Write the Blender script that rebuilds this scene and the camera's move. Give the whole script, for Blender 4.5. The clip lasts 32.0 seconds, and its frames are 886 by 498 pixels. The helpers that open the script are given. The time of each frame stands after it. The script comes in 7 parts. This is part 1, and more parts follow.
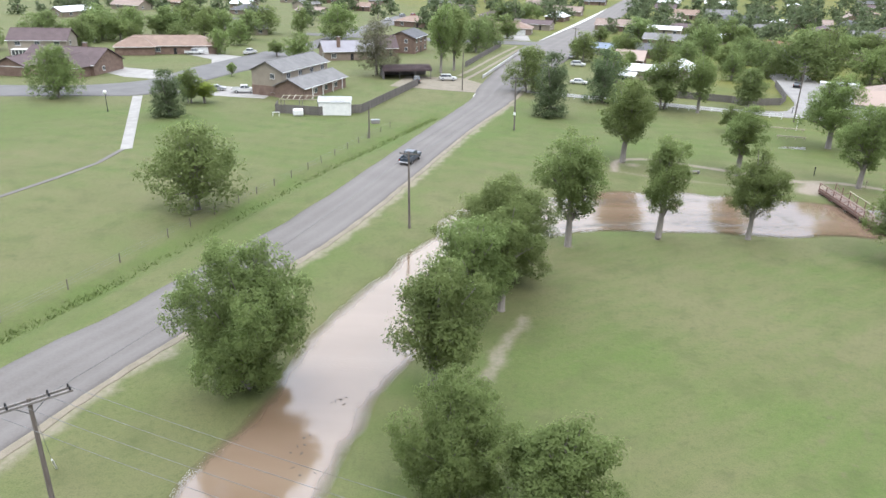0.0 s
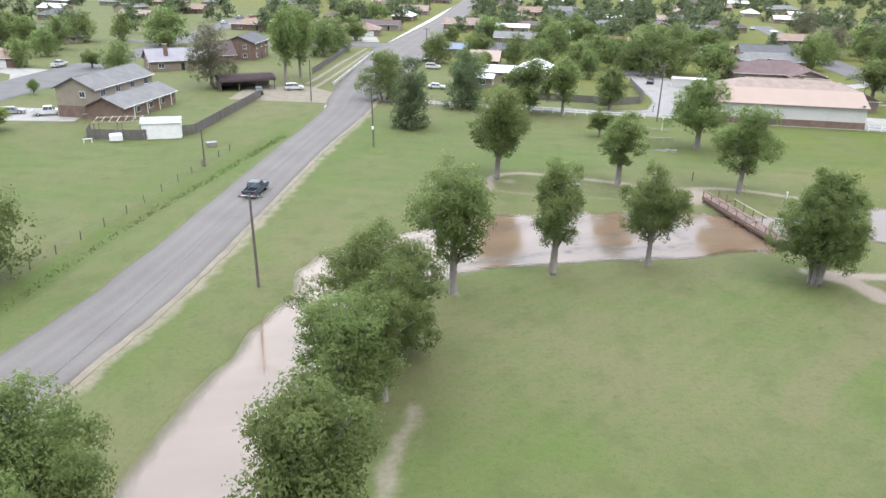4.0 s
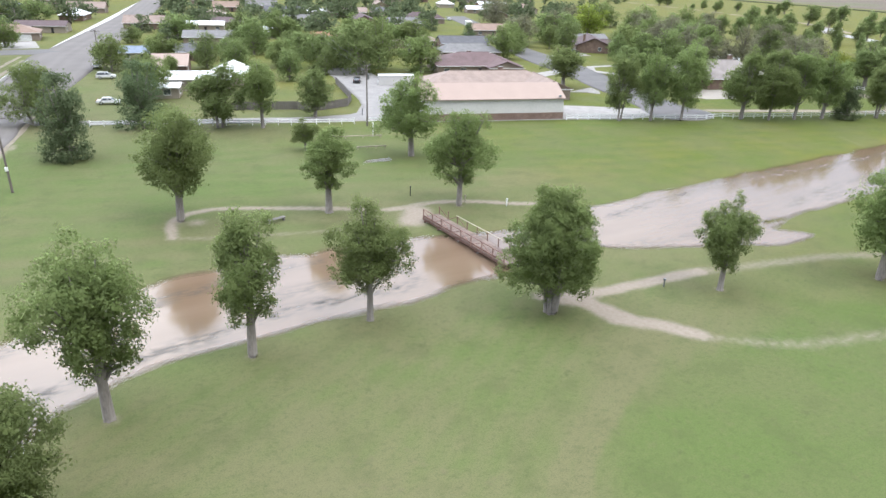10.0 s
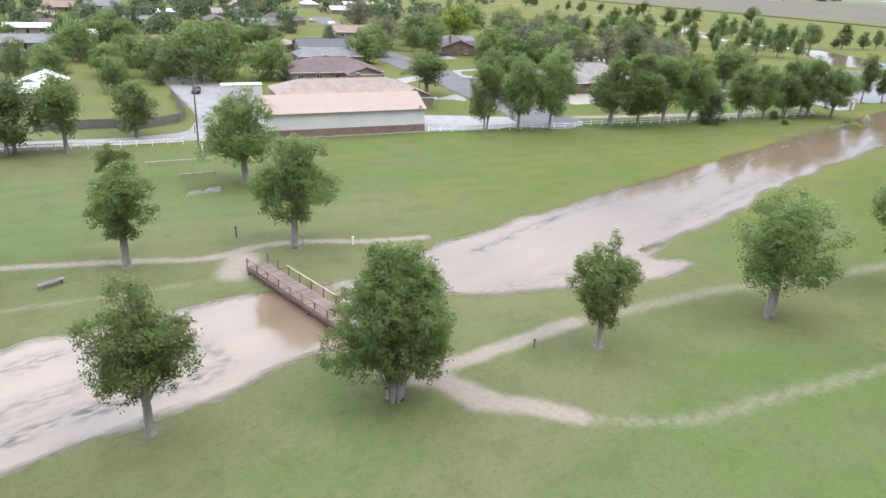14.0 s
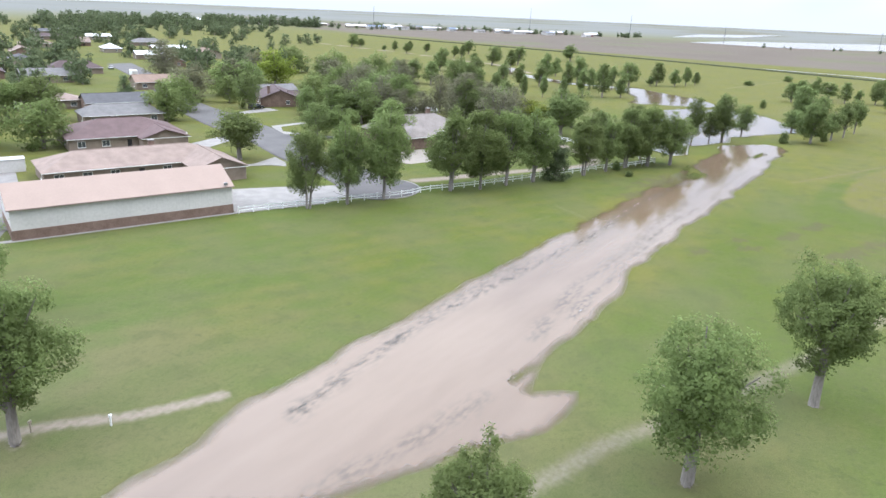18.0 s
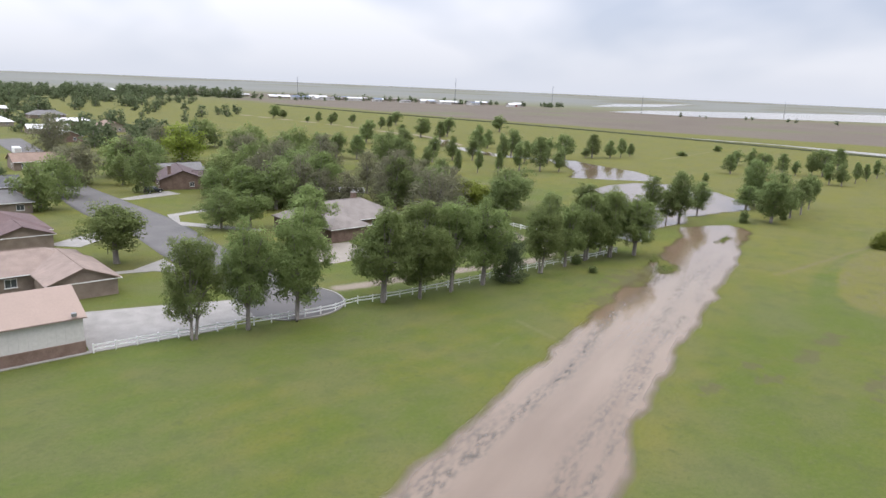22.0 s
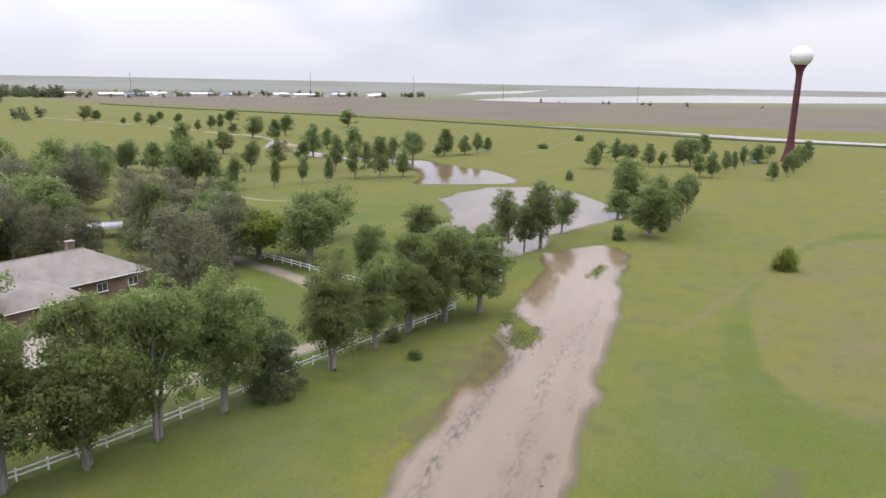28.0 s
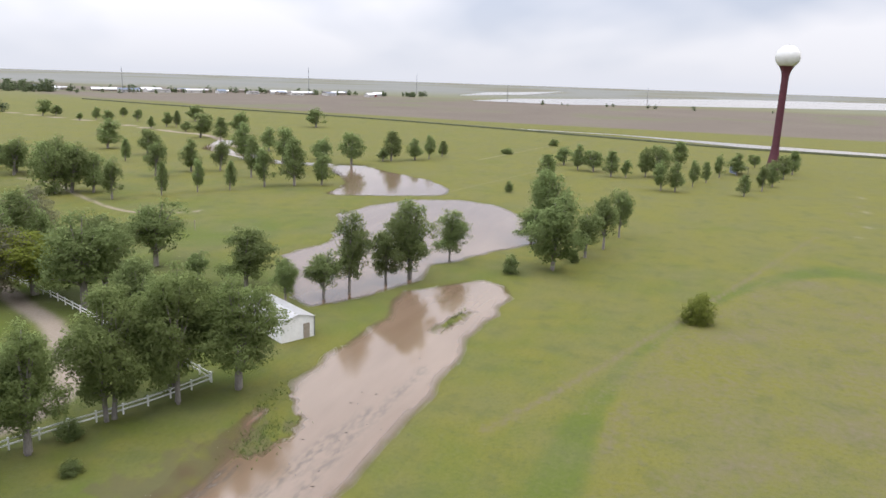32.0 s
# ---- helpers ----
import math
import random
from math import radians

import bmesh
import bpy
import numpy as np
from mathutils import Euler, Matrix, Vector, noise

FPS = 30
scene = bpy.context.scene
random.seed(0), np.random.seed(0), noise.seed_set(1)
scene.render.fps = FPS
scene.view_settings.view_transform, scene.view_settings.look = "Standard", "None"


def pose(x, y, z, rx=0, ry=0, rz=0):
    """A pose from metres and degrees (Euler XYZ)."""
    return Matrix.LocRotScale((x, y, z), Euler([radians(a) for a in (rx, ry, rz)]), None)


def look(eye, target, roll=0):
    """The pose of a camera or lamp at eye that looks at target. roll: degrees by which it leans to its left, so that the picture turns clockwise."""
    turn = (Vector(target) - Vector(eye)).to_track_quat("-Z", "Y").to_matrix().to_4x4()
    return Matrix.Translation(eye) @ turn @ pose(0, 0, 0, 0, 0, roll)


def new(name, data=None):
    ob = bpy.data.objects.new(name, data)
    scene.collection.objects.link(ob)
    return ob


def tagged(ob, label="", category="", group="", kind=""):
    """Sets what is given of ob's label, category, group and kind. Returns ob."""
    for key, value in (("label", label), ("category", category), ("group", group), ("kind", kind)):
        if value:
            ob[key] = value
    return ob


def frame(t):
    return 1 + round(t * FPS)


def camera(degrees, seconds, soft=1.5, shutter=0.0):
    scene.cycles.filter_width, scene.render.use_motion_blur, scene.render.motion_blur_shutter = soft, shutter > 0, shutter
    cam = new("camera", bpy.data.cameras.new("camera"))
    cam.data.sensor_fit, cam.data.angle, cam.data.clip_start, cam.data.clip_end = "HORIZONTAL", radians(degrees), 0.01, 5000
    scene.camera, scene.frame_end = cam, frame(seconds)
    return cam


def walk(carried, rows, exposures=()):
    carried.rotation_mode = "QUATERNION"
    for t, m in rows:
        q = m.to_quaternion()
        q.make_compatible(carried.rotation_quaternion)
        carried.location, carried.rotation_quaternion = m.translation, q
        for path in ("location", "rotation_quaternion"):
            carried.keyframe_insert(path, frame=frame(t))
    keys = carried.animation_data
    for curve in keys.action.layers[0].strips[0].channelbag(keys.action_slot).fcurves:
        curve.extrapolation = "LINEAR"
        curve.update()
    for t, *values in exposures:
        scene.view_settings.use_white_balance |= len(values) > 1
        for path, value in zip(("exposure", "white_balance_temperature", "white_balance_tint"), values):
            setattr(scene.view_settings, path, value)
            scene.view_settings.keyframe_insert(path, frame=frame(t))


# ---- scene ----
cam = camera(64.1, 32.0)
PATH = [
    (0, (0.39, -0.294, 31.98), (0.4, 1.555, 31.218), 1.5),
    (0.5, (0.124, 3.145, 31.881), (0.149, 4.993, 31.116), 1.7),
    (1, (0.14, 5.316, 31.717), (0.189, 7.166, 30.957), 1.6),
    (1.5, (0.073, 7.2, 31.734), (0.171, 9.048, 30.976), 1.4),
    (2, (0.118, 9.255, 31.586), (0.291, 11.097, 30.829), 1.5),
    (2.5, (0.234, 10.946, 31.7), (0.484, 12.78, 30.942), 1.4),
    (4.5, (1.449, 17.28, 31.491), (1.899, 19.077, 30.736), 1.4),
    (5, (2.0, 18.666, 31.488), (2.526, 20.442, 30.734), 1.4),
    (5.5, (2.6, 20.051, 31.511), (3.197, 21.804, 30.756), 1.5),
    (6, (3.341, 21.476, 31.454), (4.007, 23.205, 30.699), 1.5),
    (6.5, (4.114, 22.808, 31.438), (4.837, 24.513, 30.684), 1.4),
    (7, (4.851, 24.088, 31.405), (5.608, 25.779, 30.65), 1.5),
    (7.5, (5.721, 25.297, 31.373), (6.551, 26.953, 30.619), 1.6),
    (8, (6.705, 26.537, 31.344), (7.593, 28.162, 30.59), 1.6),
    (8.5, (7.734, 27.746, 31.386), (8.665, 29.347, 30.63), 1.6),
    (9, (8.913, 28.755, 31.391), (9.885, 30.331, 30.636), 1.6),
    (9.5, (10.112, 29.811, 31.432), (11.123, 31.362, 30.675), 1.7),
    (10, (11.342, 30.799, 31.41), (12.393, 32.323, 30.654), 1.7),
    (10.5, (12.63, 31.823, 31.38), (13.714, 33.324, 30.624), 1.9),
    (11, (14.011, 32.718, 31.484), (15.127, 34.194, 30.726), 1.8),
    (11.5, (15.581, 33.719, 31.274), (16.735, 35.167, 30.519), 1.9),
    (12, (17.323, 34.827, 31.219), (18.509, 36.25, 30.463), 2.0),
    (12.5, (19.083, 36.049, 31.082), (20.288, 37.457, 30.33), 2.1),
    (13, (20.975, 37.355, 31.041), (22.193, 38.752, 30.289), 2.1),
    (13.5, (22.955, 38.88, 30.894), (24.22, 40.237, 30.147), 2.4),
    (14, (25.049, 40.406, 30.989), (26.35, 41.73, 30.243), 2.4),
    (14.5, (27.152, 42.192, 31.044), (28.512, 43.456, 30.301), 2.5),
    (16.5, (36.641, 49.081, 31.97), (38.097, 50.226, 31.213), 2.2),
    (17, (39.064, 50.732, 31.984), (40.555, 51.832, 31.23), 2.2),
    (17.5, (41.341, 52.421, 32.094), (42.875, 53.459, 31.34), 2.3),
    (18, (44.049, 54.434, 32.872), (45.649, 55.449, 32.232), 2.4),
    (18.5, (46.895, 56.151, 32.648), (48.584, 57.194, 32.404), 2.2),
    (19, (48.984, 57.513, 32.324), (50.712, 58.512, 32.192), 2.1),
    (19.5, (51.607, 59.458, 32.269), (53.363, 60.404, 32.122), 2.1),
    (20, (54.656, 61.361, 32.156), (56.407, 62.289, 31.883), 2.1),
    (20.5, (57.773, 63.405, 32.584), (59.5, 64.307, 32.133), 2.3),
    (21, (61.011, 65.517, 32.76), (62.753, 66.389, 32.308), 2.3),
    (21.5, (64.241, 67.579, 32.879), (65.981, 68.455, 32.426), 2.3),
    (22, (67.68, 69.997, 33.029), (69.42, 70.873, 32.574), 2.4),
    (22.5, (71.338, 72.365, 33.016), (73.081, 73.234, 32.561), 2.3),
    (23, (75.844, 75.163, 32.981), (77.589, 76.027, 32.524), 2.4),
    (23.5, (79.189, 76.683, 33.325), (81.0, 77.398, 32.87), 2.3),
    (24, (82.842, 79.302, 33.555), (84.72, 79.818, 33.1), 2.2),
    (24.5, (87.268, 81.699, 33.637), (89.145, 82.217, 33.18), 2.0),
    (25, (91.99, 83.409, 33.732), (93.865, 83.931, 33.273), 1.8),
    (25.5, (97.098, 84.26, 33.885), (98.971, 84.787, 33.422), 1.6),
    (27.5, (113.808, 79.136, 33.351), (115.674, 79.684, 32.883), 1.1),
    (28, (117.558, 76.297, 33.253), (119.421, 76.849, 32.783), 1.0),
    (28.5, (121.442, 73.006, 33.14), (123.303, 73.565, 32.668), 0.8),
    (29, (125.642, 69.652, 33.11), (127.501, 70.217, 32.635), 0.7),
    (29.5, (130.025, 66.287, 33.192), (131.881, 66.857, 32.716), 0.8),
    (30, (134.823, 63.502, 33.033), (136.678, 64.079, 32.559), 0.9),
    (30.5, (139.747, 61.279, 32.953), (141.601, 61.86, 32.479), 1.2),
    (31, (144.402, 59.597, 32.918), (146.255, 60.183, 32.445), 1.5),
    (31.5, (148.809, 58.156, 33.064), (150.66, 58.747, 32.592), 1.6),
    (32, (153.178, 57.241, 33.01), (155.028, 57.837, 32.539), 1.8),
]
walk(cam, [(t, look(eye, target, roll)) for t, eye, target, roll in PATH], exposures=((0, 0.02, 6200, 11), (14, 0.02, 6100, 12), (17.0, 0.0, 5950, 12), (18.5, -0.04, 6100, 13), (19, -0.14, 6300, 15), (20, -0.35, 6350, 15), (21, -0.44, 6350, 15), (23, -0.42, 6450, 16), (28, -0.38, 6500, 16), (32, -0.37, 6550, 16)))

# ---- sky, sun ----
world = bpy.data.worlds.new("overcast")
scene.world = world
world.use_nodes = True
wt = world.node_tree
wt.nodes.clear()


def wn(kind, **kw):
    n = wt.nodes.new(kind)
    for k, v in kw.items():
        n.inputs[k].default_value = v
    return n


def wmath(op, a, b):
    n = wt.nodes.new("ShaderNodeMath")
    n.operation = op
    for i, v in enumerate((a, b)):
        if isinstance(v, (int, float)):
            n.inputs[i].default_value = v
        else:
            wt.links.new(v, n.inputs[i])
    return n.outputs[0]


SUN_AZ, SUN_EL = radians(150), radians(55)
w_out = wt.nodes.new("ShaderNodeOutputWorld")
w_bg = wn("ShaderNodeBackground", Strength=1.0)
w_sky = wt.nodes.new("ShaderNodeTexSky")
w_sky.sky_type, w_sky.sun_disc = "NISHITA", False
w_sky.sun_elevation, w_sky.sun_rotation = SUN_EL, SUN_AZ
w_co = wt.nodes.new("ShaderNodeTexCoord")
w_sep = wt.nodes.new("ShaderNodeSeparateXYZ")
wt.links.new(w_co.outputs["Generated"], w_sep.inputs[0])
up = wmath("MAXIMUM", w_sep.outputs[2], 0.0)
den = wmath("ADD", up, 0.42)
w_comb = wt.nodes.new("ShaderNodeCombineXYZ")
wt.links.new(wmath("DIVIDE", w_sep.outputs[0], den), w_comb.inputs[0])
wt.links.new(wmath("DIVIDE", w_sep.outputs[1], den), w_comb.inputs[1])
w_noise = wn("ShaderNodeTexNoise", Scale=1.25, Detail=3.5, Roughness=0.48, Distortion=0.2)
wt.links.new(w_comb.outputs[0], w_noise.inputs["Vector"])
w_ramp = wt.nodes.new("ShaderNodeValToRGB")
w_ramp.color_ramp.elements[0].position, w_ramp.color_ramp.elements[0].color = 0.39, (0.52, 0.60, 0.72, 1)
w_ramp.color_ramp.elements[1].position, w_ramp.color_ramp.elements[1].color = 0.57, (0.955, 0.975, 1.0, 1)
wt.links.new(w_noise.outputs["Fac"], w_ramp.inputs[0])
# haze evens the cloud out towards the horizon
w_haze = wt.nodes.new("ShaderNodeMix")
w_haze.data_type = "RGBA"
wt.links.new(wmath("POWER", 2.718, wmath("MULTIPLY", up, -14.0)), w_haze.inputs[0])
wt.links.new(w_ramp.outputs[0], w_haze.inputs[6])
w_haze.inputs[7].default_value = (0.82, 0.885, 0.965, 1)
# a bright overcast: thin cloud overhead, several times as bright as the hazy horizon
# and thinning towards the north
thin = wmath("ADD", wmath("ADD", wmath("MULTIPLY", w_sep.outputs[0], -0.40), wmath("MULTIPLY", w_sep.outputs[1], 0.80)), 0.82)
grade = wmath("ADD", wmath("MULTIPLY", wmath("MULTIPLY", wmath("ADD", wmath("MULTIPLY", up, 4.2), 2.2), up), wmath("MAXIMUM", thin, 0.3)), 1.13)
w_mul = wt.nodes.new("ShaderNodeVectorMath")
w_mul.operation = "SCALE"
wt.links.new(w_haze.outputs[2], w_mul.inputs[0])
wt.links.new(grade, w_mul.inputs["Scale"])
w_blue = wt.nodes.new("ShaderNodeVectorMath")
w_blue.operation = "SCALE"
w_blue.inputs["Scale"].default_value = 0.014
wt.links.new(w_sky.outputs[0], w_blue.inputs[0])
w_add = wt.nodes.new("ShaderNodeVectorMath")
w_add.operation = "ADD"
wt.links.new(w_mul.outputs[0], w_add.inputs[0])
wt.links.new(w_blue.outputs[0], w_add.inputs[1])
wt.links.new(w_add.outputs[0], w_bg.inputs[0])
wt.links.new(w_bg.outputs[0], w_out.inputs[0])

sun = new("sun", bpy.data.lights.new("sun", "SUN"))
sun.data.energy, sun.data.angle, sun.data.color = 2.3, radians(24), (1.0, 0.96, 0.9)
sun.matrix_world = look((0, 0, 60), (-math.sin(SUN_AZ) * math.cos(SUN_EL), -math.cos(SUN_AZ) * math.cos(SUN_EL), 60 - math.sin(SUN_EL)))


# ---- materials ----
def mat(name, c1, c2, scale=1.0, rough=0.85, bump=0.3, fine=9.0, metal=0.0, vary=0.0, island=0.0, depth=0.03, spec=0.3, stretch=None, lanes=None):
    """Two tones mixed by a coarse and a fine noise, with relief."""
    m = bpy.data.materials.new(name)
    m.use_nodes = True
    nt = m.node_tree
    b = nt.nodes["Principled BSDF"]
    b.inputs["Roughness"].default_value, b.inputs["Metallic"].default_value = rough, metal
    b.inputs["Specular IOR Level"].default_value = spec
    co = nt.nodes.new("ShaderNodeTexCoord")
    mp = nt.nodes.new("ShaderNodeMapping")
    mp.inputs["Scale"].default_value = stretch or (1, 1, 1)
    nt.links.new(co.outputs["Object"], mp.inputs[0])
    n1, n2 = nt.nodes.new("ShaderNodeTexNoise"), nt.nodes.new("ShaderNodeTexNoise")
    n1.inputs["Scale"].default_value, n1.inputs["Detail"].default_value = scale, 5
    n2.inputs["Scale"].default_value, n2.inputs["Detail"].default_value = scale * fine, 4
    for n in (n1, n2):
        nt.links.new(mp.outputs[0], n.inputs["Vector"])
    add = nt.nodes.new("ShaderNodeMath")
    add.operation = "MULTIPLY_ADD"
    add.inputs[1].default_value = 0.55
    nt.links.new(n2.outputs["Fac"], add.inputs[0])
    half = nt.nodes.new("ShaderNodeMath")
    half.operation = "MULTIPLY"
    half.inputs[1].default_value = 0.55
    nt.links.new(n1.outputs["Fac"], half.inputs[0])
    nt.links.new(half.outputs[0], add.inputs[2])
    ramp = nt.nodes.new("ShaderNodeValToRGB")
    ramp.color_ramp.elements[0].position, ramp.color_ramp.elements[0].color = 0.38, (*c1, 1)
    ramp.color_ramp.elements[1].position, ramp.color_ramp.elements[1].color = 0.72, (*c2, 1)
    nt.links.new(add.outputs[0], ramp.inputs[0])
    colour = ramp.outputs[0]
    if vary or island:
        src = nt.nodes.new("ShaderNodeObjectInfo").outputs["Random"] if vary else nt.nodes.new("ShaderNodeNewGeometry").outputs["Random Per Island"]
        mr = nt.nodes.new("ShaderNodeMapRange")
        k = vary or island
        mr.inputs["To Min"].default_value, mr.inputs["To Max"].default_value = 1 - k, 1 + k
        nt.links.new(src, mr.inputs[0])
        hs = nt.nodes.new("ShaderNodeHueSaturation")
        nt.links.new(mr.outputs[0], hs.inputs["Value"])
        nt.links.new(colour, hs.inputs["Color"])
        colour = hs.outputs[0]
    if lanes:
        at = nt.nodes.new("ShaderNodeAttribute")
        at.attribute_name = "worn"
        lane = nt.nodes.new("ShaderNodeMix")
        lane.data_type = "RGBA"
        f_ = nt.nodes.new("ShaderNodeMath")
        f_.operation = "MULTIPLY"
        nt.links.new(at.outputs["Fac"], f_.inputs[0])
        nt.links.new(n1.outputs["Fac"], f_.inputs[1])
        nt.links.new(f_.outputs[0], lane.inputs[0])
        nt.links.new(colour, lane.inputs[6])
        lane.inputs[7].default_value = (*lanes, 1)
        colour = lane.outputs[2]
    nt.links.new(colour, b.inputs["Base Color"])
    if bump:
        bp = nt.nodes.new("ShaderNodeBump")
        bp.inputs["Strength"].default_value, bp.inputs["Distance"].default_value = bump, depth
        nt.links.new(n2.outputs["Fac"], bp.inputs["Height"])
        nt.links.new(bp.outputs[0], b.inputs["Normal"])
    return m


def leafy(name, c1, c2, glow=0.3):
    """Foliage: each leaf its own tone, each tree its own cast, light passing through."""
    m = bpy.data.materials.new(name)
    m.use_nodes = True
    nt = m.node_tree
    b, out = nt.nodes["Principled BSDF"], nt.nodes["Material Output"]
    geo, info = nt.nodes.new("ShaderNodeNewGeometry"), nt.nodes.new("ShaderNodeObjectInfo")
    ramp = nt.nodes.new("ShaderNodeValToRGB")
    ramp.color_ramp.elements[0].color, ramp.color_ramp.elements[1].color = (*c1, 1), (*c2, 1)
    nt.links.new(geo.outputs["Random Per Island"], ramp.inputs[0])
    hs = nt.nodes.new("ShaderNodeHueSaturation")
    mr, mh = nt.nodes.new("ShaderNodeMapRange"), nt.nodes.new("ShaderNodeMapRange")
    mr.inputs["To Min"].default_value, mr.inputs["To Max"].default_value = 0.86, 1.14
    mh.inputs["To Min"].default_value, mh.inputs["To Max"].default_value = 0.493, 0.506
    nt.links.new(info.outputs["Random"], mr.inputs[0])
    nt.links.new(info.outputs["Random"], mh.inputs[0])
    nt.links.new(mr.outputs[0], hs.inputs["Value"])
    nt.links.new(mh.outputs[0], hs.inputs["Hue"])
    nt.links.new(ramp.outputs[0], hs.inputs["Color"])
    nt.links.new(hs.outputs[0], b.inputs["Base Color"])
    b.inputs["Roughness"].default_value, b.inputs["Specular IOR Level"].default_value = 0.85, 0.08
    tr = nt.nodes.new("ShaderNodeBsdfTranslucent")
    nt.links.new(hs.outputs[0], tr.inputs["Color"])
    mix = nt.nodes.new("ShaderNodeMixShader")
    mix.inputs[0].default_value = glow
    nt.links.new(b.outputs[0], mix.inputs[1])
    nt.links.new(tr.outputs[0], mix.inputs[2])
    nt.links.new(mix.outputs[0], out.inputs["Surface"])
    return m


LEAF = leafy("elm_leaves", (0.166, 0.212, 0.074), (0.206, 0.252, 0.100), 0.70)
LEAF_DARK = leafy("dark_leaves", (0.156, 0.200, 0.074), (0.196, 0.242, 0.100), 0.70)
LEAF_LIME = leafy("lime_leaves", (0.160, 0.200, 0.036), (0.225, 0.262, 0.056), 0.60)
LEAF_SHRUB = leafy("shrub_leaves", (0.115, 0.140, 0.026), (0.165, 0.185, 0.042), 0.45)
LEAF_PINE = leafy("pine_needles", (0.150, 0.150, 0.092), (0.196, 0.192, 0.120), 0.68)
LEAF_JUNI = leafy("juniper_needles", (0.100, 0.136, 0.066), (0.142, 0.176, 0.092), 0.58)
LEAF_FAR = leafy("distant_leaves", (0.078, 0.105, 0.055), (0.140, 0.165, 0.085), 0.45)
DRIVE = mat("beige_concrete", (0.190, 0.168, 0.140), (0.250, 0.223, 0.190), 0.5, 0.9, 0.15, 20)
BARK = mat("bark", (0.125, 0.110, 0.096), (0.240, 0.218, 0.192), 1.6, 0.95, 0.8, 6, stretch=(1, 1, 0.25))
ASPHALT = mat("worn_asphalt", (0.089, 0.079, 0.072), (0.115, 0.104, 0.096), 0.12, 0.95, 0.25, 40, lanes=(0.136, 0.123, 0.114))
STREET = mat("street_asphalt", (0.075, 0.071, 0.069), (0.113, 0.106, 0.102), 0.2, 0.92, 0.25, 40)
GRAVEL = mat("gravel", (0.117, 0.100, 0.072), (0.185, 0.158, 0.120), 0.5, 0.97, 0.6, 25)
CALICHE = mat("pale_gravel", (0.145, 0.136, 0.128), (0.215, 0.203, 0.190), 0.35, 0.95, 0.4, 30)
CONCRETE = mat("concrete", (0.165, 0.156, 0.142), (0.250, 0.236, 0.220), 0.5, 0.9, 0.15, 20)
WHITE = mat("white_paint", (0.56, 0.56, 0.55), (0.70, 0.70, 0.68), 1.4, 0.55, 0.06, 8)
WHITE_ROOF = mat("white_sheet_roof", (0.449, 0.449, 0.449), (0.568, 0.568, 0.568), 0.6, 0.45, 0.1, 8)
WOODGREY = mat("weathered_wood", (0.080, 0.072, 0.068), (0.165, 0.150, 0.138), 1.2, 0.92, 0.4, 10, vary=0.14, stretch=(1, 1, 0.2))
POLEWOOD = mat("pole_wood", (0.075, 0.062, 0.052), (0.150, 0.130, 0.113), 1.0, 0.92, 0.5, 9, stretch=(1, 1, 0.08))
REDWOOD = mat("red_stained_wood", (0.105, 0.055, 0.043), (0.200, 0.125, 0.102), 1.5, 0.9, 0.4, 9, vary=0.18)
DECKWOOD = mat("deck_wood", (0.100, 0.072, 0.060), (0.180, 0.138, 0.117), 1.3, 0.92, 0.4, 9, vary=0.2)
RAILWOOD = mat("pale_rail", (0.240, 0.205, 0.150), (0.340, 0.300, 0.235), 2.0, 0.7, 0.1, 8)
BRICK = mat("brown_brick", (0.110, 0.072, 0.055), (0.200, 0.142, 0.113), 0.8, 0.92, 0.5, 22)
BRICK_TAN = mat("tan_brick", (0.150, 0.117, 0.092), (0.240, 0.195, 0.158), 0.8, 0.92, 0.5, 22)
SIDING_WHITE = mat("white_siding", (0.409, 0.399, 0.376), (0.502, 0.488, 0.465), 0.25, 0.55, 0.1, 10)
SIDING_TAN = mat("tan_siding", (0.200, 0.170, 0.130), (0.275, 0.240, 0.193), 0.6, 0.8, 0.15, 10)
GLASS = mat("window_glass", (0.030, 0.035, 0.040), (0.070, 0.080, 0.090), 0.5, 0.08, 0.0, 5, spec=0.7)
TOWER_RED = mat("tower_maroon", (0.052, 0.013, 0.021), (0.083, 0.022, 0.030), 0.12, 0.6, 0.05, 8)
TOWER_WHITE = mat("tower_white", (0.475, 0.475, 0.462), (0.568, 0.568, 0.554), 0.10, 0.45, 0.03, 8)
RUBBER = mat("rubber", (0.006, 0.006, 0.006), (0.015, 0.015, 0.015), 6, 0.85, 0.1)
CHROME = mat("bright_metal", (0.450, 0.450, 0.460), (0.650, 0.650, 0.660), 5, 0.3, 0.0, metal=0.9)
STEEL = mat("galvanised_steel", (0.150, 0.155, 0.160), (0.240, 0.245, 0.250), 2, 0.5, 0.1, metal=0.6)
LAMP_RED = mat("red_lens", (0.150, 0.010, 0.007), (0.210, 0.015, 0.010), 6, 0.25, 0.0)
LAMP_CLEAR = mat("clear_lens", (0.396, 0.396, 0.383), (0.528, 0.528, 0.515), 6, 0.2, 0.0)
DARK_TRIM = mat("dark_trim", (0.010, 0.010, 0.011), (0.025, 0.025, 0.028), 4, 0.5, 0.05)
WIRE = mat("wire", (0.050, 0.050, 0.050), (0.140, 0.140, 0.135), 3, 0.6, 0.0)
GLOBE = mat("lamp_globe", (0.495, 0.495, 0.482), (0.568, 0.568, 0.554), 4, 0.3, 0.0)
PALE_CONCRETE = mat("pale_concrete", (0.30, 0.29, 0.275), (0.42, 0.41, 0.39), 0.4, 0.85, 0.12, 18)


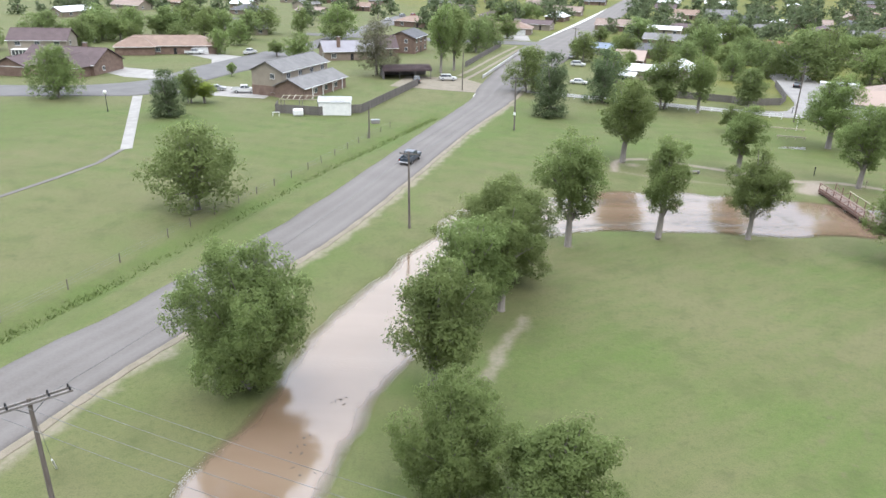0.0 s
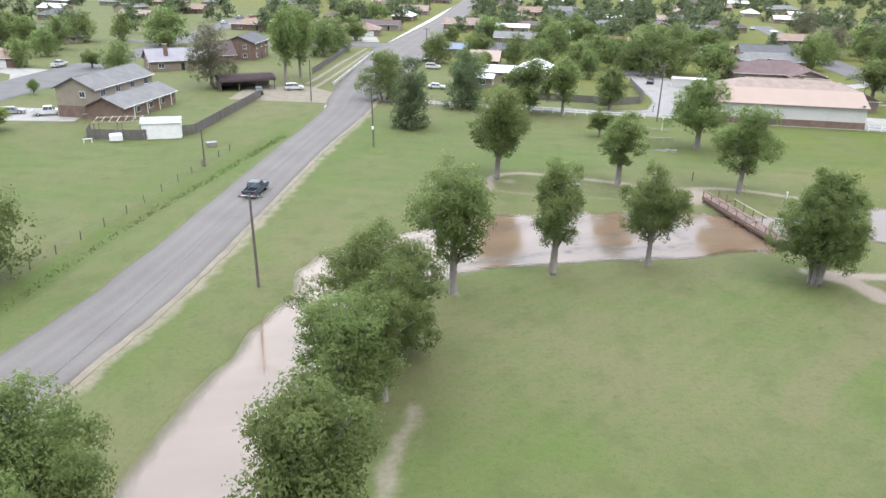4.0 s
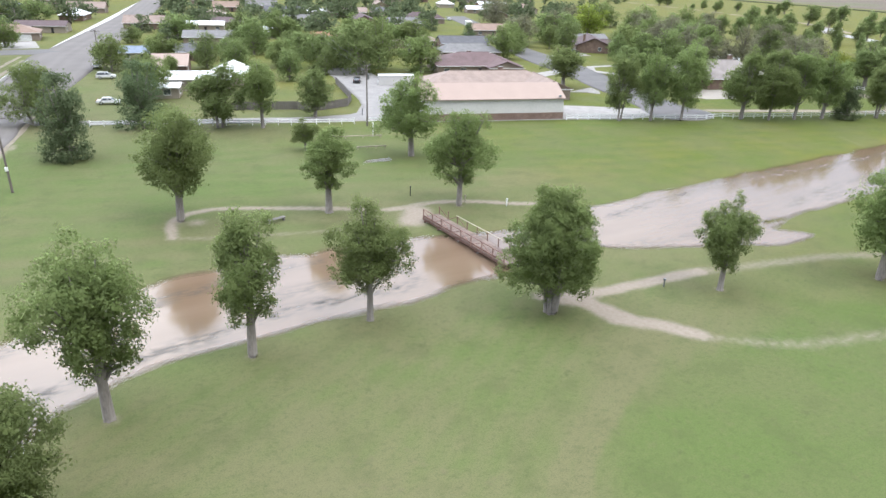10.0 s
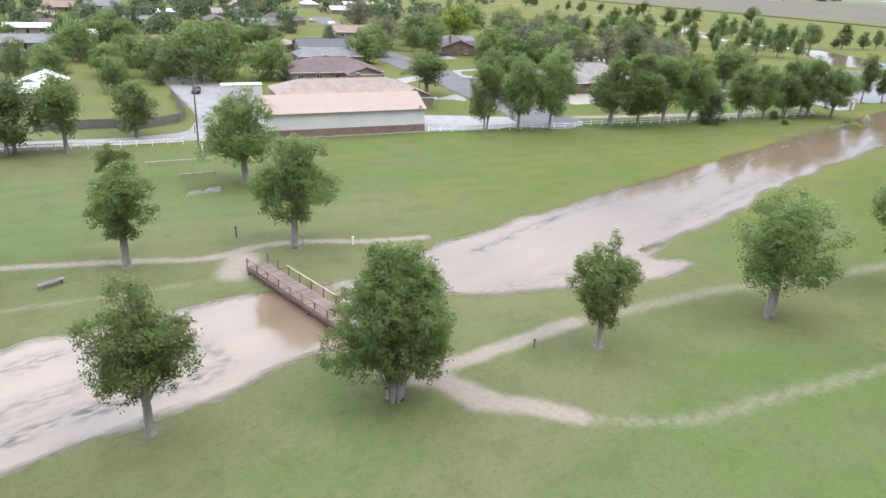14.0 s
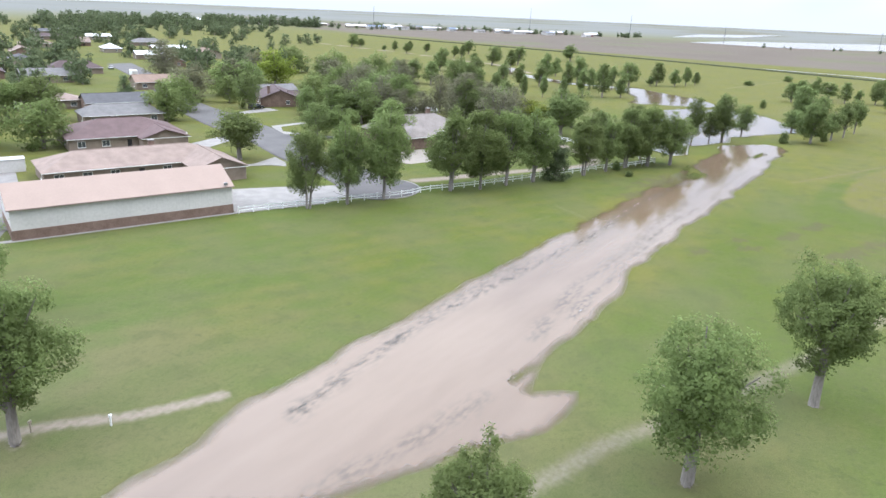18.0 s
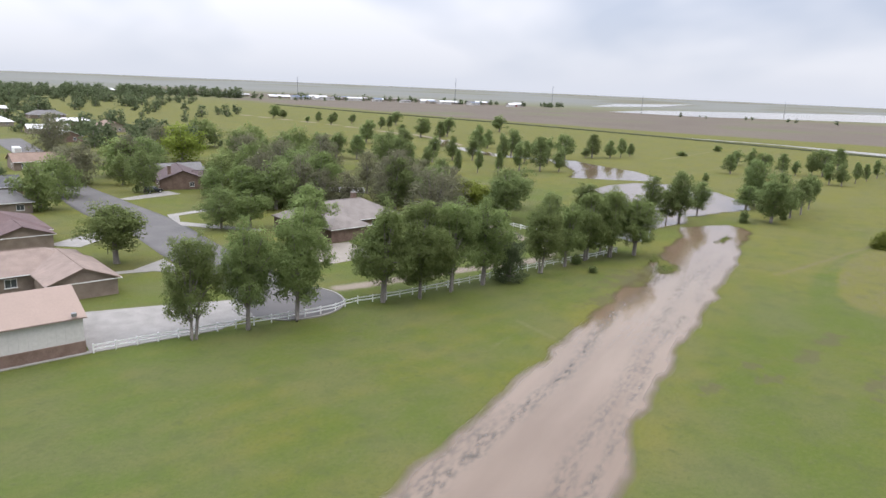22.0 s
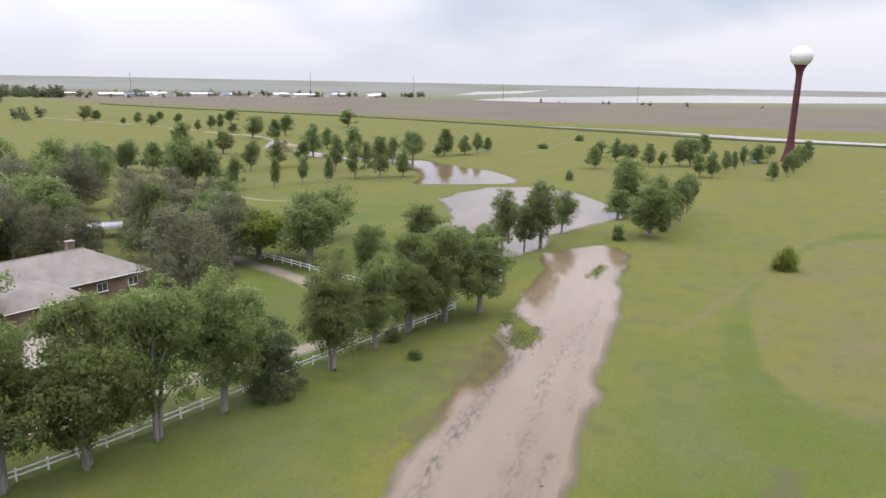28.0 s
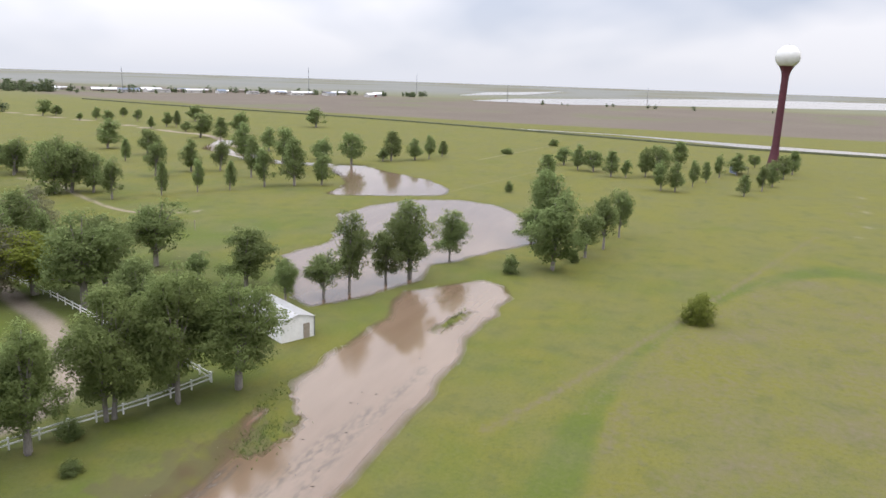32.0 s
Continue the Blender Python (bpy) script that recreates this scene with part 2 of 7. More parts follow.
def roof_mat(name, c, d=1.45):
    return mat(name, tuple(v * 0.78 for v in c), tuple(v * d * 0.85 for v in c), 0.55, 0.93, 0.5, 16)


R_TAN = roof_mat("tan_shingles", (0.200, 0.154, 0.130))
R_PINK = mat("pink_tan_sheet", (0.233, 0.176, 0.145), (0.263, 0.200, 0.165), 0.3, 0.8, 0.15, 14)
R_MAROON = roof_mat("maroon_shingles", (0.100, 0.068, 0.066))
R_BROWN = roof_mat("brown_shingles", (0.180, 0.128, 0.100))
R_GREY = roof_mat("grey_shingles", (0.130, 0.125, 0.122))
R_SLATE = roof_mat("dark_grey_shingles", (0.077, 0.076, 0.080))
R_BLUE = roof_mat("blue_grey_sheet", (0.135, 0.160, 0.200))
R_DARK = roof_mat("dark_brown_shingles", (0.080, 0.058, 0.058))
R_TILE = roof_mat("weathered_tiles", (0.170, 0.150, 0.136))
R_MAUVE = mat("mauve_grey_sheet", (0.165, 0.155, 0.168), (0.220, 0.210, 0.223), 0.4, 0.7, 0.15, 12)
R_RUST = roof_mat("rusty_sheet", (0.180, 0.095, 0.055))


def paint(name, c):
    return mat(name, tuple(v * 0.85 for v in c), tuple(min(v * 1.1, 0.86) for v in c), 1.5, 0.28, 0.0, 4, spec=0.5)


P_WHITE, P_BLUE, P_BLACK = paint("car_white", (0.488, 0.488, 0.482)), paint("car_slate_blue", (0.025, 0.037, 0.052)), paint("car_black", (0.010, 0.011, 0.013))
P_SILVER, P_RED, P_TAN = paint("car_silver", (0.210, 0.215, 0.220)), paint("car_red", (0.175, 0.015, 0.015)), paint("car_tan", (0.180, 0.140, 0.100))


# ---- mesh helpers ----
def link(name, me, material, parent=None, label=""):
    ob = new(name, me)
    if material is not None and not me.materials:
        me.materials.append(material)
    if parent is not None:
        ob.parent = parent
    if label:
        ob["label"] = label
    return ob


def part(name, bm, material, parent, label=""):
    me = bpy.data.meshes.new(name)
    bm.to_mesh(me)
    bm.free()
    return link(name, me, material, parent, label)


def raw(name, verts, faces, smooth=False):
    """A mesh from arrays: verts (n,3), faces (m,k) of one size."""
    verts, faces = np.asarray(verts, np.float32), np.asarray(faces, np.int32)
    me = bpy.data.meshes.new(name)
    me.vertices.add(len(verts))
    me.vertices.foreach_set("co", verts.ravel())
    k = faces.shape[1]
    me.loops.add(faces.size)
    me.loops.foreach_set("vertex_index", faces.ravel())
    me.polygons.add(len(faces))
    me.polygons.foreach_set("loop_start", np.arange(0, faces.size, k, dtype=np.int32))
    me.polygons.foreach_set("loop_total", np.full(len(faces), k, np.int32))
    if smooth:
        me.polygons.foreach_set("use_smooth", np.ones(len(faces), bool))
    me.update(calc_edges=True)
    return me


def thing(name, x, y, z=0.0, rz=0.0, label="", category="", group="", kind="", scale=None):
    ob = new(name)
    ob.empty_display_size = 0.3
    ob.matrix_basis = pose(x, y, z, 0, 0, rz) @ (Matrix.Diagonal((*scale, 1)) if scale else Matrix.Identity(4))
    return tagged(ob, label, category, group, kind)


def box(bm, x, y, z, sx, sy, sz, rz=0.0, bevel=0.0):
    """A box by its centre and sizes."""
    m = pose(x, y, z, 0, 0, rz) @ Matrix.Diagonal((sx, sy, sz, 1))
    g = bmesh.ops.create_cube(bm, size=1, matrix=m)
    if bevel:
        es = list({e for v in g["verts"] for e in v.link_edges})
        bmesh.ops.bevel(bm, geom=es, offset=bevel, segments=1, affect="EDGES")
    return bm


def bx(x, y, z, sx, sy, sz, rz=0.0, bevel=0.0):
    return box(bmesh.new(), x, y, z, sx, sy, sz, rz, bevel)


def cyl(bm, p, q, r1, r2=None, n=10):
    """A tapered rod from p to q."""
    p, q = Vector(p), Vector(q)
    d = q - p
    m = Matrix.Translation((p + q) / 2) @ d.to_track_quat("Z", "Y").to_matrix().to_4x4()
    bmesh.ops.create_cone(bm, cap_ends=True, segments=n, radius1=r1, radius2=r1 if r2 is None else r2, depth=d.length, matrix=m)
    return bm


def rod(p, q, r1, r2=None, n=10):
    return cyl(bmesh.new(), p, q, r1, r2, n)


def prism(bm, pts, z0, z1):
    """A flat polygon raised from z0 to z1."""
    lo = [bm.verts.new((x, y, z0)) for x, y in pts]
    hi = [bm.verts.new((x, y, z1)) for x, y in pts]
    n = len(pts)
    bm.faces.new(hi)
    bm.faces.new(lo[::-1])
    for i in range(n):
        bm.faces.new((lo[i], lo[(i + 1) % n], hi[(i + 1) % n], hi[i]))
    bmesh.ops.recalc_face_normals(bm, faces=bm.faces[:])
    return bm


def smooth_line(pts, step=2.0):
    """A polyline drawn smooth (Catmull-Rom) at even steps."""
    p = [np.array(a, float) for a in pts]
    p = [2 * p[0] - p[1], *p, 2 * p[-1] - p[-2]]
    out = []
    for a, b, c, d in zip(p, p[1:], p[2:], p[3:]):
        n = max(1, int(np.linalg.norm(c - b) / step))
        for i in range(n):
            t = i / n
            out.append(0.5 * (2 * b + (c - a) * t + (2 * a - 5 * b + 4 * c - d) * t * t + (3 * b - a - 3 * c + d) * t ** 3))
    out.append(p[-2])
    return np.array(out)


def ribbon(name, left, right, material, z, drop=0.12, n=60, wob=0.0, label="", category="", seed=1):
    """A strip of paving between two edges, with sides."""
    rng = np.random.default_rng(seed)

    def even(line):
        s = smooth_line(line, 2.0)
        d = np.r_[0, np.cumsum(np.linalg.norm(np.diff(s, axis=0), axis=1))]
        u = np.linspace(0, d[-1], n)
        return np.c_[np.interp(u, d, s[:, 0]), np.interp(u, d, s[:, 1])]

    a, b = even(left), even(right)
    if wob:
        side = (b - a) / np.linalg.norm(b - a, axis=1)[:, None]
        a = a + side * rng.normal(0, wob, n)[:, None]
        b = b + side * rng.normal(0, wob, n)[:, None]
    cols = 13
    rows = [a + (b - a) * k / (cols - 1) for k in range(cols)]
    v = [np.c_[a, np.full(n, z - drop)]] + [np.c_[r, np.full(n, z + 0.05 * (1 - abs(2 * k / (cols - 1) - 1)))] for k, r in enumerate(rows)] + [np.c_[b, np.full(n, z - drop)]]
    v = np.concatenate(v)
    f = [(k * n + i, (k + 1) * n + i, (k + 1) * n + i + 1, k * n + i + 1) for k in range(cols + 1) for i in range(n - 1)]
    me = raw(name, v, f)
    # tyres polish two pale bands in each lane
    u = np.r_[0, np.linspace(0, 1, cols), 1]
    worn = np.maximum(np.maximum(np.exp(-((u - 0.18) / 0.07) ** 2), np.exp(-((u - 0.41) / 0.06) ** 2)), np.maximum(np.exp(-((u - 0.61) / 0.06) ** 2), np.exp(-((u - 0.84) / 0.07) ** 2)))
    at = me.attributes.new("worn", "FLOAT", "POINT")
    at.data.foreach_set("value", np.repeat(worn, n).astype(np.float32))
    ob = link(name, me, material)
    return tagged(ob, label, category, kind="structure")


def slab(name, pts, material, z=0.05, label="", category="driveway"):
    ob = part(name, prism(bmesh.new(), pts, z - 0.15, z), material, None)
    return tagged(ob, label, category, kind="structure")


# ---- ground, creek, ponds ----
CREEK = [(-24, -12), (-21, 12), (-18.6, 25), (-16.9, 35), (-13.5, 46), (-10.9, 58), (-7.7, 66.8), (-3.6, 75.5), (-0.3, 82), (0.2, 88), (3, 92.5), (9.7, 95.8),
         (15, 98.4), (26, 102.4), (38, 102.4), (50, 100.4), (56, 99.6), (61, 98), (66, 96), (72, 96), (81, 97.6), (106, 97.6), (125, 97.2), (151, 96.4), (187, 95.6),
         (215, 95.2), (240, 94.6), (254, 97)]
CREEK_B = [(266, 86), (263.5, 81), (257, 78.4), (241, 79.4), (215, 79.2), (187, 80), (160, 81), (135, 81), (120, 78.8), (110, 79.2), (104, 79.7), (97.5, 78), (103, 73.5),
           (93, 73.4), (88, 76), (82, 79.4), (76.5, 81.6), (72.5, 84), (69, 88.4), (64, 89), (60, 86.5), (56.8, 83.8), (46, 84.2), (33, 84.8), (24, 84.6), (18, 84.4), (12.5, 81),
           (7, 73.5), (2.5, 66), (0, 59), (-2, 51.5), (-3.5, 47), (-5, 41), (-6, 35), (-8, 25), (-10, 12), (-13, -12)]
POND = [(258, 118), (265, 126), (277, 122.5), (292, 127), (306, 134), (321, 132), (334, 126.5), (341, 113.5), (338.5, 102.5), (330, 95), (319, 89), (306, 84), (298, 82.5), (287, 87), (279, 92), (270, 96.5),
        (259, 95.5), (250, 99.5), (240, 105.5), (243, 111)]
POND_B = [(330, 150), (352, 154), (366, 163), (379, 173), (392, 178), (397, 168), (384, 151), (374, 133), (357, 121), (346, 118.5), (339, 129)]
RIVER = [(386, 176), (384, 206), (414, 254), (450, 270), (456, 262), (422, 246), (394, 202), (396, 180)]
PUDDLE = [(62.5, 132.4), (66, 134.2), (70, 133), (69.4, 131.4), (65, 131.2)]


def sd(poly, X, Y):
    """Distance to a polygon's edge, negative inside."""
    p = np.array(poly, float)
    q = np.roll(p, -1, 0)
    best, inside = np.full(X.shape, 1e9), np.zeros(X.shape, bool)
    for (ax, ay), (cx, cy) in zip(p, q):
        dx, dy = cx - ax, cy - ay
        t = np.clip(((X - ax) * dx + (Y - ay) * dy) / (dx * dx + dy * dy + 1e-9), 0, 1)
        best = np.minimum(best, (X - ax - t * dx) ** 2 + (Y - ay - t * dy) ** 2)
        if ay != cy:
            inside ^= ((ay > Y) != (cy > Y)) & (X < (cx - ax) * (Y - ay) / (cy - ay) + ax)
    return np.where(inside, -1, 1) * np.sqrt(best)


def near_line(line, X, Y):
    p = np.array(line, float)
    best = np.full(X.shape, 1e9)
    for (ax, ay), (cx, cy) in zip(p, p[1:]):
        dx, dy = cx - ax, cy - ay
        t = np.clip(((X - ax) * dx + (Y - ay) * dy) / (dx * dx + dy * dy + 1e-9), 0, 1)
        best = np.minimum(best, (X - ax - t * dx) ** 2 + (Y - ay - t * dy) ** 2)
    return np.sqrt(best)


def wave(X, Y, s, seed):
    """Smooth uneven field of about -1..1 with features of s metres."""
    rng = np.random.default_rng(seed)
    out = np.zeros(X.shape)
    for k in range(7):
        a, ph = rng.uniform(0, 6.283), rng.uniform(0, 6.283, 2)
        f = 6.283 / s * rng.uniform(0.55, 1.6)
        out += np.sin(f * (X * math.cos(a) + Y * math.sin(a)) + ph[0] + 1.3 * np.sin(0.6 * f * (Y * math.cos(a) - X * math.sin(a)) + ph[1]))
    return out / 3.2


def lines(spans):
    out = []
    for a, b, s in spans:
        out.append(np.arange(a, b, s))
    return np.unique(np.concatenate(out))


XS = lines([(-4700, -1000, 300), (-1000, -250, 50), (-250, -70, 6), (-70, 290, 0.8), (290, 480, 1.8), (480, 760, 8), (760, 2000, 40), (2000, 4750, 250)])
YS = lines([(-4700, -1000, 300), (-1000, -60, 40), (-60, 25, 5), (25, 150, 0.8), (150, 300, 2.5), (300, 520, 6), (520, 1300, 30), (1300, 4750, 250)])
GX, GY = np.meshgrid(XS, YS)
core = (np.abs(GX - 200) < 330) & (np.abs(GY - 130) < 190)
D_CREEK = sd(CREEK + CREEK_B, GX, GY)
D_POND = np.minimum.reduce([sd(POND, GX, GY), sd(POND_B, GX, GY), sd(RIVER, GX, GY)])
wob = 0.50 * wave(GX, GY, 13, 3) + 0.11 * wave(GX, GY, 3.4, 4)
shore = np.minimum(D_CREEK, D_POND) + wob


def step(x, a, b):
    t = np.clip((x - a) / (b - a), 0, 1)
    return t * t * (3 - 2 * t)


GZ = np.where(core, 0.012 * wave(GX, GY, 9, 5), 0)
GZ -= 0.55 * (1 - step(shore, -3.4, 1.1))
isle = np.maximum.reduce([1 - np.hypot((GX - 205.5) / 2.6, (GY - 91.3) / 1.2), 1 - np.hypot((GX - 99.5) / 4.0, (GY - 80.5) / 1.1)])
GZ += 0.42 * np.clip(isle + 0.15 * wave(GX, GY, 2.0, 6), 0, 0.8)
ISLET = [(201.8, 92.3), (202.3, 89.7), (206.4, 88.3), (210.4, 89.7), (216.3, 94.6), (211.9, 95.7), (208.8, 93.8)]
GZ = np.maximum(GZ, -0.5 + 0.46 * (1 - step(sd(ISLET, GX, GY) + 0.5 * wave(GX, GY, 3, 7), -0.9, 0.8)))
shoal = 1 - step(np.hypot((GX - 197) / 15, (GY - 94) / 4.2), 0.35, 1.0)
GZ = np.where(shoal > 0, np.maximum(GZ, -0.5 + shoal * (0.36 + 0.05 * wave(GX, GY, 5, 8))), GZ)
bar = 1 - np.hypot(((GX - 243) * 0.97 - (GY - 84.5) * 0.24) / 6.5, ((GX - 243) * 0.24 + (GY - 84.5) * 0.97) / 1.2)
GZ = np.where(bar > 0, np.maximum(GZ, -0.35 + 0.5 * np.clip(bar + 0.2 * wave(GX, GY, 2, 9), 0, 0.7)), GZ)
d_pud = sd(PUDDLE, GX, GY) + wob
GZ -= 0.26 * (1 - step(d_pud, -0.8, 0.8))
DITCH = [(-66, -20), (-44, 40), (-38.5, 54), (-33.2, 67.2), (-19.8, 106.4), (-7, 138), (-1, 153)]
d_dit = near_line(DITCH, GX, GY)
GZ -= 0.5 * (1 - step(d_dit, 0.2, 2.4))

# drowned edges of the channel: lines of grass and drift just under the surface
RIDGES = [([(10, 84.6), (16, 86.2), (21, 87.1), (24, 87.5), (29.5, 88.4), (35, 89), (39.2, 88.3), (45, 87.8)], 1.0, 1.0),
          ([(8, 92.6), (16, 95.6), (21.7, 96.8), (26.6, 97.4), (33.8, 98.6), (40.8, 98)], 0.8, 0.8),
          ([(45.4, 87.6), (48.5, 88.8), (47.8, 92.4), (44, 94)], 0.8, 0.7),
          ([(30, 92), (38, 92.6), (45, 91.6)], 1.2, 0.6),
          ([(82, 92.6), (100, 94.4), (120, 93.8), (146.5, 92), (157, 92.4), (172, 92.8), (187, 91.8), (200, 90.6)], 0.75, 0.9),
          ([(104, 95.2), (118, 95.4), (134, 94.6)], 0.5, 0.6),
          ([(108, 82.8), (125, 85), (148, 85.2), (158, 86), (169.5, 85.9), (180, 85.9), (197, 86.1), (214, 84)], 0.8, 0.55),
          ([(112, 81.6), (130, 82.8), (148.4, 83.6), (158.7, 84.4), (176, 83.2)], 0.45, 0.7),
          ([(186, 82.2), (200, 83.4), (226, 82.6)], 0.7, 0.5),
          ([(75, 84.6), (84, 82.2), (94, 81.0)], 0.9, 0.5)]
drift = np.zeros(GX.shape)
for line, half, much in RIDGES:
    d_ = near_line(smooth_line(line, 3.0), GX, GY) + 0.35 * wave(GX, GY, 9, 41)
    drift = np.maximum(drift, much * np.exp(-(d_ / half) ** 2))

# worn tracks and cart paths
dirt = np.zeros(GX.shape)


def track(line, half, strength=1.0, edge=0.8, rough=0.12):
    d = near_line(smooth_line(line, 2.0), GX, GY) + rough * wave(GX, GY, 4, 11)
    np.maximum(dirt, 1.1 * strength * np.exp(-(d / max(half + 0.5 * edge, 0.95)) ** 2), out=dirt)


track([(56.5, 78.5), (60.5, 76.6), (66, 75.6), (71, 75), (76.4, 74.2)], 0.75, 1.0)
track([(75, 74.6), (84.5, 71.7), (93.4, 69.2), (99.2, 66.3), (108, 62.6), (120, 58), (140, 51), (170, 42)], 0.9, 0.56, 1.3)
track([(57, 78), (59.6, 74.6), (60.6, 70.5)], 1.0, 1.0)
track([(59.8, 77.1), (59.6, 70.8), (61.9, 68.5), (63.9, 64.8)], 1.0, 0.95)
track([(61.9, 68.5), (63.9, 64.8), (67.1, 61.2), (71.1, 58.5), (79.7, 55.5), (86.9, 52.8)] + [(108, 46), (124, 41)], 0.5, 0.54, 1.0)
track([(67.1, 61.2), (71.1, 58.5), (79.7, 55.5), (86.9, 52.8)], 1.1, 0.42, 1.6, 0.2)
track([(29, 113), (31, 119.5), (36, 121), (41.7, 118.5), (49.7, 113.8), (56.6, 109.4), (61.8, 109.4), (67.6, 107.4), (73.6, 102.8), (80, 99.6)], 0.45, 0.85)
track([(57, 104), (59.6, 107)], 2.0, 0.95)
track([(29, 113), (33, 110.8), (42, 107.5), (52, 104.5)], 0.2, 0.5)
track([(4.5, 49), (6, 54), (8.6, 60)], 0.4, 0.62, 1.4, 0.4)
track([(-52.2, -24), (-36.2, 16), (-26, 45.3), (-21.4, 56.3), (-15.2, 71.3), (-10.1, 84), (-2.9, 107.3), (6.6, 139), (17.6, 171)], 0.75, 0.62, 0.9, 0.4)
track([(-62.5, -20), (-46.4, 20), (-35.8, 49), (-30.5, 59.5), (-24.4, 74), (-19.2, 87), (-12, 110), (-2.6, 142), (7, 174.6)], 0.1, 0.34, 0.8, 0.3)
track([(159, 134.4), (165, 131), (175, 126.3), (186, 120.2), (194, 115.6), (200.5, 113.8), (207, 116), (214, 123.5), (221, 133), (225, 142), (229, 150), (238, 172)], 1.5, 0.95)
track([(313, 243), (310, 225), (296, 201), (286.5, 179), (291, 167), (296, 164)], 0.8, 0.7)
track([(541, 516), (519, 441), (503, 382), (477, 320), (467, 288), (427, 243)], 2.2, 1.0)
track([(325, 19), (350, 10), (387, 3), (430, -4)], 0.4, 0.5)
track([(352, 120), (420, 105), (470, 98)], 0.5, 0.45)
track([(440, 135), (520, 120)], 1.0, 0.5)
track([(156, 97), (160, 104)], 0.7, 0.35, 1.2)
track([(148.2, 103.0), (150.5, 102.4), (153.1, 102.1)], 0.3, 0.36, 1.0)
dirt = np.maximum(dirt, 0.75 * np.clip(1.1 - np.hypot((GX - 33) / 2.6, (GY - 117) / 2.6), 0, 1))
for tx, ty in ((16, 79), (27.7, 82.4), (39.5, 83.4), (55, 75.4), (31.5, 118.3), (49.2, 112.5), (65.8, 106), (74, 132), (74, 70), (92, 62.4), (110.8, 56)):
    dirt = np.maximum(dirt, 0.6 * np.clip(1.5 - np.hypot(GX - tx, GY - ty) / 0.9, 0, 1))
# silt left along the water's edge
silt = (1 - step(np.abs(shore + 0.1), 0.2, 1.3)) * step(wave(GX, GY, 14, 12), -0.5, 0.6) * 0.24
mud = np.zeros(GX.shape)
for mx, my, ma, mb in ((197, 94, 16, 4.6), (180, 95.5, 10, 2), (177.5, 63.4, 5.5, 2.4), (168, 66.5, 5, 2.2), (160, 72.5, 3, 1.5), (157, 70, 3.5, 1.6), (164, 57, 8, 2.6), (171, 54.5, 6, 2.2), (149.5, 76, 3, 1.4)):
    mud = np.maximum(mud, 1 - step(np.hypot((0.93 * (GX - mx) - 0.36 * (GY - my)) / ma, (0.36 * (GX - mx) + 0.93 * (GY - my)) / mb) + 0.45 * wave(GX, GY, 3.0, 21), 0.4, 1.1))

# greener and drier turf
lush = 0.5 + 0.15 * wave(GX, GY, 34, 13) + 0.10 * wave(GX, GY, 9, 14) + 0.08 * wave(GX, GY, 4, 24)
lush += 0.30 * step(GY, 112, 122) * (1 - step(GY, 150, 165)) * (1 - step(GX, 100, 220))
lush += 0.34 * step(GX, 92, 115) * (1 - step(GX, 185, 240)) * (1 - step(GY, 72, 80))
lush += 0.26 * (1 - step(GY, 46, 66)) * step(GX, 14, 34) * (1 - step(GX, 110, 140))
lush += 0.38 * (1 - step(np.hypot((GX - 70) / 26, (GY - 54) / 9), 0.6, 1.15))
lush += 0.22 * step(GY, 96, 101) * (1 - step(GY, 122, 136)) * step(GX, 84, 112) * (1 - step(GX, 215, 240))
lush += 0.45 * step(GX, 160, 175) * (1 - step(GX, 250, 265)) * step(GY, 108, 118) * (1 - step(GY, 150, 165))
lush -= 0.05 * (1 - step(GX, 70, 130))
lush += 0.28 * (1 - step(GX, 60, 90)) * (1 - step(near_line([(-40, 30), (-14, 82), (4, 136), (14, 170)], GX, GY), 3, 12))
lush -= 0.16 * step(GX, 150, 240) * (1 - step(GY, 76, 84))
lush -= 0.25 * step(GX, 280, 380)
lush -= 0.40 * (1 - step(np.hypot((GX - 82) / 7.5, (GY - 112) / 3.4), 0.5, 1.1))
e_r = radians(-18)
ex, ey = (GX - 243) * math.cos(e_r) + (GY - 39.5) * math.sin(e_r), -(GX - 243) * math.sin(e_r) + (GY - 39.5) * math.cos(e_r)
ell = np.hypot(ex / 54, ey / 17)
lush += 0.52 * (1 - step(np.abs(ell - 1.06), 0.03, 0.13)) - 0.36 * (1 - step(ell, 0.90, 1.0))
lush += 0.35 * (1 - step(np.hypot((GX - 277) / 17, (GY - 147) / 13), 0.7, 1.05))
lush += 0.9 * (1 - step(d_dit, 0.9, 2.6))
dry = 0.30 * step(wave(GX, GY, 17, 15), 0.15, 0.9)
for line in ([(36.3, 54.0), (40.6, 58.1), (47.5, 61.7), (56.3, 66.3), (60.5, 69.1)], [(37.5, 53.3), (42.2, 57.3), (49.9, 61.3), (59.0, 66.0), (62.2, 68.1)]):
    rut = np.exp(-(near_line(smooth_line(line, 1.0), GX, GY) / 0.5) ** 2)
    lush -= 0.85 * rut
    dry = np.maximum(dry, 0.34 * rut)
dry = np.maximum(dry, 0.46 * np.clip(0.45 + 0.8 * wave(GX, GY, 3.6, 16), 0, 1) * (1 - step(np.hypot((GX - 31) / 13, (GY - 59) / 13), 0.45, 1.1)))
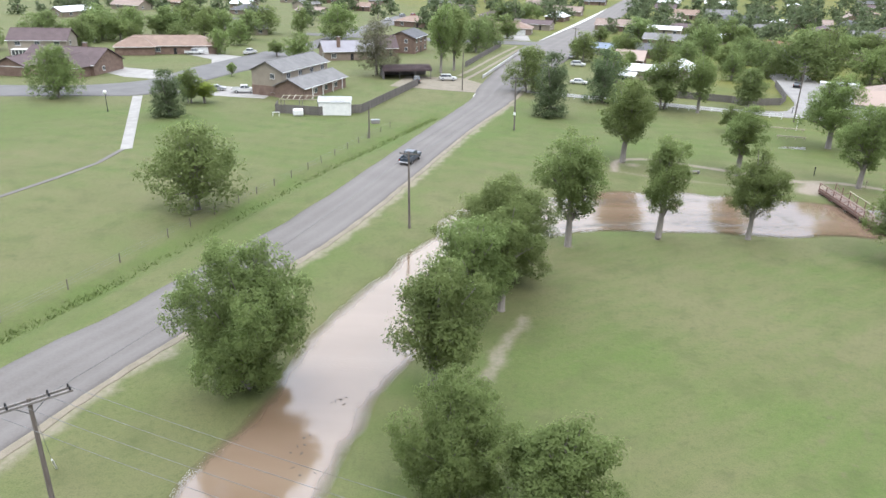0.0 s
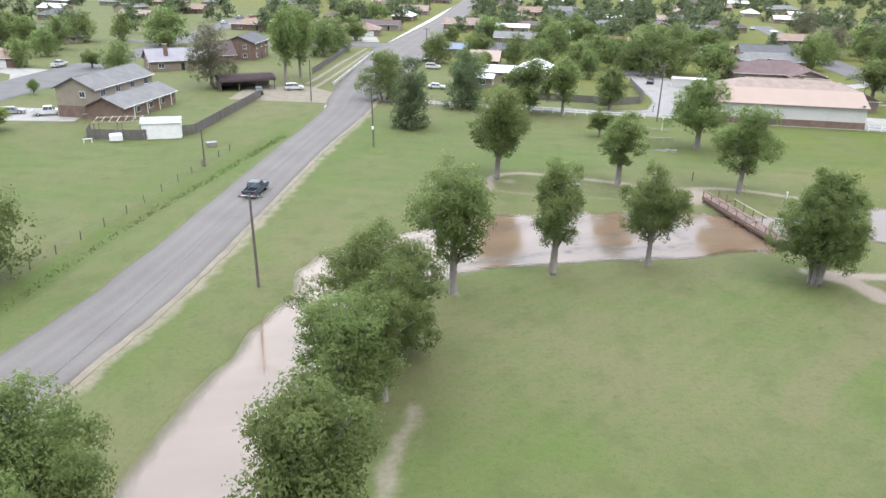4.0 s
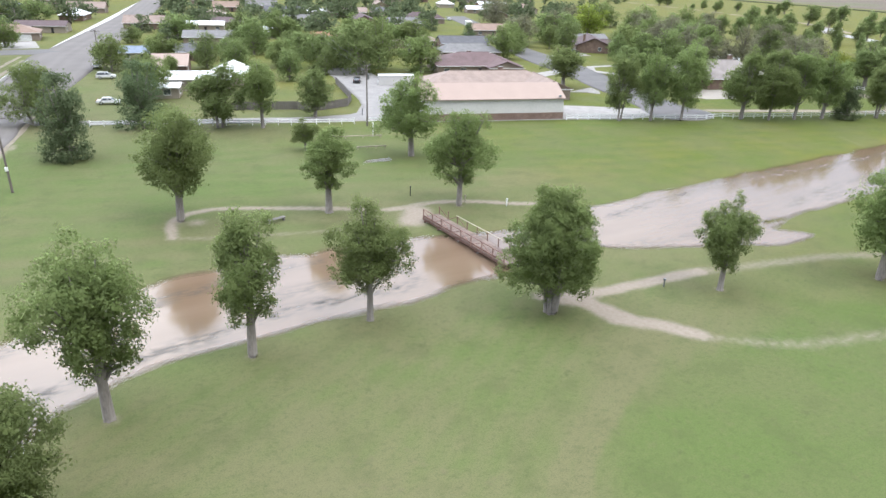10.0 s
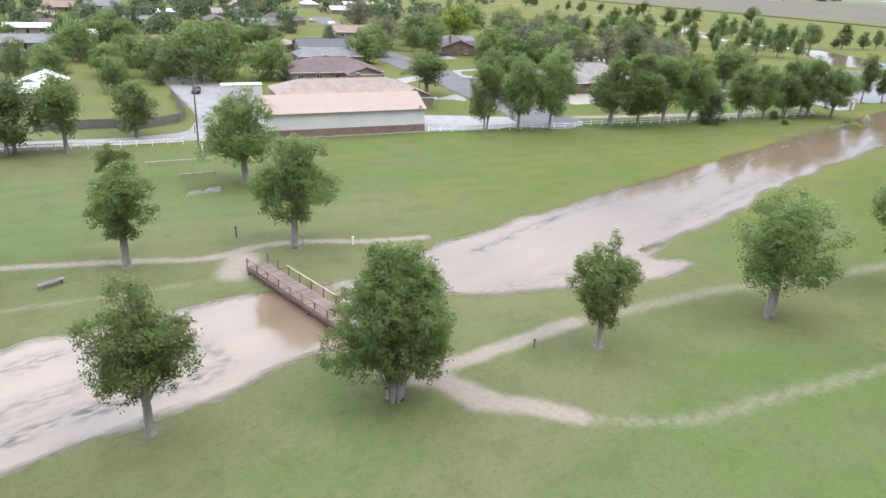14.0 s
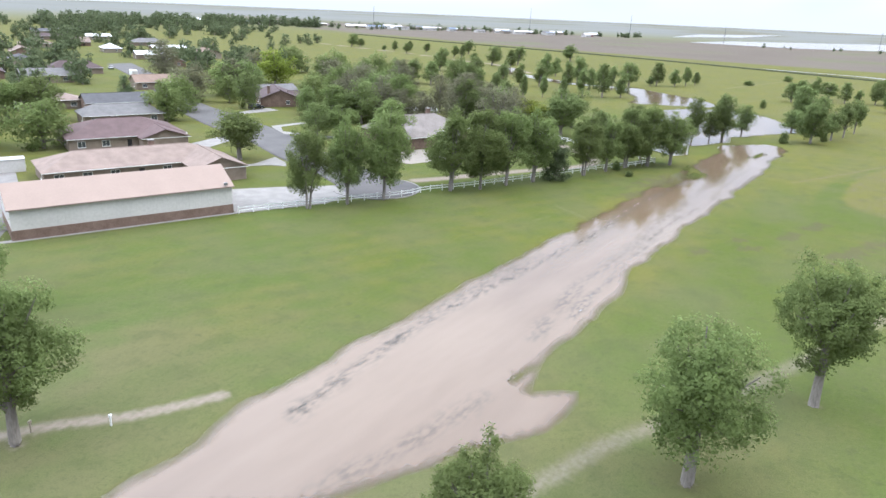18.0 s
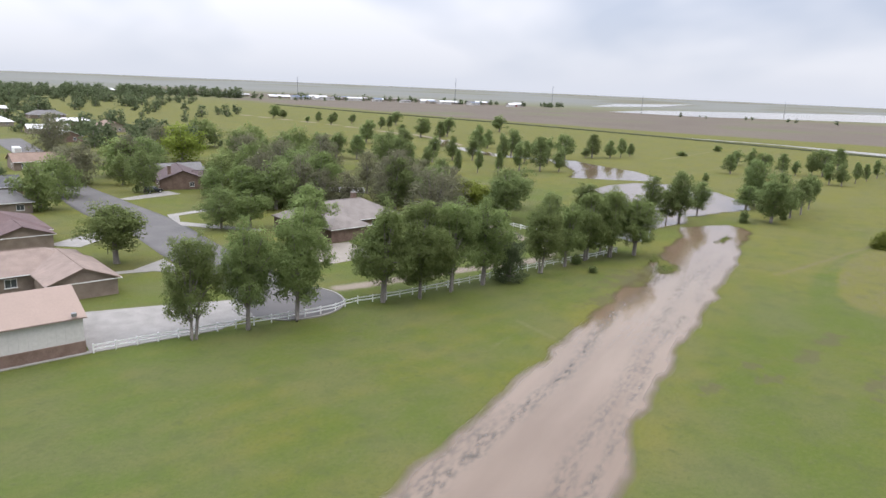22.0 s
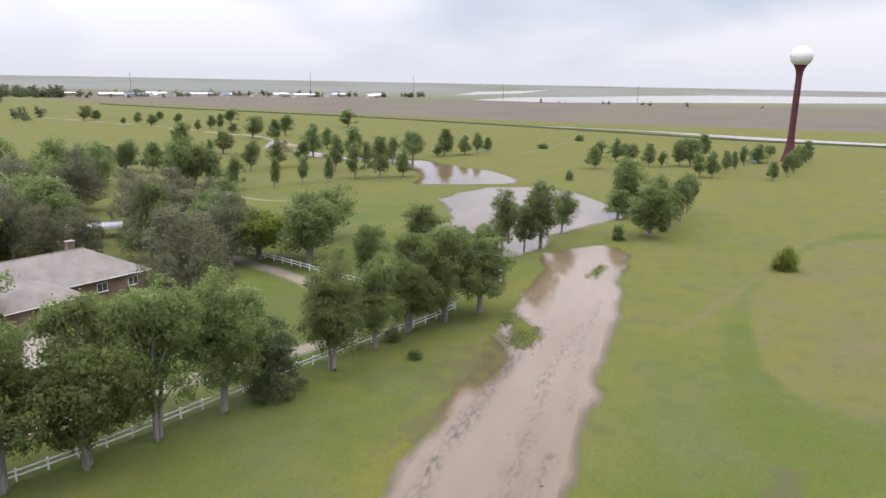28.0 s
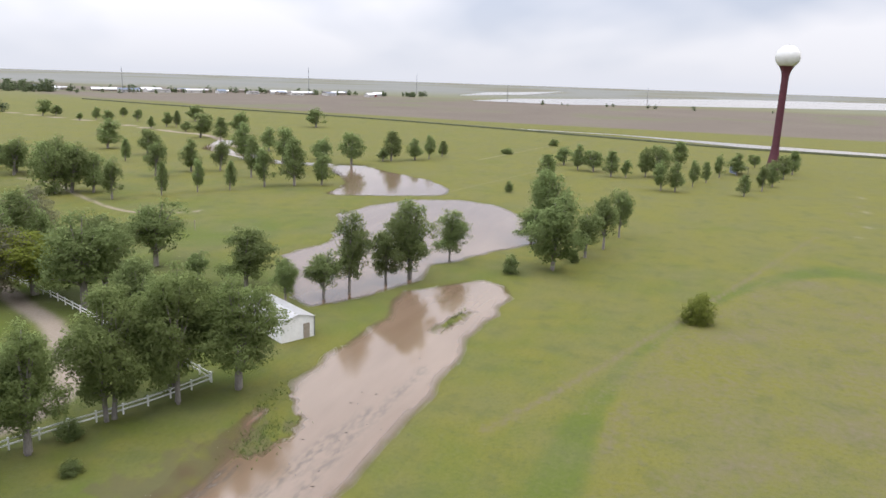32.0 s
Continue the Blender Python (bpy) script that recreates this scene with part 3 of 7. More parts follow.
# the mower's passes over the meadow and the far fairway
pass_m = np.sin(3.0 * (-0.5 * GX + 0.866 * GY) + 0.8 * wave(GX, GY, 20, 51)) * (1 - step(GX, 62, 76)) * (1 - step(GY, 78, 84)) * step(GX, 2, 12)
pass_f = np.sin(1.35 * (0.36 * GX + 0.93 * GY) + 1.1 * wave(GX, GY, 26, 52)) * step(GY, 98, 106) * (1 - step(GY, 150, 160)) * (1 - step(GX, 200, 230))
lush += 0.10 * pass_m + 0.11 * pass_f
lush += 0.40 * (1 - step(np.hypot((GX - 56) / 17, (GY - 54) / 11), 0.55, 1.05))
lush += 0.22 * (1 - step(np.hypot((GX - 12) / 14, (GY - 52) / 24), 0.4, 1.1))
dry = np.maximum(dry, 0.5 * (1 - step(np.hypot((GX + 27) / 9, (GY - 73) / 22), 0.3, 1.0)) * np.clip(0.5 + wave(GX, GY, 9, 18), 0, 1))

ARC_X, ARC_Y = 19.5, 50.9
ARC_R = np.hypot(GX - ARC_X, GY - ARC_Y)
dry = np.maximum(dry, (0.28 + 0.22 * np.sin(ARC_R * 2.6)) * (1 - step(np.abs(ARC_R - 14.9), 3.0, 5.5)) * step(GX, 21, 27))
dry = np.maximum(dry, (0.52 + 0.1 * wave(GX, GY, 12, 23)) * (1 - step(ell, 0.94, 0.99)))
for line, half, k_ in (([(213.8, 72), (229.3, 65.2), (258.9, 53.1), (301.2, 36.3), (358.7, 14.2), (392, 3)], 1.0, 0.75), ([(221.7, 63.4), (247.3, 55.5), (279, 42), (328, 23)], 1.6, 0.5), ([(335, 19), (392, 3), (440, -6)], 0.8, 0.6)):
    strip = np.exp(-(near_line(smooth_line(line, 4.0), GX, GY) / half) ** 2)
    dry, lush = np.maximum(dry, k_ * strip), lush - 0.5 * k_ * strip
# ploughed fields beyond the course
edge_x = np.interp(GY, [-900, -260, 0, 190, 300, 400, 760, 1500], [1500, 690, 700, 700, 712, 725, 810, 1250])
plow = step(GX - edge_x, -4, 10) * (1 - step(GX, 1220, 1320)) + 0.6 * step(GX, 1900, 2300) * step(wave(GX, GY, 700, 19), 0.0, 0.5)
# rises with distance beyond 700 m, where haze is put into the ground colour
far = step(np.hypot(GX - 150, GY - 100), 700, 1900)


def floats(me, name, values):
    a = me.attributes.new(name, "FLOAT", "POINT")
    a.data.foreach_set("value", np.ascontiguousarray(values.ravel(), np.float32))


nx, ny = len(XS), len(YS)
gi = np.arange(nx * ny).reshape(ny, nx)
g_faces = np.stack([gi[:-1, :-1], gi[:-1, 1:], gi[1:, 1:], gi[1:, :-1]], -1).reshape(-1, 4)
g_mesh = raw("ground", np.stack([GX, GY, GZ], -1).reshape(-1, 3), g_faces, smooth=True)
for key, val in (("dirt", np.maximum(dirt, silt)), ("lush", np.clip(lush, 0, 1)), ("dry", np.clip(dry, 0, 1)), ("plow", np.clip(plow, 0, 1)), ("mud", np.clip(mud, 0, 1)), ("warm", step(GX + 0.3 * GY + 10 * wave(GX, GY, 40, 31), 85, 175)), ("distance_haze", far)):
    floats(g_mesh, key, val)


def turf():
    m = bpy.data.materials.new("turf")
    m.use_nodes = True
    nt = m.node_tree
    b = nt.nodes["Principled BSDF"]
    b.inputs["Roughness"].default_value, b.inputs["Specular IOR Level"].default_value = 0.95, 0.12
    co = nt.nodes.new("ShaderNodeTexCoord").outputs["Object"]

    def noise_(scale, detail=4.0, rough=0.55):
        n = nt.nodes.new("ShaderNodeTexNoise")
        n.inputs["Scale"].default_value, n.inputs["Detail"].default_value, n.inputs["Roughness"].default_value = scale, detail, rough
        nt.links.new(co, n.inputs["Vector"])
        return n.outputs["Fac"]

    def attr(name):
        a = nt.nodes.new("ShaderNodeAttribute")
        a.attribute_name = name
        return a.outputs["Fac"]

    def m_(op, a, b_, c=None):
        n = nt.nodes.new("ShaderNodeMath")
        n.operation = op
        for i, v in enumerate((a, b_, c)):
            if v is None:
                continue
            if isinstance(v, (int, float)):
                n.inputs[i].default_value = v
            else:
                nt.links.new(v, n.inputs[i])
        return n.outputs[0]

    def mixc(f, a, b_):
        n = nt.nodes.new("ShaderNodeMix")
        n.data_type = "RGBA"
        for sock, v in ((n.inputs[0], f), (n.inputs[6], a), (n.inputs[7], b_)):
            if isinstance(v, (int, float)):
                sock.default_value = v
            elif isinstance(v, tuple):
                sock.default_value = (*v, 1)
            else:
                nt.links.new(v, sock)
        return n.outputs[2]

    def ramp(f, lo, hi):
        n = nt.nodes.new("ShaderNodeMapRange")
        n.interpolation_type = "SMOOTHSTEP"
        n.inputs["From Min"].default_value, n.inputs["From Max"].default_value = lo, hi
        nt.links.new(f, n.inputs[0])
        return n.outputs[0]

    blades, clump, broad = noise_(8.190, 4.500, 0.644), noise_(1.001, 4.500, 0.570), noise_(0.09, 4.0)
    green = mixc(ramp(m_("ADD", attr("lush"), m_("MULTIPLY_ADD", clump, 0.3, -0.15)), 0.10, 1.0), mixc(attr("warm"), (0.112, 0.109, 0.053), (0.112, 0.107, 0.022)), mixc(attr("warm"), (0.073, 0.101, 0.029), (0.068, 0.090, 0.015)))
    green = mixc(ramp(broad, 0.35, 0.7), green, mixc(0.5, green, (0.097, 0.096, 0.045)))
    green = mixc(m_("MULTIPLY", ramp(clump, 0.48, 0.78), 0.32), green, (0.105, 0.099, 0.049))
    green = mixc(m_("MULTIPLY", ramp(blades, 0.40, 0.75), 0.5), green, (0.042, 0.049, 0.018))
    tufts = noise_(2.093, 3.600, 0.552)
    green = mixc(m_("MULTIPLY", ramp(tufts, 0.50, 0.70), 0.24), green, (0.039, 0.046, 0.018))
    green = mixc(m_("MULTIPLY", ramp(tufts, 0.47, 0.30), 0.18), green, (0.120, 0.112, 0.051))
    weeds = noise_(0.501, 5.400, 0.690)
    green = mixc(m_("MULTIPLY", ramp(weeds, 0.57, 0.72), 0.45), green, (0.045, 0.055, 0.021))
    patches = noise_(0.255, 4.500, 0.552)
    green = mixc(m_("MULTIPLY", ramp(patches, 0.50, 0.68), 0.35), green, (0.056, 0.066, 0.025))
    straw = mixc(clump, (0.090, 0.077, 0.044), (0.124, 0.105, 0.068))
    col = mixc(ramp(m_("ADD", attr("dry"), m_("MULTIPLY_ADD", clump, 0.9, -0.45)), 0.35, 1.0), green, straw)
    soil = mixc(noise_(2.4, 6.0), (0.150, 0.120, 0.090), (0.245, 0.210, 0.172))
    col = mixc(ramp(m_("ADD", attr("dirt"), m_("MULTIPLY_ADD", noise_(1.8, 6.0, 0.7), 0.5, -0.25)), 0.24, 0.95), col, soil)
    col = mixc(m_("MULTIPLY", ramp(m_("ADD", attr("mud"), m_("MULTIPLY_ADD", clump, 1.2, -0.6)), 0.35, 1.0), 0.66), col, (0.074, 0.066, 0.035))
    field = mixc(noise_(0.012, 5.0), (0.084, 0.069, 0.055), (0.122, 0.102, 0.081))
    field = mixc(m_("MULTIPLY", ramp(noise_(0.006, 3.0), 0.52, 0.68), 0.6), field, (0.085, 0.100, 0.040))
    col = mixc(attr("plow"), col, field)
    # open land far off, its base colour greyed to imitate distance haze
    hazed_land = mixc(noise_(0.0022, 5.0), (0.112, 0.116, 0.104), (0.152, 0.154, 0.140))
    col = mixc(m_("MULTIPLY", attr("distance_haze"), m_("SUBTRACT", 1.0, attr("plow"))), col, hazed_land)
    nt.links.new(col, b.inputs["Base Color"])
    bp = nt.nodes.new("ShaderNodeBump")
    bp.inputs["Strength"].default_value, bp.inputs["Distance"].default_value = 0.7, 0.09
    nt.links.new(m_("ADD", blades, m_("MULTIPLY", weeds, 1.2)), bp.inputs["Height"])
    nt.links.new(bp.outputs[0], b.inputs["Normal"])
    return m


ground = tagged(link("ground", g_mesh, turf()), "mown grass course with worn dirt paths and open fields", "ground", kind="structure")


def muddy():
    m = bpy.data.materials.new("muddy_water")
    m.use_nodes = True
    nt = m.node_tree
    b = nt.nodes["Principled BSDF"]
    co = nt.nodes.new("ShaderNodeTexCoord").outputs["Object"]

    def noise_(scale, detail, stretch):
        mp = nt.nodes.new("ShaderNodeMapping")
        mp.inputs["Scale"].default_value = stretch
        nt.links.new(co, mp.inputs[0])
        n = nt.nodes.new("ShaderNodeTexNoise")
        n.inputs["Scale"].default_value, n.inputs["Detail"].default_value = scale, detail
        nt.links.new(mp.outputs[0], n.inputs["Vector"])
        return n.outputs["Fac"]

    silt_ = nt.nodes.new("ShaderNodeValToRGB")
    silt_.color_ramp.elements[0].position, silt_.color_ramp.elements[0].color = 0.35, (0.120, 0.081, 0.052, 1)
    silt_.color_ramp.elements[1].position, silt_.color_ramp.elements[1].color = 0.68, (0.148, 0.105, 0.072, 1)
    nt.links.new(noise_(0.12, 4.0, (0.35, 1.5, 1)), silt_.inputs[0])
    # drift under the surface: dark, matt, torn into streaks along the stream
    dr_a = nt.nodes.new("ShaderNodeAttribute")
    dr_a.attribute_name = "drift"
    torn = nt.nodes.new("ShaderNodeMapRange")
    torn.interpolation_type = "SMOOTHSTEP"
    torn.inputs["From Min"].default_value, torn.inputs["From Max"].default_value = 0.34, 0.68
    nt.links.new(noise_(1.5, 6.0, (0.55, 1.4, 1)), torn.inputs[0])
    dr_f = nt.nodes.new("ShaderNodeMath")
    dr_f.operation = "MULTIPLY"
    nt.links.new(dr_a.outputs["Fac"], dr_f.inputs[0])
    nt.links.new(torn.outputs[0], dr_f.inputs[1])
    dr_c = nt.nodes.new("ShaderNodeMix")
    dr_c.data_type = "RGBA"
    nt.links.new(dr_f.outputs[0], dr_c.inputs[0])
    nt.links.new(silt_.outputs[0], dr_c.inputs[6])
    dr_c.inputs[7].default_value = (0.045, 0.043, 0.036, 1)
    nt.links.new(dr_c.outputs[2], b.inputs["Base Color"])
    for sock, lo, hi in (("Roughness", 0.06, 0.40), ("Specular IOR Level", 0.58, 0.08)):
        mr = nt.nodes.new("ShaderNodeMapRange")
        mr.inputs["To Min"].default_value, mr.inputs["To Max"].default_value = lo, hi
        nt.links.new(dr_f.outputs[0], mr.inputs[0])
        nt.links.new(mr.outputs[0], b.inputs[sock])
    wind = nt.nodes.new("ShaderNodeMapRange")
    wind.interpolation_type = "SMOOTHSTEP"
    wind.inputs["From Min"].default_value, wind.inputs["From Max"].default_value = 0.47, 0.60
    wind.inputs["To Min"].default_value, wind.inputs["To Max"].default_value = 0.03, 0.34
    blend = nt.nodes.new("ShaderNodeMath")
    blend.operation = "MULTIPLY_ADD"
    blend.inputs[1].default_value = 0.5
    half = nt.nodes.new("ShaderNodeMath")
    half.operation = "MULTIPLY"
    half.inputs[1].default_value = 0.5
    nt.links.new(noise_(0.16, 6.0, (0.28, 1.9, 1)), half.inputs[0])
    nt.links.new(noise_(0.22, 5.0, (0.45, 5.5, 1)), blend.inputs[0])
    nt.links.new(half.outputs[0], blend.inputs[2])
    nt.links.new(blend.outputs[0], wind.inputs[0])
    bp = nt.nodes.new("ShaderNodeBump")
    bp.inputs["Distance"].default_value = 0.05
    nt.links.new(wind.outputs[0], bp.inputs["Strength"])
    nt.links.new(noise_(2.6, 3.0, (1.0, 2.0, 1)), bp.inputs["Height"])
    nt.links.new(bp.outputs[0], b.inputs["Normal"])
    # the silt hides the bed only where the water is deep enough
    deep = nt.nodes.new("ShaderNodeAttribute")
    deep.attribute_name = "opacity"
    nt.links.new(deep.outputs["Fac"], b.inputs["Alpha"])
    b.inputs["IOR"].default_value = 1.56
    return m


WATER = muddy()


LEVEL = -0.12
DEPTH = LEVEL - GZ


def water(name, where, label, cat="creek"):
    """A level sheet over the bed; it thins out over the shallows."""
    wet = (where & (DEPTH > -0.03)).ravel()
    faces = g_faces[wet[g_faces].any(axis=1)]
    used, faces = np.unique(faces, return_inverse=True)
    me = raw(name, np.c_[GX.ravel()[used], GY.ravel()[used], np.full(len(used), LEVEL)], faces.reshape(-1, 4))
    floats(me, "drift", drift.ravel()[used])
    floats(me, "opacity", 0.12 + 0.88 * step(DEPTH.ravel()[used], 0.0, 0.20))
    return tagged(link(name, me, WATER), label, cat, kind="structure")


water("creek_water", (D_CREEK < 1.5) & (D_CREEK <= D_POND), "muddy brown flood water in the creek bed")
water("pond_water", (D_POND < 1.5) & (D_CREEK > D_POND), "muddy brown water of the flooded ponds and stream", "pond")
water("puddle_water", d_pud < 1.0, "shallow rain puddle on the grass", "puddle")
for nm, pts in (("flooded_field_water", [(1215, 360), (1204, 216), (1349, 61), (1622, -292), (2300, -1100), (3000, -1300), (2150, -60), (1700, 190), (1420, 340)]),
                ("flooded_verge_water", [(640, 192), (629, 91), (578, 12), (566, -45), (560, -300), (572, -300), (592, -45), (606, 12), (634, 91), (643, 192)]),
                ("standing_field_water", [(1500, 470), (1820, 400), (2500, 420), (1900, 520)])):
    bm = bmesh.new()
    bm.faces.new([bm.verts.new((x, y, 0.12)) for x, y in pts])
    bmesh.ops.triangulate(bm, faces=bm.faces[:])
    bmesh.ops.recalc_face_normals(bm, faces=bm.faces[:])
    for fc in bm.faces[:]:
        if fc.normal.z < 0:
            fc.normal_flip()
    ob = part(nm, bm, WATER, None)
    floats(ob.data, "opacity", np.ones(len(ob.data.vertices)))
    tagged(ob, "sheet of flood water lying on farmland", "flood water", kind="structure")

# ---- roads and paving ----
road_l = [(-62, -20), (-46, 20), (-35.4, 49), (-30.1, 59.5), (-24, 74), (-18.8, 87), (-11.6, 110), (-2.2, 142), (7.4, 174.6), (10.9, 197), (29, 280), (43.6, 320), (85, 437), (125, 566), (190, 770)]
road_r = [(-53, -24), (-37, 16), (-26.8, 45.5), (-22.2, 56.5), (-16, 71.5), (-10.9, 84.2), (-3.7, 107.5), (5.8, 139.3), (16.8, 171), (22.9, 194), (46.5, 262), (60, 309), (94, 412), (138, 552), (206, 765)]
ribbon("road", road_l, road_r, ASPHALT, 0.06, n=220, wob=0.08, label="worn pale grey asphalt road", category="road")
sh_r = [(x + 0.55, y - 0.2) for x, y in road_r[:10]]
ribbon("road_shoulder", [(x - 0.4, y + 0.1) for x, y in road_r[:10]], sh_r, GRAVEL, 0.035, n=150, wob=0.07, label="tan gravel shoulder beside the road", category="road shoulder", seed=2)
ribbon("west_street", [(-150, 172), (-110, 177), (-90, 180), (-77, 192), (-74, 213), (-62, 256), (-51, 296), (-28, 430)],
       [(-146, 156), (-101, 163), (-81, 166), (-71, 168.6), (-66, 180), (-61, 199), (-53.6, 226), (-36, 323), (-12, 428)], STREET, 0.05, n=90, label="dark asphalt residential street", category="street")
for line in ([(4.6, 210.0), (10.6, 229.2), (18.3, 255.7), (29.3, 290.9)], [(5.3, 200.4), (12.1, 221.9), (19.9, 248.5), (29.4, 282.0)]):
    ribbon("rutted_drive", [(x - 0.55, y + 0.2) for x, y in line], [(x + 0.55, y - 0.2) for x, y in line], GRAVEL, 0.045, n=30, wob=0.06, label="worn tan wheel rut through the grass", category="drive")
ribbon("cross_street", [(-60, 312), (0, 300), (28, 296), (46, 291)], [(-60, 322), (0, 312), (34, 309), (54, 303)], STREET, 0.04, n=40, label="asphalt side street", category="street")
ribbon("east_street", [(142.6, 138.5), (149.8, 153.2), (156.6, 171.3), (166, 192), (176, 222), (192, 256), (225, 318), (262, 400)],
       [(155.2, 136.0), (161, 150), (168.4, 168.3), (182, 197), (192.5, 227), (206, 262), (238, 320), (275, 398)], STREET, 0.05, n=90, label="grey asphalt residential street", category="street")
slab("turning_circle", [(148.4 + 8.2 * math.cos(a * 0.2618), 136.4 + 8.2 * math.sin(a * 0.2618)) for a in range(24)], STREET, 0.056, "round end of the asphalt street", "street")
ribbon("alley", [(20, 190), (32, 184.4), (57, 175), (70, 169.6), (82, 168.6), (88.6, 178), (96, 203), (104, 232)],
       [(22, 185), (34, 179.6), (57, 169.6), (76, 161.8), (92, 160), (98, 174), (107, 196), (116, 229)], CALICHE, 0.05, n=70, wob=0.15, label="pale gravel alley behind the houses", category="alley")
slab("gravel_yard", [(82, 168), (80, 160.6), (90, 157.5), (100, 170), (112, 196), (104, 200)], CALICHE, 0.044, "pale gravel yard beside the long building", "yard")
slab("concrete_apron", [(119.6, 142.6), (127.3, 157.4), (136, 150.8), (144.5, 143.6), (141, 136.6), (134, 135.9)], CONCRETE, 0.06, "white concrete apron beside the long building", "pavement")
slab("building_kerb", [(88.6, 154.6), (119.8, 142.4), (119.9, 143.3), (89, 155.6)], CONCRETE, 0.09, "low concrete edge along the building", "kerb")
slab("garden_walk", [(141, 171.2), (141.6, 172.6), (149.5, 167.8), (149.3, 165.6)], CONCRETE, 0.05, "pale concrete garden walk", "path")
slab("house_drive", [(147.6, 169), (150.6, 162.4), (153.2, 165), (155.8, 171)], CONCRETE, 0.065, "pale concrete driveway apron")
slab("neighbour_drive", [(150, 196), (153, 190), (170, 196), (171.4, 201)], CONCRETE, 0.05, "concrete driveway to the maroon-roofed house")
slab("brown_house_drive", [(192, 229), (194, 225.6), (209, 224), (210.4, 230.4)], CONCRETE, 0.05, "concrete driveway beside the brown house")
slab("curved_drive", [(183, 199.4), (185.4, 203), (196, 201.6), (199, 197), (196, 199.4), (186.4, 200.2), (181.4, 194.4), (184.4, 182), (186.4, 174.4), (184.2, 173.4), (182, 180), (178.6, 191)], CONCRETE, 0.062, "curved concrete driveway across a lawn")
slab("tile_house_drive", [(169.5, 151.5), (171, 144.5), (181.5, 140.8), (187.5, 152.5), (180, 156.2)], DRIVE, 0.05, "beige concrete parking pad beside the house")
for k in range(26):
    a0 = radians(150 + 240 * k / 26)
    a1 = radians(150 + 240 * (k + 1) / 26)
    slab("kerb", [(148.4 + r_ * math.cos(a_), 136.4 + r_ * math.sin(a_)) for r_, a_ in ((8.2, a0), (8.2, a1), (8.55, a1), (8.55, a0))], CONCRETE, 0.14, "pale concrete kerb round the turning circle", "kerb")
slab("cart_channel", [(-60.9, 92), (-57.8, 101.5), (-55.4, 110), (-55.2, 118.6), (-54.3, 119.0), (-54.6, 110), (-57.0, 101.2), (-60.1, 91.8)], ASPHALT, 0.05, "narrow concrete drainage channel in the grass", "channel")
slab("concrete_walk", [(-55.0, 118.6), (-53.3, 119.6), (-70.7, 168), (-72.7, 167.2)], CONCRETE, 0.055, "wide pale concrete walk to the street", "path")
slab("far_left_drive", [(-78, 192), (-86, 194), (-100, 206), (-94, 211), (-78, 205), (-74.6, 200)], CONCRETE, 0.05, "curved concrete driveway")
slab("brown_roof_drive", [(-71, 222), (-74, 232), (-86, 243), (-80, 247), (-66, 240)], CONCRETE, 0.05, "concrete driveway with a parked pickup")
slab("two_storey_drive", [(-68, 178), (-65, 172), (-42, 168), (-41, 178), (-62, 186)], CONCRETE, 0.05, "concrete driveway beside the two-storey house")
slab("dirt_lot", [(-14, 190), (9, 183), (12, 196), (6, 206), (-10, 208)], GRAVEL, 0.05, "tan gravel parking lot", "yard")
slab("sidewalk", [(7.8, 178), (9.4, 177.6), (31, 272), (45.4, 317), (126.5, 562), (124, 563), (43, 320), (29.2, 276)], PALE_CONCRETE, 0.055, "pale concrete footway along the road", "pavement")
slab("garage_drive", [(26, 312), (37, 312), (38, 334), (27, 335)], CONCRETE, 0.05, "concrete garage driveway")


# --trees ----
def tubes(paths, n=7):
    """Tapered limbs: each path is a list of (point, radius)."""
    v, f = [], []
    for path in paths:
        base = len(v)
        for i, (p, r) in enumerate(path):
            d = Vector(path[min(i + 1, len(path) - 1)][0]) - Vector(path[max(i - 1, 0)][0])
            q = d.to_track_quat("Z", "Y")
            for k in range(n):
                a = 6.2832 * k / n
                w = Vector(p) + q @ Vector((math.cos(a) * r, math.sin(a) * r, 0))
                v.append(tuple(w))
        for i in range(len(path) - 1):
            for k in range(n):
                a, b = base + i * n + k, base + i * n + (k + 1) % n
                f.append((a, b, b + n, a + n))
    return v, f


def leaves(rng, pos, nrm, size, single=True):
    """Hanging leaf sprays at the points, facing their normals; pointed, or kite-shaped and larger far off."""
    k = len(pos)
    t = rng.normal(size=(k, 3)) + np.array([0.15, 0, -0.75])
    t -= nrm * (t * nrm).sum(1)[:, None]
    t /= np.linalg.norm(t, axis=1)[:, None] + 1e-9
    s = np.cross(nrm, t)
    L = (size * rng.uniform(0.65, 1.35, k))[:, None]
    w = L * rng.uniform(0.30, 0.46, k)[:, None]
    lift = nrm * L * rng.uniform(0.02, 0.2, k)[:, None]
    if single:
        v = np.stack([pos - t * L * 0.45 + s * w * 0.85 + lift, pos - t * L * 0.45 - s * w * 0.85, pos + t * L * 0.62], 1).reshape(-1, 3)
        return v, np.arange(3 * k).reshape(-1, 3)
    v = np.stack([pos - t * L * 0.5, pos - s * w + lift, pos + t * L * 0.55 - nrm * L * 0.08, pos + s * w + lift], 1).reshape(-1, 3)
    return v, np.arange(4 * k).reshape(-1, 4)


def unit(a):
    return a / (np.linalg.norm(a, axis=-1, keepdims=True) + 1e-9)


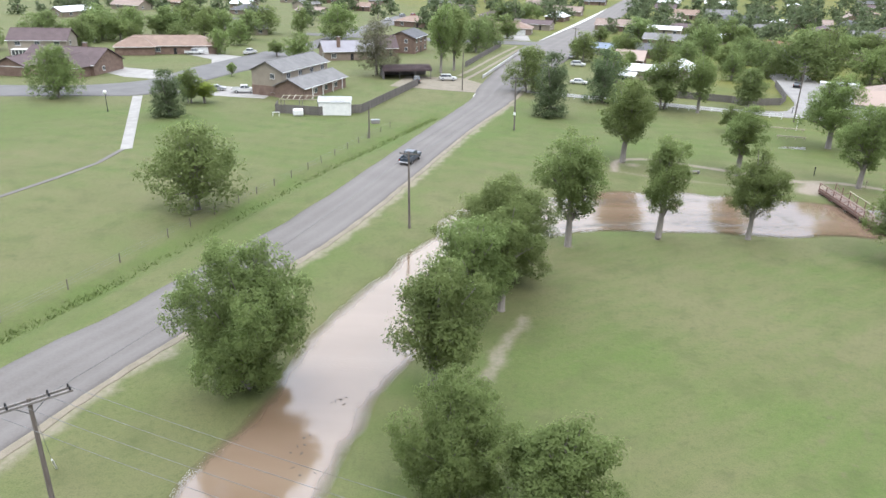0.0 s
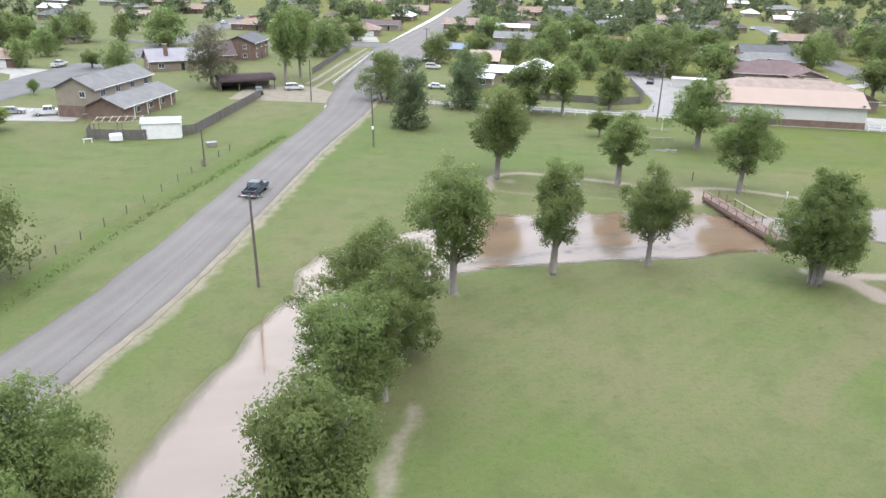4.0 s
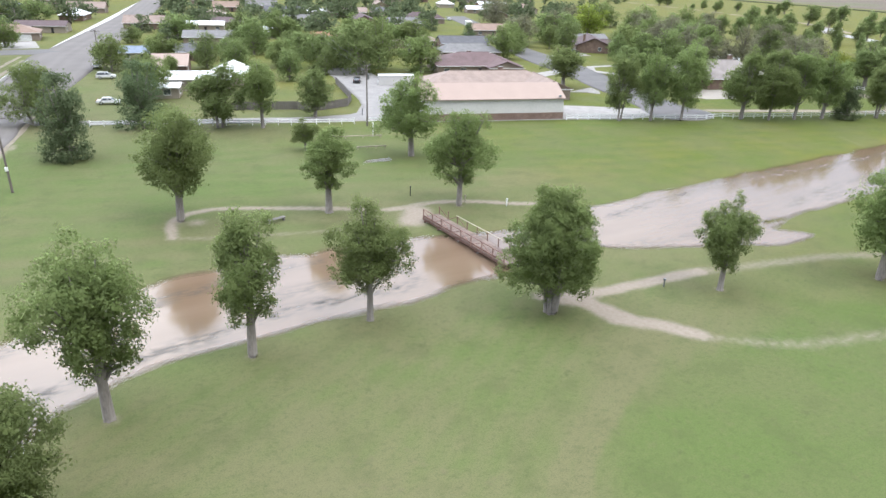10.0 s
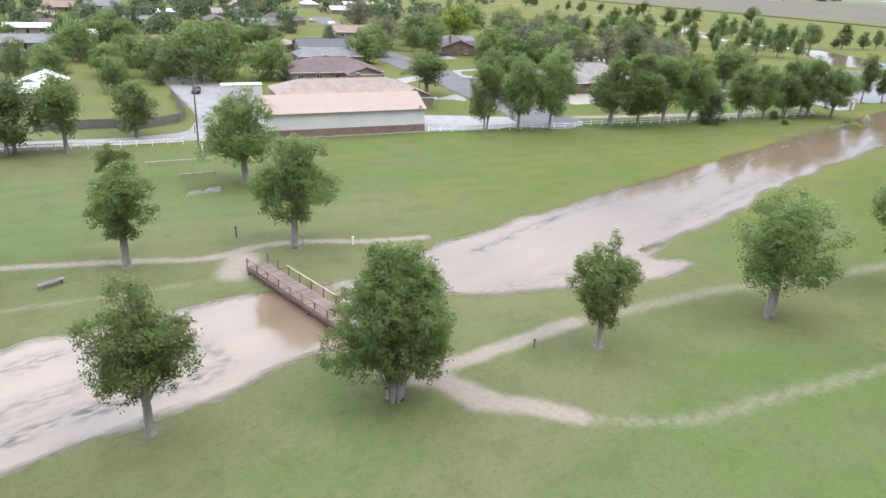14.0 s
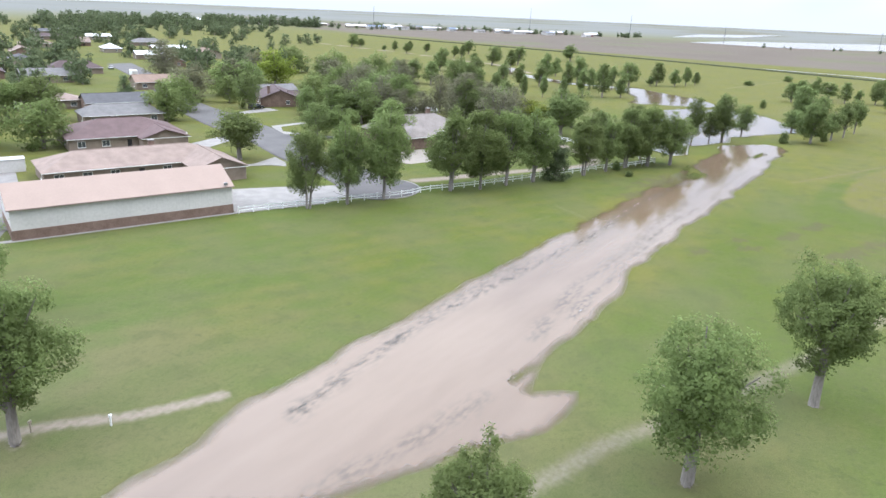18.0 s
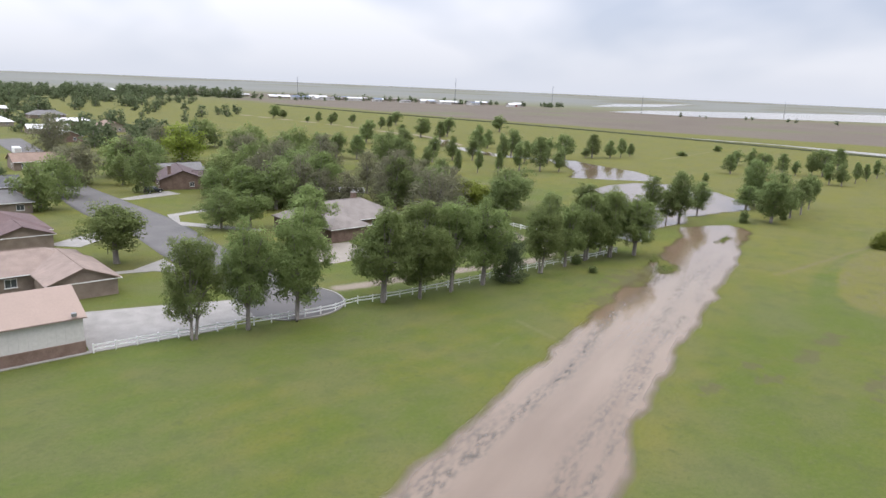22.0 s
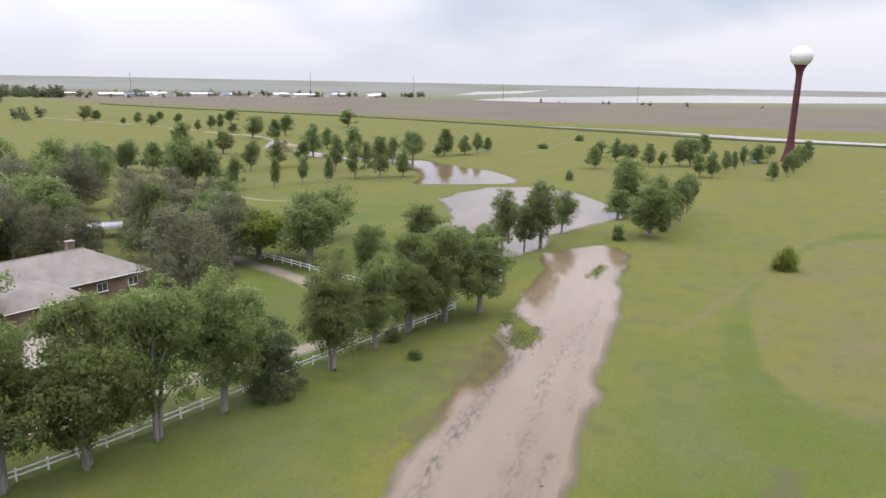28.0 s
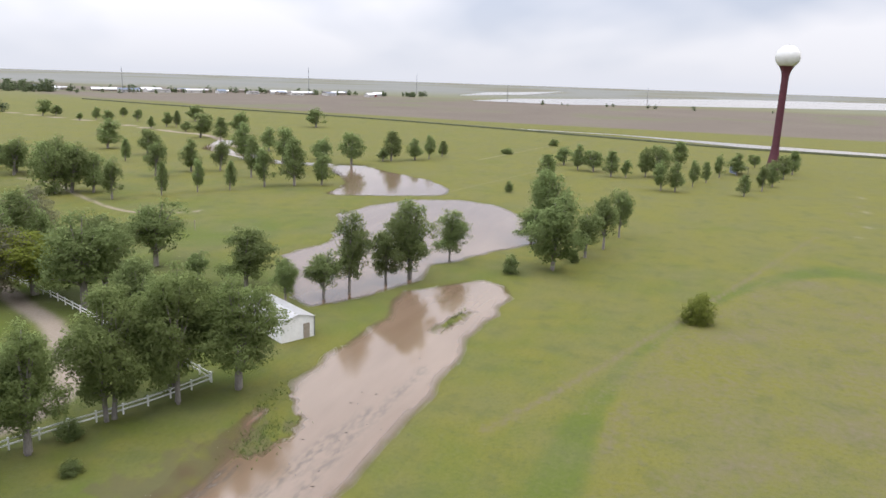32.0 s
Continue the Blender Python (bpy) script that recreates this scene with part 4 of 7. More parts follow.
def crown_points(rng, lobes, count, spray, shell=0.68):
    c = np.array([l[:3] for l in lobes])
    r = np.array([l[3] for l in lobes])
    # leaves stand in sprays of a dozen
    sprays = max(count // 12, 1)
    which = rng.choice(len(lobes), sprays, p=r ** 1.75 / np.sum(r ** 1.75))
    d = unit(rng.normal(size=(sprays, 3)) + np.array([0, 0, 0.25]))
    rad = r[which] * (shell + (1.08 - shell) * rng.random(sprays) ** 0.45)
    # small twigs break up each lobe's outline
    rad *= 1 + 0.16 * np.sin(d[:, 0] * 7 + which) * np.cos(d[:, 2] * 6 + which * 2)
    pos = c[which] + d * rad[:, None] * np.array([1, 1, 1.02])
    soft = d * 0.75 + 0.35 * unit(pos - c.mean(0)) + np.array([0, 0, 0.30])
    own = np.arange(count) % sprays
    jit = rng.normal(size=(count, 3)) * np.array([1, 1, 0.7])
    pos, soft, d = pos[own] + jit * spray, unit(soft[own] + 0.42 * jit), d[own]
    nrm = unit(d * 0.9 + 0.3 * jit + rng.normal(scale=0.55, size=(count, 3)) + np.array([0, 0, 0.35]))
    return pos, nrm, soft


def make_tree(seed, height, width, clear, count, leaf, lobes_n, profile, stems=1, lean=0.0, spread=0.58, girth=0.3, lobe=0.37, gap=0.08, limbs=0):
    """Trunk and crown meshes of one tree. clear: share of bare trunk. profile: the crown's outline, bottom to top."""
    rng = np.random.default_rng(seed)
    z0, top = clear * height, height
    lobes = []
    limb = [(6.283 * j / limbs + rng.normal(0, 0.3), rng.uniform(0.84, 1.0), rng.uniform(0.75, 1.12)) for j in range(limbs)]
    for i in range(lobes_n):
        u = (i + 0.5) / lobes_n
        u = min(max(u + rng.normal(0, 0.075), 0.02), 0.98)
        half = width / 2 * np.interp(u, np.linspace(0, 1, len(profile)), profile)
        a = i * 2.39996 + rng.normal(0, 0.35)
        size = max(width * 0.09, lobe * half * rng.uniform(0.75, 1.25))
        reach = max(half - size * 1.1, 0) * rng.uniform(0.6, 1.26) * (1 + 0.16 * math.cos(2 * a + seed) + 0.10 * math.cos(3 * a + 2 * seed))
        z = z0 + u * (top - z0 - size * 0.5)
        if limbs:
            az, rise_, out_ = limb[i % limbs]
            a, reach, z = az + rng.normal(0, 0.42), reach * out_, z0 + u * (top * rise_ - z0 - size * 0.5)
        drift = lean * (z / height) ** 1.5
        lobes.append((reach * math.cos(a) + drift, reach * math.sin(a), z, size))
    if gap:
        lobes = [l for l in lobes if rng.random() > gap]
    for i in range(max(2, lobes_n // 6)):
        u = rng.uniform(0.25, 0.75)
        half = width / 2 * np.interp(u, np.linspace(0, 1, len(profile)), profile)
        lobes.append((lean * u, rng.normal(0, 0.1) * half, z0 + u * (top - z0), half * 0.38))
    twigs = []
    for l in lobes:
        for _ in range(4):
            d = unit(rng.normal(size=3) + np.array([l[0], l[1], 0.6]) * 0.25)
            k = l[3] * rng.uniform(0.75, 1.15)
            twigs.append((l[0] + d[0] * k, l[1] + d[1] * k, max(l[2] + d[2] * k, 0.08 * height), l[3] * rng.uniform(0.24, 0.48)))
    pos, nrm, soft = crown_points(rng, lobes + twigs, count, 1.15 * leaf if leaf < 1 else 0.7 * leaf)
    stray = rng.choice(count, count // 150)
    pos[stray] += nrm[stray] * rng.uniform(0.1, 0.06 * width, (len(stray), 1))
    # the crown fills its height and width
    for ax in (0, 1):
        mid = np.median(pos[:, ax])
        fit_ = 0.5 * width / np.percentile(np.abs(pos[:, ax] - mid), 99.6)
        pos[:, ax] = mid + (pos[:, ax] - mid) * fit_
        lobes = [tuple((mid + (l[q] - mid) * fit_) if q == ax else l[q] for q in range(4)) for l in lobes]
    tall = (top - z0) / (np.percentile(pos[:, 2], 99.5) - z0)
    pos[:, 2] = np.maximum(z0 + (pos[:, 2] - z0) * tall, 0.25)
    lobes = [(l[0], l[1], z0 + (l[2] - z0) * tall, l[3]) for l in lobes]
    v, f = leaves(rng, pos, nrm, leaf)
    crown = raw("crown", v, f)
    # foliage shades as one soft mass, each spray a little its own way
    k = f.shape[1]
    crown.normals_split_custom_set_from_vertices(np.repeat(unit(soft + 0.14 * nrm + rng.normal(scale=0.05, size=soft.shape)), k, axis=0).tolist())
    paths = []
    g = girth
    for s in range(stems):
        a = 6.283 * s / max(stems, 1) + rng.uniform(0, 1)
        off = 0 if stems == 1 else 0.28 * width * 0.16
        bx_, by_ = off * math.cos(a), off * math.sin(a)
        fork = (bx_ * 2.2 + lean * 0.25, by_ * 2.2, z0 + 0.18 * (top - z0))
        k = 1.0 if stems == 1 else 0.6
        paths.append([((bx_, by_, -0.15), g * k * 1.5), ((bx_, by_, 0.25), g * k * 1.12), ((bx_ * 1.4 + lean * 0.1, by_ * 1.4, fork[2] * 0.55), g * k * 0.92), (fork, g * k * 0.75),
                      ((fork[0] * 1.1 + lean * 0.3, fork[1] * 1.1, z0 + 0.6 * (top - z0)), g * k * 0.34)])
        mine = [l for j, l in enumerate(lobes) if j % stems == s]
        for l in mine:
            if l[2] < fork[2]:
                start = (fork[0] * 0.8, fork[1] * 0.8, max(l[2] * 0.6, fork[2] * 0.5))
            else:
                start = fork
            mid = tuple(0.5 * (start[q] + l[q]) + (0.35 if q == 2 else 0) for q in range(3))
            paths.append([(start, g * k * 0.42), (mid, g * k * 0.28), (l[:3], g * k * 0.10)])
    tv, tf = tubes(paths, 4 if leaf > 1 else 6)
    trunk = raw("trunk", tv, tf, smooth=True)
    return trunk, crown, height, width


OVAL = (0.55, 0.88, 1.0, 1.0, 0.92, 0.72, 0.38)
VASE = (0.42, 0.72, 0.9, 1.0, 1.0, 0.85, 0.45)
BALL = (0.7, 0.95, 1.0, 1.0, 0.92, 0.75, 0.4)
WIDE = (0.55, 0.9, 1.0, 0.95, 0.8, 0.55, 0.25)
CONE = (1.0, 0.95, 0.85, 0.7, 0.52, 0.32, 0.12)
COLUMN = (0.75, 0.95, 1.0, 0.98, 0.9, 0.75, 0.4)
TREES = {
    "elm": [make_tree(s, 12, 8, 0.29, 25000, 0.20, 34, VASE if s % 2 else OVAL, girth=0.35, lean=0.5 * (s % 3 - 1), lobe=0.34, limbs=5 + s % 2) for s in (11, 12, 13, 14, 15, 16, 17)],
    "thin_elm": [make_tree(s, 12, 6, 0.31, 20000, 0.185, 24, VASE, girth=0.36, lean=0.5 * (s % 2), gap=0.10, lobe=0.38, limbs=3) for s in (21, 22)],
    "globe": [make_tree(31, 12, 10, 0.24, 58000, 0.185, 40, BALL, stems=6, girth=0.36, lobe=0.33, limbs=7)],
    "row": [make_tree(s, 13, 8.2, 0.22, 21000, 0.24, 34, OVAL, stems=1 + s % 2, girth=0.36, lean=0.9, lobe=0.35, limbs=5) for s in (41, 42, 43, 44, 45)],
    "far_elm": [make_tree(s, 12, 8, 0.27, 8500, 0.33, 30, VASE if s % 2 else OVAL, girth=0.35, lean=0.5 * (s % 3 - 1), lobe=0.36, limbs=5) for s in (15, 16, 17)],
    "far_row": [make_tree(s, 13, 8.2, 0.20, 9500, 0.35, 30, OVAL, stems=1 + s % 2, girth=0.36, lean=0.9, lobe=0.37, limbs=5) for s in (45, 46, 47)],
    "willow": [make_tree(s, 12, 12, 0.06, 72000, 0.185, 46, (0.45, 0.7, 0.9, 1.0, 0.98, 0.85, 0.5), stems=3, girth=0.4, lobe=0.28, limbs=8) for s in (51, 52)],
    "wide": [make_tree(61, 11.6, 14, 0.10, 26000, 0.24, 40, WIDE, stems=2, girth=0.36, gap=0.1), make_tree(62, 11, 13, 0.16, 12000, 0.31, 36, WIDE, girth=0.36)],
    "yard": [make_tree(s, 11, 12, 0.12, 4300, 0.51, 24, BALL, girth=0.35) for s in (71, 72, 73)],
    "pine": [make_tree(s, 14, 11, 0.14, 10500, 0.29, 36, (0.75, 1.0, 0.95, 0.9, 0.8, 0.6, 0.35), girth=0.34, lobe=0.34, gap=0.15) for s in (81, 82)],
    "grove": [make_tree(s, 10, 7.4, 0.20, 3900, 0.40, 20, VASE if s % 2 else OVAL, girth=0.30, lean=1.5, limbs=4) for s in (91, 92, 93, 94)],
    "far": [make_tree(s, 10, 10, 0.08, 280, 1.4, 8, BALL, girth=0.3) for s in (101, 102, 103)],
    "juniper": [make_tree(111, 9, 7, 0.04, 11000, 0.25, 28, COLUMN, girth=0.25)],
    "spruce": [make_tree(121, 10, 7, 0.05, 5600, 0.36, 28, CONE, girth=0.22, lobe=0.5)],
    "bush": [make_tree(131, 3, 3, 0.05, 2600, 0.20, 14, BALL, stems=3, girth=0.07)],
    "topiary": [make_tree(141, 4.1, 4.6, 0.02, 10000, 0.18, 24, (0.85, 1.0, 1.0, 0.98, 0.9, 0.75, 0.45), girth=0.16, lobe=0.55)],
}
TREE_LEAF = {"pine": LEAF_PINE, "juniper": LEAF_JUNI, "spruce": LEAF_JUNI, "topiary": LEAF_SHRUB}
TREE_USED = {}


def tree(kind, x, y, h, w, label, group="", leaf=None, name="tree", category="tree"):
    """One tree of a kind, scaled to its height and width."""
    if kind in ("elm", "row") and (y > 138 or x > 218 or x < -40):
        kind = "far_" + kind
    kit = TREES[kind]
    n = TREE_USED.get(kind, 0)
    TREE_USED[kind] = n + 1
    i = n % len(kit)
    trunk, crown, h0, w0 = kit[i]
    leaf = leaf or TREE_LEAF.get(kind, LEAF)
    if leaf.name not in [m.name for m in crown.materials] and crown.materials:
        key = (kind, i, leaf.name)
        if key not in TREE_USED:
            c = crown.copy()
            c.materials[0] = leaf
            TREE_USED[key] = c
        crown = TREE_USED[key]
    turn = (n * 137.5) % 360 if kind not in ("grove", "elm", "row", "far_elm", "far_row") else (n * 47) % 70 - 35
    ob = thing(name, x, y, 0.0, turn, label, category, group, scale=(w / w0, w / w0, h / h0))
    link("trunk", trunk, BARK, ob)
    link("crown", crown, leaf, ob)
    return ob


# along the creek, nearest the start
for x, y, h, w in ((-14.4, 47.6, 11.8, 11.6), (7.4, 69.4, 10.8, 11.4), (1.6, 35.4, 8.6, 8.4)):
    tree("willow", x, y, h, w, "large dense green tree overhanging the creek bank", "creek trees")
for x, y, h, w in ((0.1, 46.9, 11.6, 8.8), (8.2, 33.0, 7.6, 7.6), (6.6, 61.8, 10.8, 7.6), (3.2, 58.6, 10.6, 7.6)):
    tree("elm", x, y, h, w, "leafy green tree on the creek bank", "creek trees")
# round the pool and the fairway
for kind, x, y, h, w in (("elm", 15.9, 79.2, 13.4, 9.0), ("thin_elm", 27.7, 82.3, 12.6, 6.4), ("elm", 39.3, 83.0, 11.6, 7.0), ("elm", 31.5, 118.3, 14.2, 10.6), ("thin_elm", 49.1, 112.4, 11.2, 7.6),
                         ("elm", 65.8, 106.2, 12.8, 9.2), ("elm", 74.0, 132.2, 13.4, 11.2), ("elm", 74.0, 70.0, 10.0, 7.2), ("elm", 91.9, 62.4, 12.5, 10.4), ("elm", 110.7, 56.0, 13.6, 9.6)):
    tree(kind, x, y, h, w, "upright green elm with a bare pale trunk on mown grass", "fairway trees")
tree("globe", 55.0, 75.4, 12.4, 10.6, "dense rounded green tree with several stems beside the bridge", "fairway trees")
for kind, x, y, h, w in (("juniper", 24.2, 155.5, 13.6, 8.4), ("elm", 59.5, 164.0, 12.9, 8.0), ("row", 52.3, 167.6, 12.0, 11.2), ("juniper", 39.4, 173.9, 12.6, 9.0), ("row", 72.7, 168.6, 9.6, 8.4), ("wide", 22.6, 186.0, 11.4, 15.0), ("elm", 59.5, 143.6, 5.6, 4.8)):
    tree(kind, x, y, h, w, "full green tree by the alley fence", "alley trees", LEAF_DARK if kind == "row" else None)
# the row along the white rail fence
for x, y, h, w in ((129.4, 136.0, 13.1, 7.8), (135.9, 132.9, 14.4, 7.8), (142.4, 130.0, 16.6, 10.6), (156.3, 124.5, 15.0, 8.8), (161.6, 121.0, 14.6, 9.2), (167.6, 118.6, 14.4, 8.6), (174.2, 115.8, 14.0, 8.0),
                   (187.6, 110.3, 13.6, 7.4), (195.0, 108.0, 11.6, 6.8), (202.6, 106.2, 12.8, 8.0), (208.0, 102.8, 13.4, 8.2), (213.0, 98.9, 11.8, 8.4), (210.4, 105.4, 12.2, 7.4)):
    tree("row", x, y, h * 1.03, w * (0.95 if x < 150 else 1.12), "tall leafy shade tree in the row beside the white fence", "fence row trees")
tree("juniper", 179.2, 113.0, 8.6, 6.4, "low dark evergreen beside the white fence", "fence row trees")
# trees standing in the pond's edge
for kind, x, y, h, w in (("row", 249.4, 103.4, 12.6, 6.4), ("row", 256.5, 100.2, 10.2, 6.4), ("row", 260.6, 97.6, 13.0, 8.8), ("row", 274.4, 95.0, 9.4, 6.8), ("elm", 244.9, 105.5, 7.3, 5.6), ("elm", 239.8, 109.0, 7.2, 4.0),
                         ("row", 276.1, 76.0, 13.4, 11.4), ("row", 304.6, 82.4, 14.0, 11.0), ("elm", 288.0, 71.8, 9.6, 6.4), ("elm", 296.4, 69.2, 11.6, 5.8), ("elm", 309.9, 67.2, 10.6, 5.2), ("row", 296.0, 84.0, 7.0, 8.0)):
    tree(kind, x, y, h, w, "wind-blown green tree at the water's edge", "pond trees", LEAF_DARK)
for x, y, h, w in ((270.3, 82.5, 3.5, 3.2), (283, 73.3, 2.7, 2.4), (360.4, 103.8, 3.4, 3.0), (193.9, 102.2, 1.2, 2.2), (198.4, 106.8, 2.0, 2.6), (524, 118, 3.6, 6.0), (470, 130, 2.6, 6.4)):
    tree("bush", x, y, h, w, "small green bush on rough grass", "bushes", LEAF_DARK, "bush", "bush")
tree("topiary", 256.0, 51.8, 4.2, 4.9, "rounded yellow-green shrub alone on the fairway", "", None, "shrub", "shrub")
for kind, x, y, h, w in (("elm", 227.7, 133.8, 13.3, 11.4), ("row", 237.6, 158.6, 13.1, 10.4), ("row", 223.2, 120.5, 9.4, 7.2), ("row", 244.7, 118.9, 9.5, 8.8), ("elm", 244.3, 127.5, 5.1, 3.6), ("elm", 235, 137, 12.0, 9.8)):
    tree(kind, x, y, h, w, "dark green tree behind the white fence", "back fence trees", LEAF_DARK)
# groves of the far course
for x, y, h, w in ((523.9, 458.9, 10.6, 9.3), (532.6, 456.9, 6.9, 7.8), (506.0, 410.6, 5.0, 4.3), (519.0, 410.3, 8.0, 5.9), (502.4, 386.0, 7.6, 7.8), (554.9, 421.4, 6.3, 6.4), (523.2, 381.8, 7.9, 5.9), (485.7, 339.5, 6.8, 4.6),
                   (500.3, 341.2, 8.4, 6.8), (503.0, 336.4, 9.4, 5.5), (550.0, 358.8, 10.5, 11.5), (481.2, 312.9, 5.4, 7.0), (454.7, 283.7, 11.9, 11.2), (445.8, 265.5, 11.2, 7.4), (478.4, 277.2, 12.2, 10.5), (391.1, 282.0, 12.2, 9.9),
                   (380.2, 252.5, 9.9, 8.8), (361.3, 246.3, 8.1, 3.9), (336.1, 212.1, 11.3, 6.8), (350.2, 209.5, 10.5, 6.8), (316.7, 181.9, 9.1, 3.7), (307.8, 186.6, 9.1, 3.6), (297.4, 193.4, 10.5, 6.0), (303.4, 205.0, 10.6, 7.2),
                   (303.0, 214.0, 12.7, 7.3), (320.6, 240.4, 10.3, 8.1), (317.0, 248.4, 11.3, 9.2), (308.1, 252.4, 11.1, 6.1), (308.9, 260.2, 10.0, 5.4), (325.4, 264.5, 7.7, 6.8)):
    tree("grove", x, y, h, w * 1.15, "wind-leaning tree scattered over the far fairway", "course trees", LEAF_DARK)
for x, y, h, w in ((356.7, 202.8, 10.1, 6.1), (387.2, 213.7, 13.9, 9.1), (348.1, 185.2, 13.3, 5.8), (324.0, 176.5, 8.3, 3.8), (333.9, 171.4, 11.9, 6.4), (420.0, 223.2, 10.0, 7.6), (384.9, 195.6, 13.2, 8.9), (339.5, 164.7, 13.8, 8.0),
                   (375.3, 173.7, 11.4, 6.3), (345.0, 158.5, 9.7, 5.9), (393.9, 171.8, 11.9, 9.4), (415.1, 164.5, 11.7, 8.1), (411.7, 166.7, 4.9, 5.2), (423.2, 157.4, 8.6, 6.3), (429.9, 153.7, 9.7, 4.9), (441.2, 151.8, 6.8, 4.6),
                   (556.0, 273.4, 11.9, 13.2), (402.9, 190.2, 7.7, 6.6), (363.4, 180.4, 10.0, 5.7)):
    tree("grove", x, y, h, w * 1.15, "wind-leaning tree beside the far ponds", "course trees", LEAF_DARK)
for x, y, h, w in ((396.9, 98.3, 8.3, 7.1), (441.0, 99.7, 7.2, 8.2), (426.6, 92.2, 9.8, 5.5), (425.3, 86.1, 7.9, 7.7), (413.1, 78.5, 9.2, 6.0), (413.6, 73.3, 6.6, 4.3), (420.2, 66.8, 10.6, 5.7), (420.3, 62.6, 11.4, 8.7),
                   (461.7, 55.8, 10.3, 7.4), (387.8, 60.5, 9.2, 5.4), (386.8, 56.2, 9.5, 5.4), (401.3, 50.8, 8.8, 3.6), (415.0, 46.1, 7.3, 3.8), (431.9, 41.1, 8.6, 4.4), (445.0, 34.3, 8.4, 6.9), (476.2, 25.1, 5.5, 5.0),
                   (388.6, 35.8, 6.6, 4.5), (403.0, 29.3, 8.8, 4.7), (416.1, 24.8, 9.0, 4.9), (440.2, 18.5, 8.8, 5.3), (459.0, 13.0, 9.3, 5.6)):
    tree("grove", x, y, h, w * 1.15, "wind-leaning tree near the water tower", "tower trees", LEAF_DARK)
# gardens west of the road
tree("wide", -32.1, 89.2, 11.6, 14.0, "broad open-crowned green tree alone on the grass")
tree("juniper", -56.6, 146.5, 9.4, 7.8, "dense dark evergreen on the lawn")
for kind, x, y, h, w, lf in (("row", -57.0, 160.5, 7.6, 6.4, None), ("elm", -54.0, 161.4, 5.4, 6.4, LEAF_LIME), ("wide", -88, 163.4, 11.6, 13.8, None), ("pine", -19.0, 207.5, 15.6, 13.0, None), ("elm", -0.5, 214.4, 20, 9.0, None),
                             ("elm", 3.5, 221, 19, 9.0, None), ("yard", -42.5, 298.2, 14, 17, None), ("yard", -61.3, 316.2, 11, 9, None), ("elm", -55.4, 242.3, 5.4, 6, None), ("elm", -58.4, 199.3, 3.8, 3, None), ("yard", -75.2, 245.7, 8.2, 8, None),
                             ("yard", -75.3, 270.7, 9, 9.4, None), ("yard", -75.7, 312.4, 11.4, 15.5, None), ("yard", 12, 268, 12, 13, LEAF_DARK), ("yard", 17, 283, 12, 13, LEAF_DARK), ("yard", 4, 292, 14, 14, None)):
    tree(kind, x, y, h, w, "garden tree beside the houses" if kind != "pine" else "grey-brown sparse tree beside the houses", "garden trees", lf)
for x, y, h, w in ((-146, 270, 10.7, 17), (-129.7, 278, 10.9, 17), (-110.3, 295, 11.5, 16), (-122, 246, 11, 12), (-95, 262, 8, 8), (-150, 240, 9, 12), (44.6, 411.2, 10, 20), (30, 395, 11, 16), (67.6, 317.3, 6.1, 10),
                   (86, 325, 9.6, 16), (99.4, 288.1, 12.8, 13), (128.6, 333.9, 10.6, 14), (115.2, 283.1, 9.1, 11), (108.9, 251.6, 9, 11), (96, 243, 8, 9), (84, 258, 7, 9)):
    tree("yard", x, y, h, w, "full green garden tree among the houses", "garden trees", LEAF_DARK)
for kind, x, y, h, w, lf in (("yard", 110.5, 221, 14.4, 19.5, LEAF_DARK), ("yard", 120, 226, 15, 13, None), ("yard", 127.5, 214, 10.8, 14, None), ("spruce", 184.2, 268, 8.6, 8.0, None), ("yard", 185.3, 241.9, 11.1, 12.5, None), ("elm", 149.0, 174.9, 10.6, 12.0, None),
                             ("yard", 171.3, 229.1, 11.4, 12.5, None), ("wide", 181.7, 182.2, 9.0, 11.0, LEAF_DARK), ("elm", 185.0, 177.0, 8.5, 8.6, None), ("yard", 202.5, 258.4, 12, 16, LEAF_PINE), ("yard", 222, 264, 12, 17, None), ("pine", 231, 311, 17, 16, None),
                             ("yard", 263, 281, 14, 18, LEAF_LIME), ("yard", 220.5, 248.0, 5.6, 7, LEAF_DARK), ("pine", 244.9, 218.5, 13.7, 15, None), ("pine", 254.2, 208.4, 15.5, 15, None), ("pine", 221.4, 162, 15.7, 10.6, None), ("pine", 224.7, 147.8, 13.0, 12.6, None)):
    tree(kind, x, y, h, w, "mature garden tree among the brick houses" if kind != "pine" else "grey-brown pine among the garden trees", "street trees", lf)
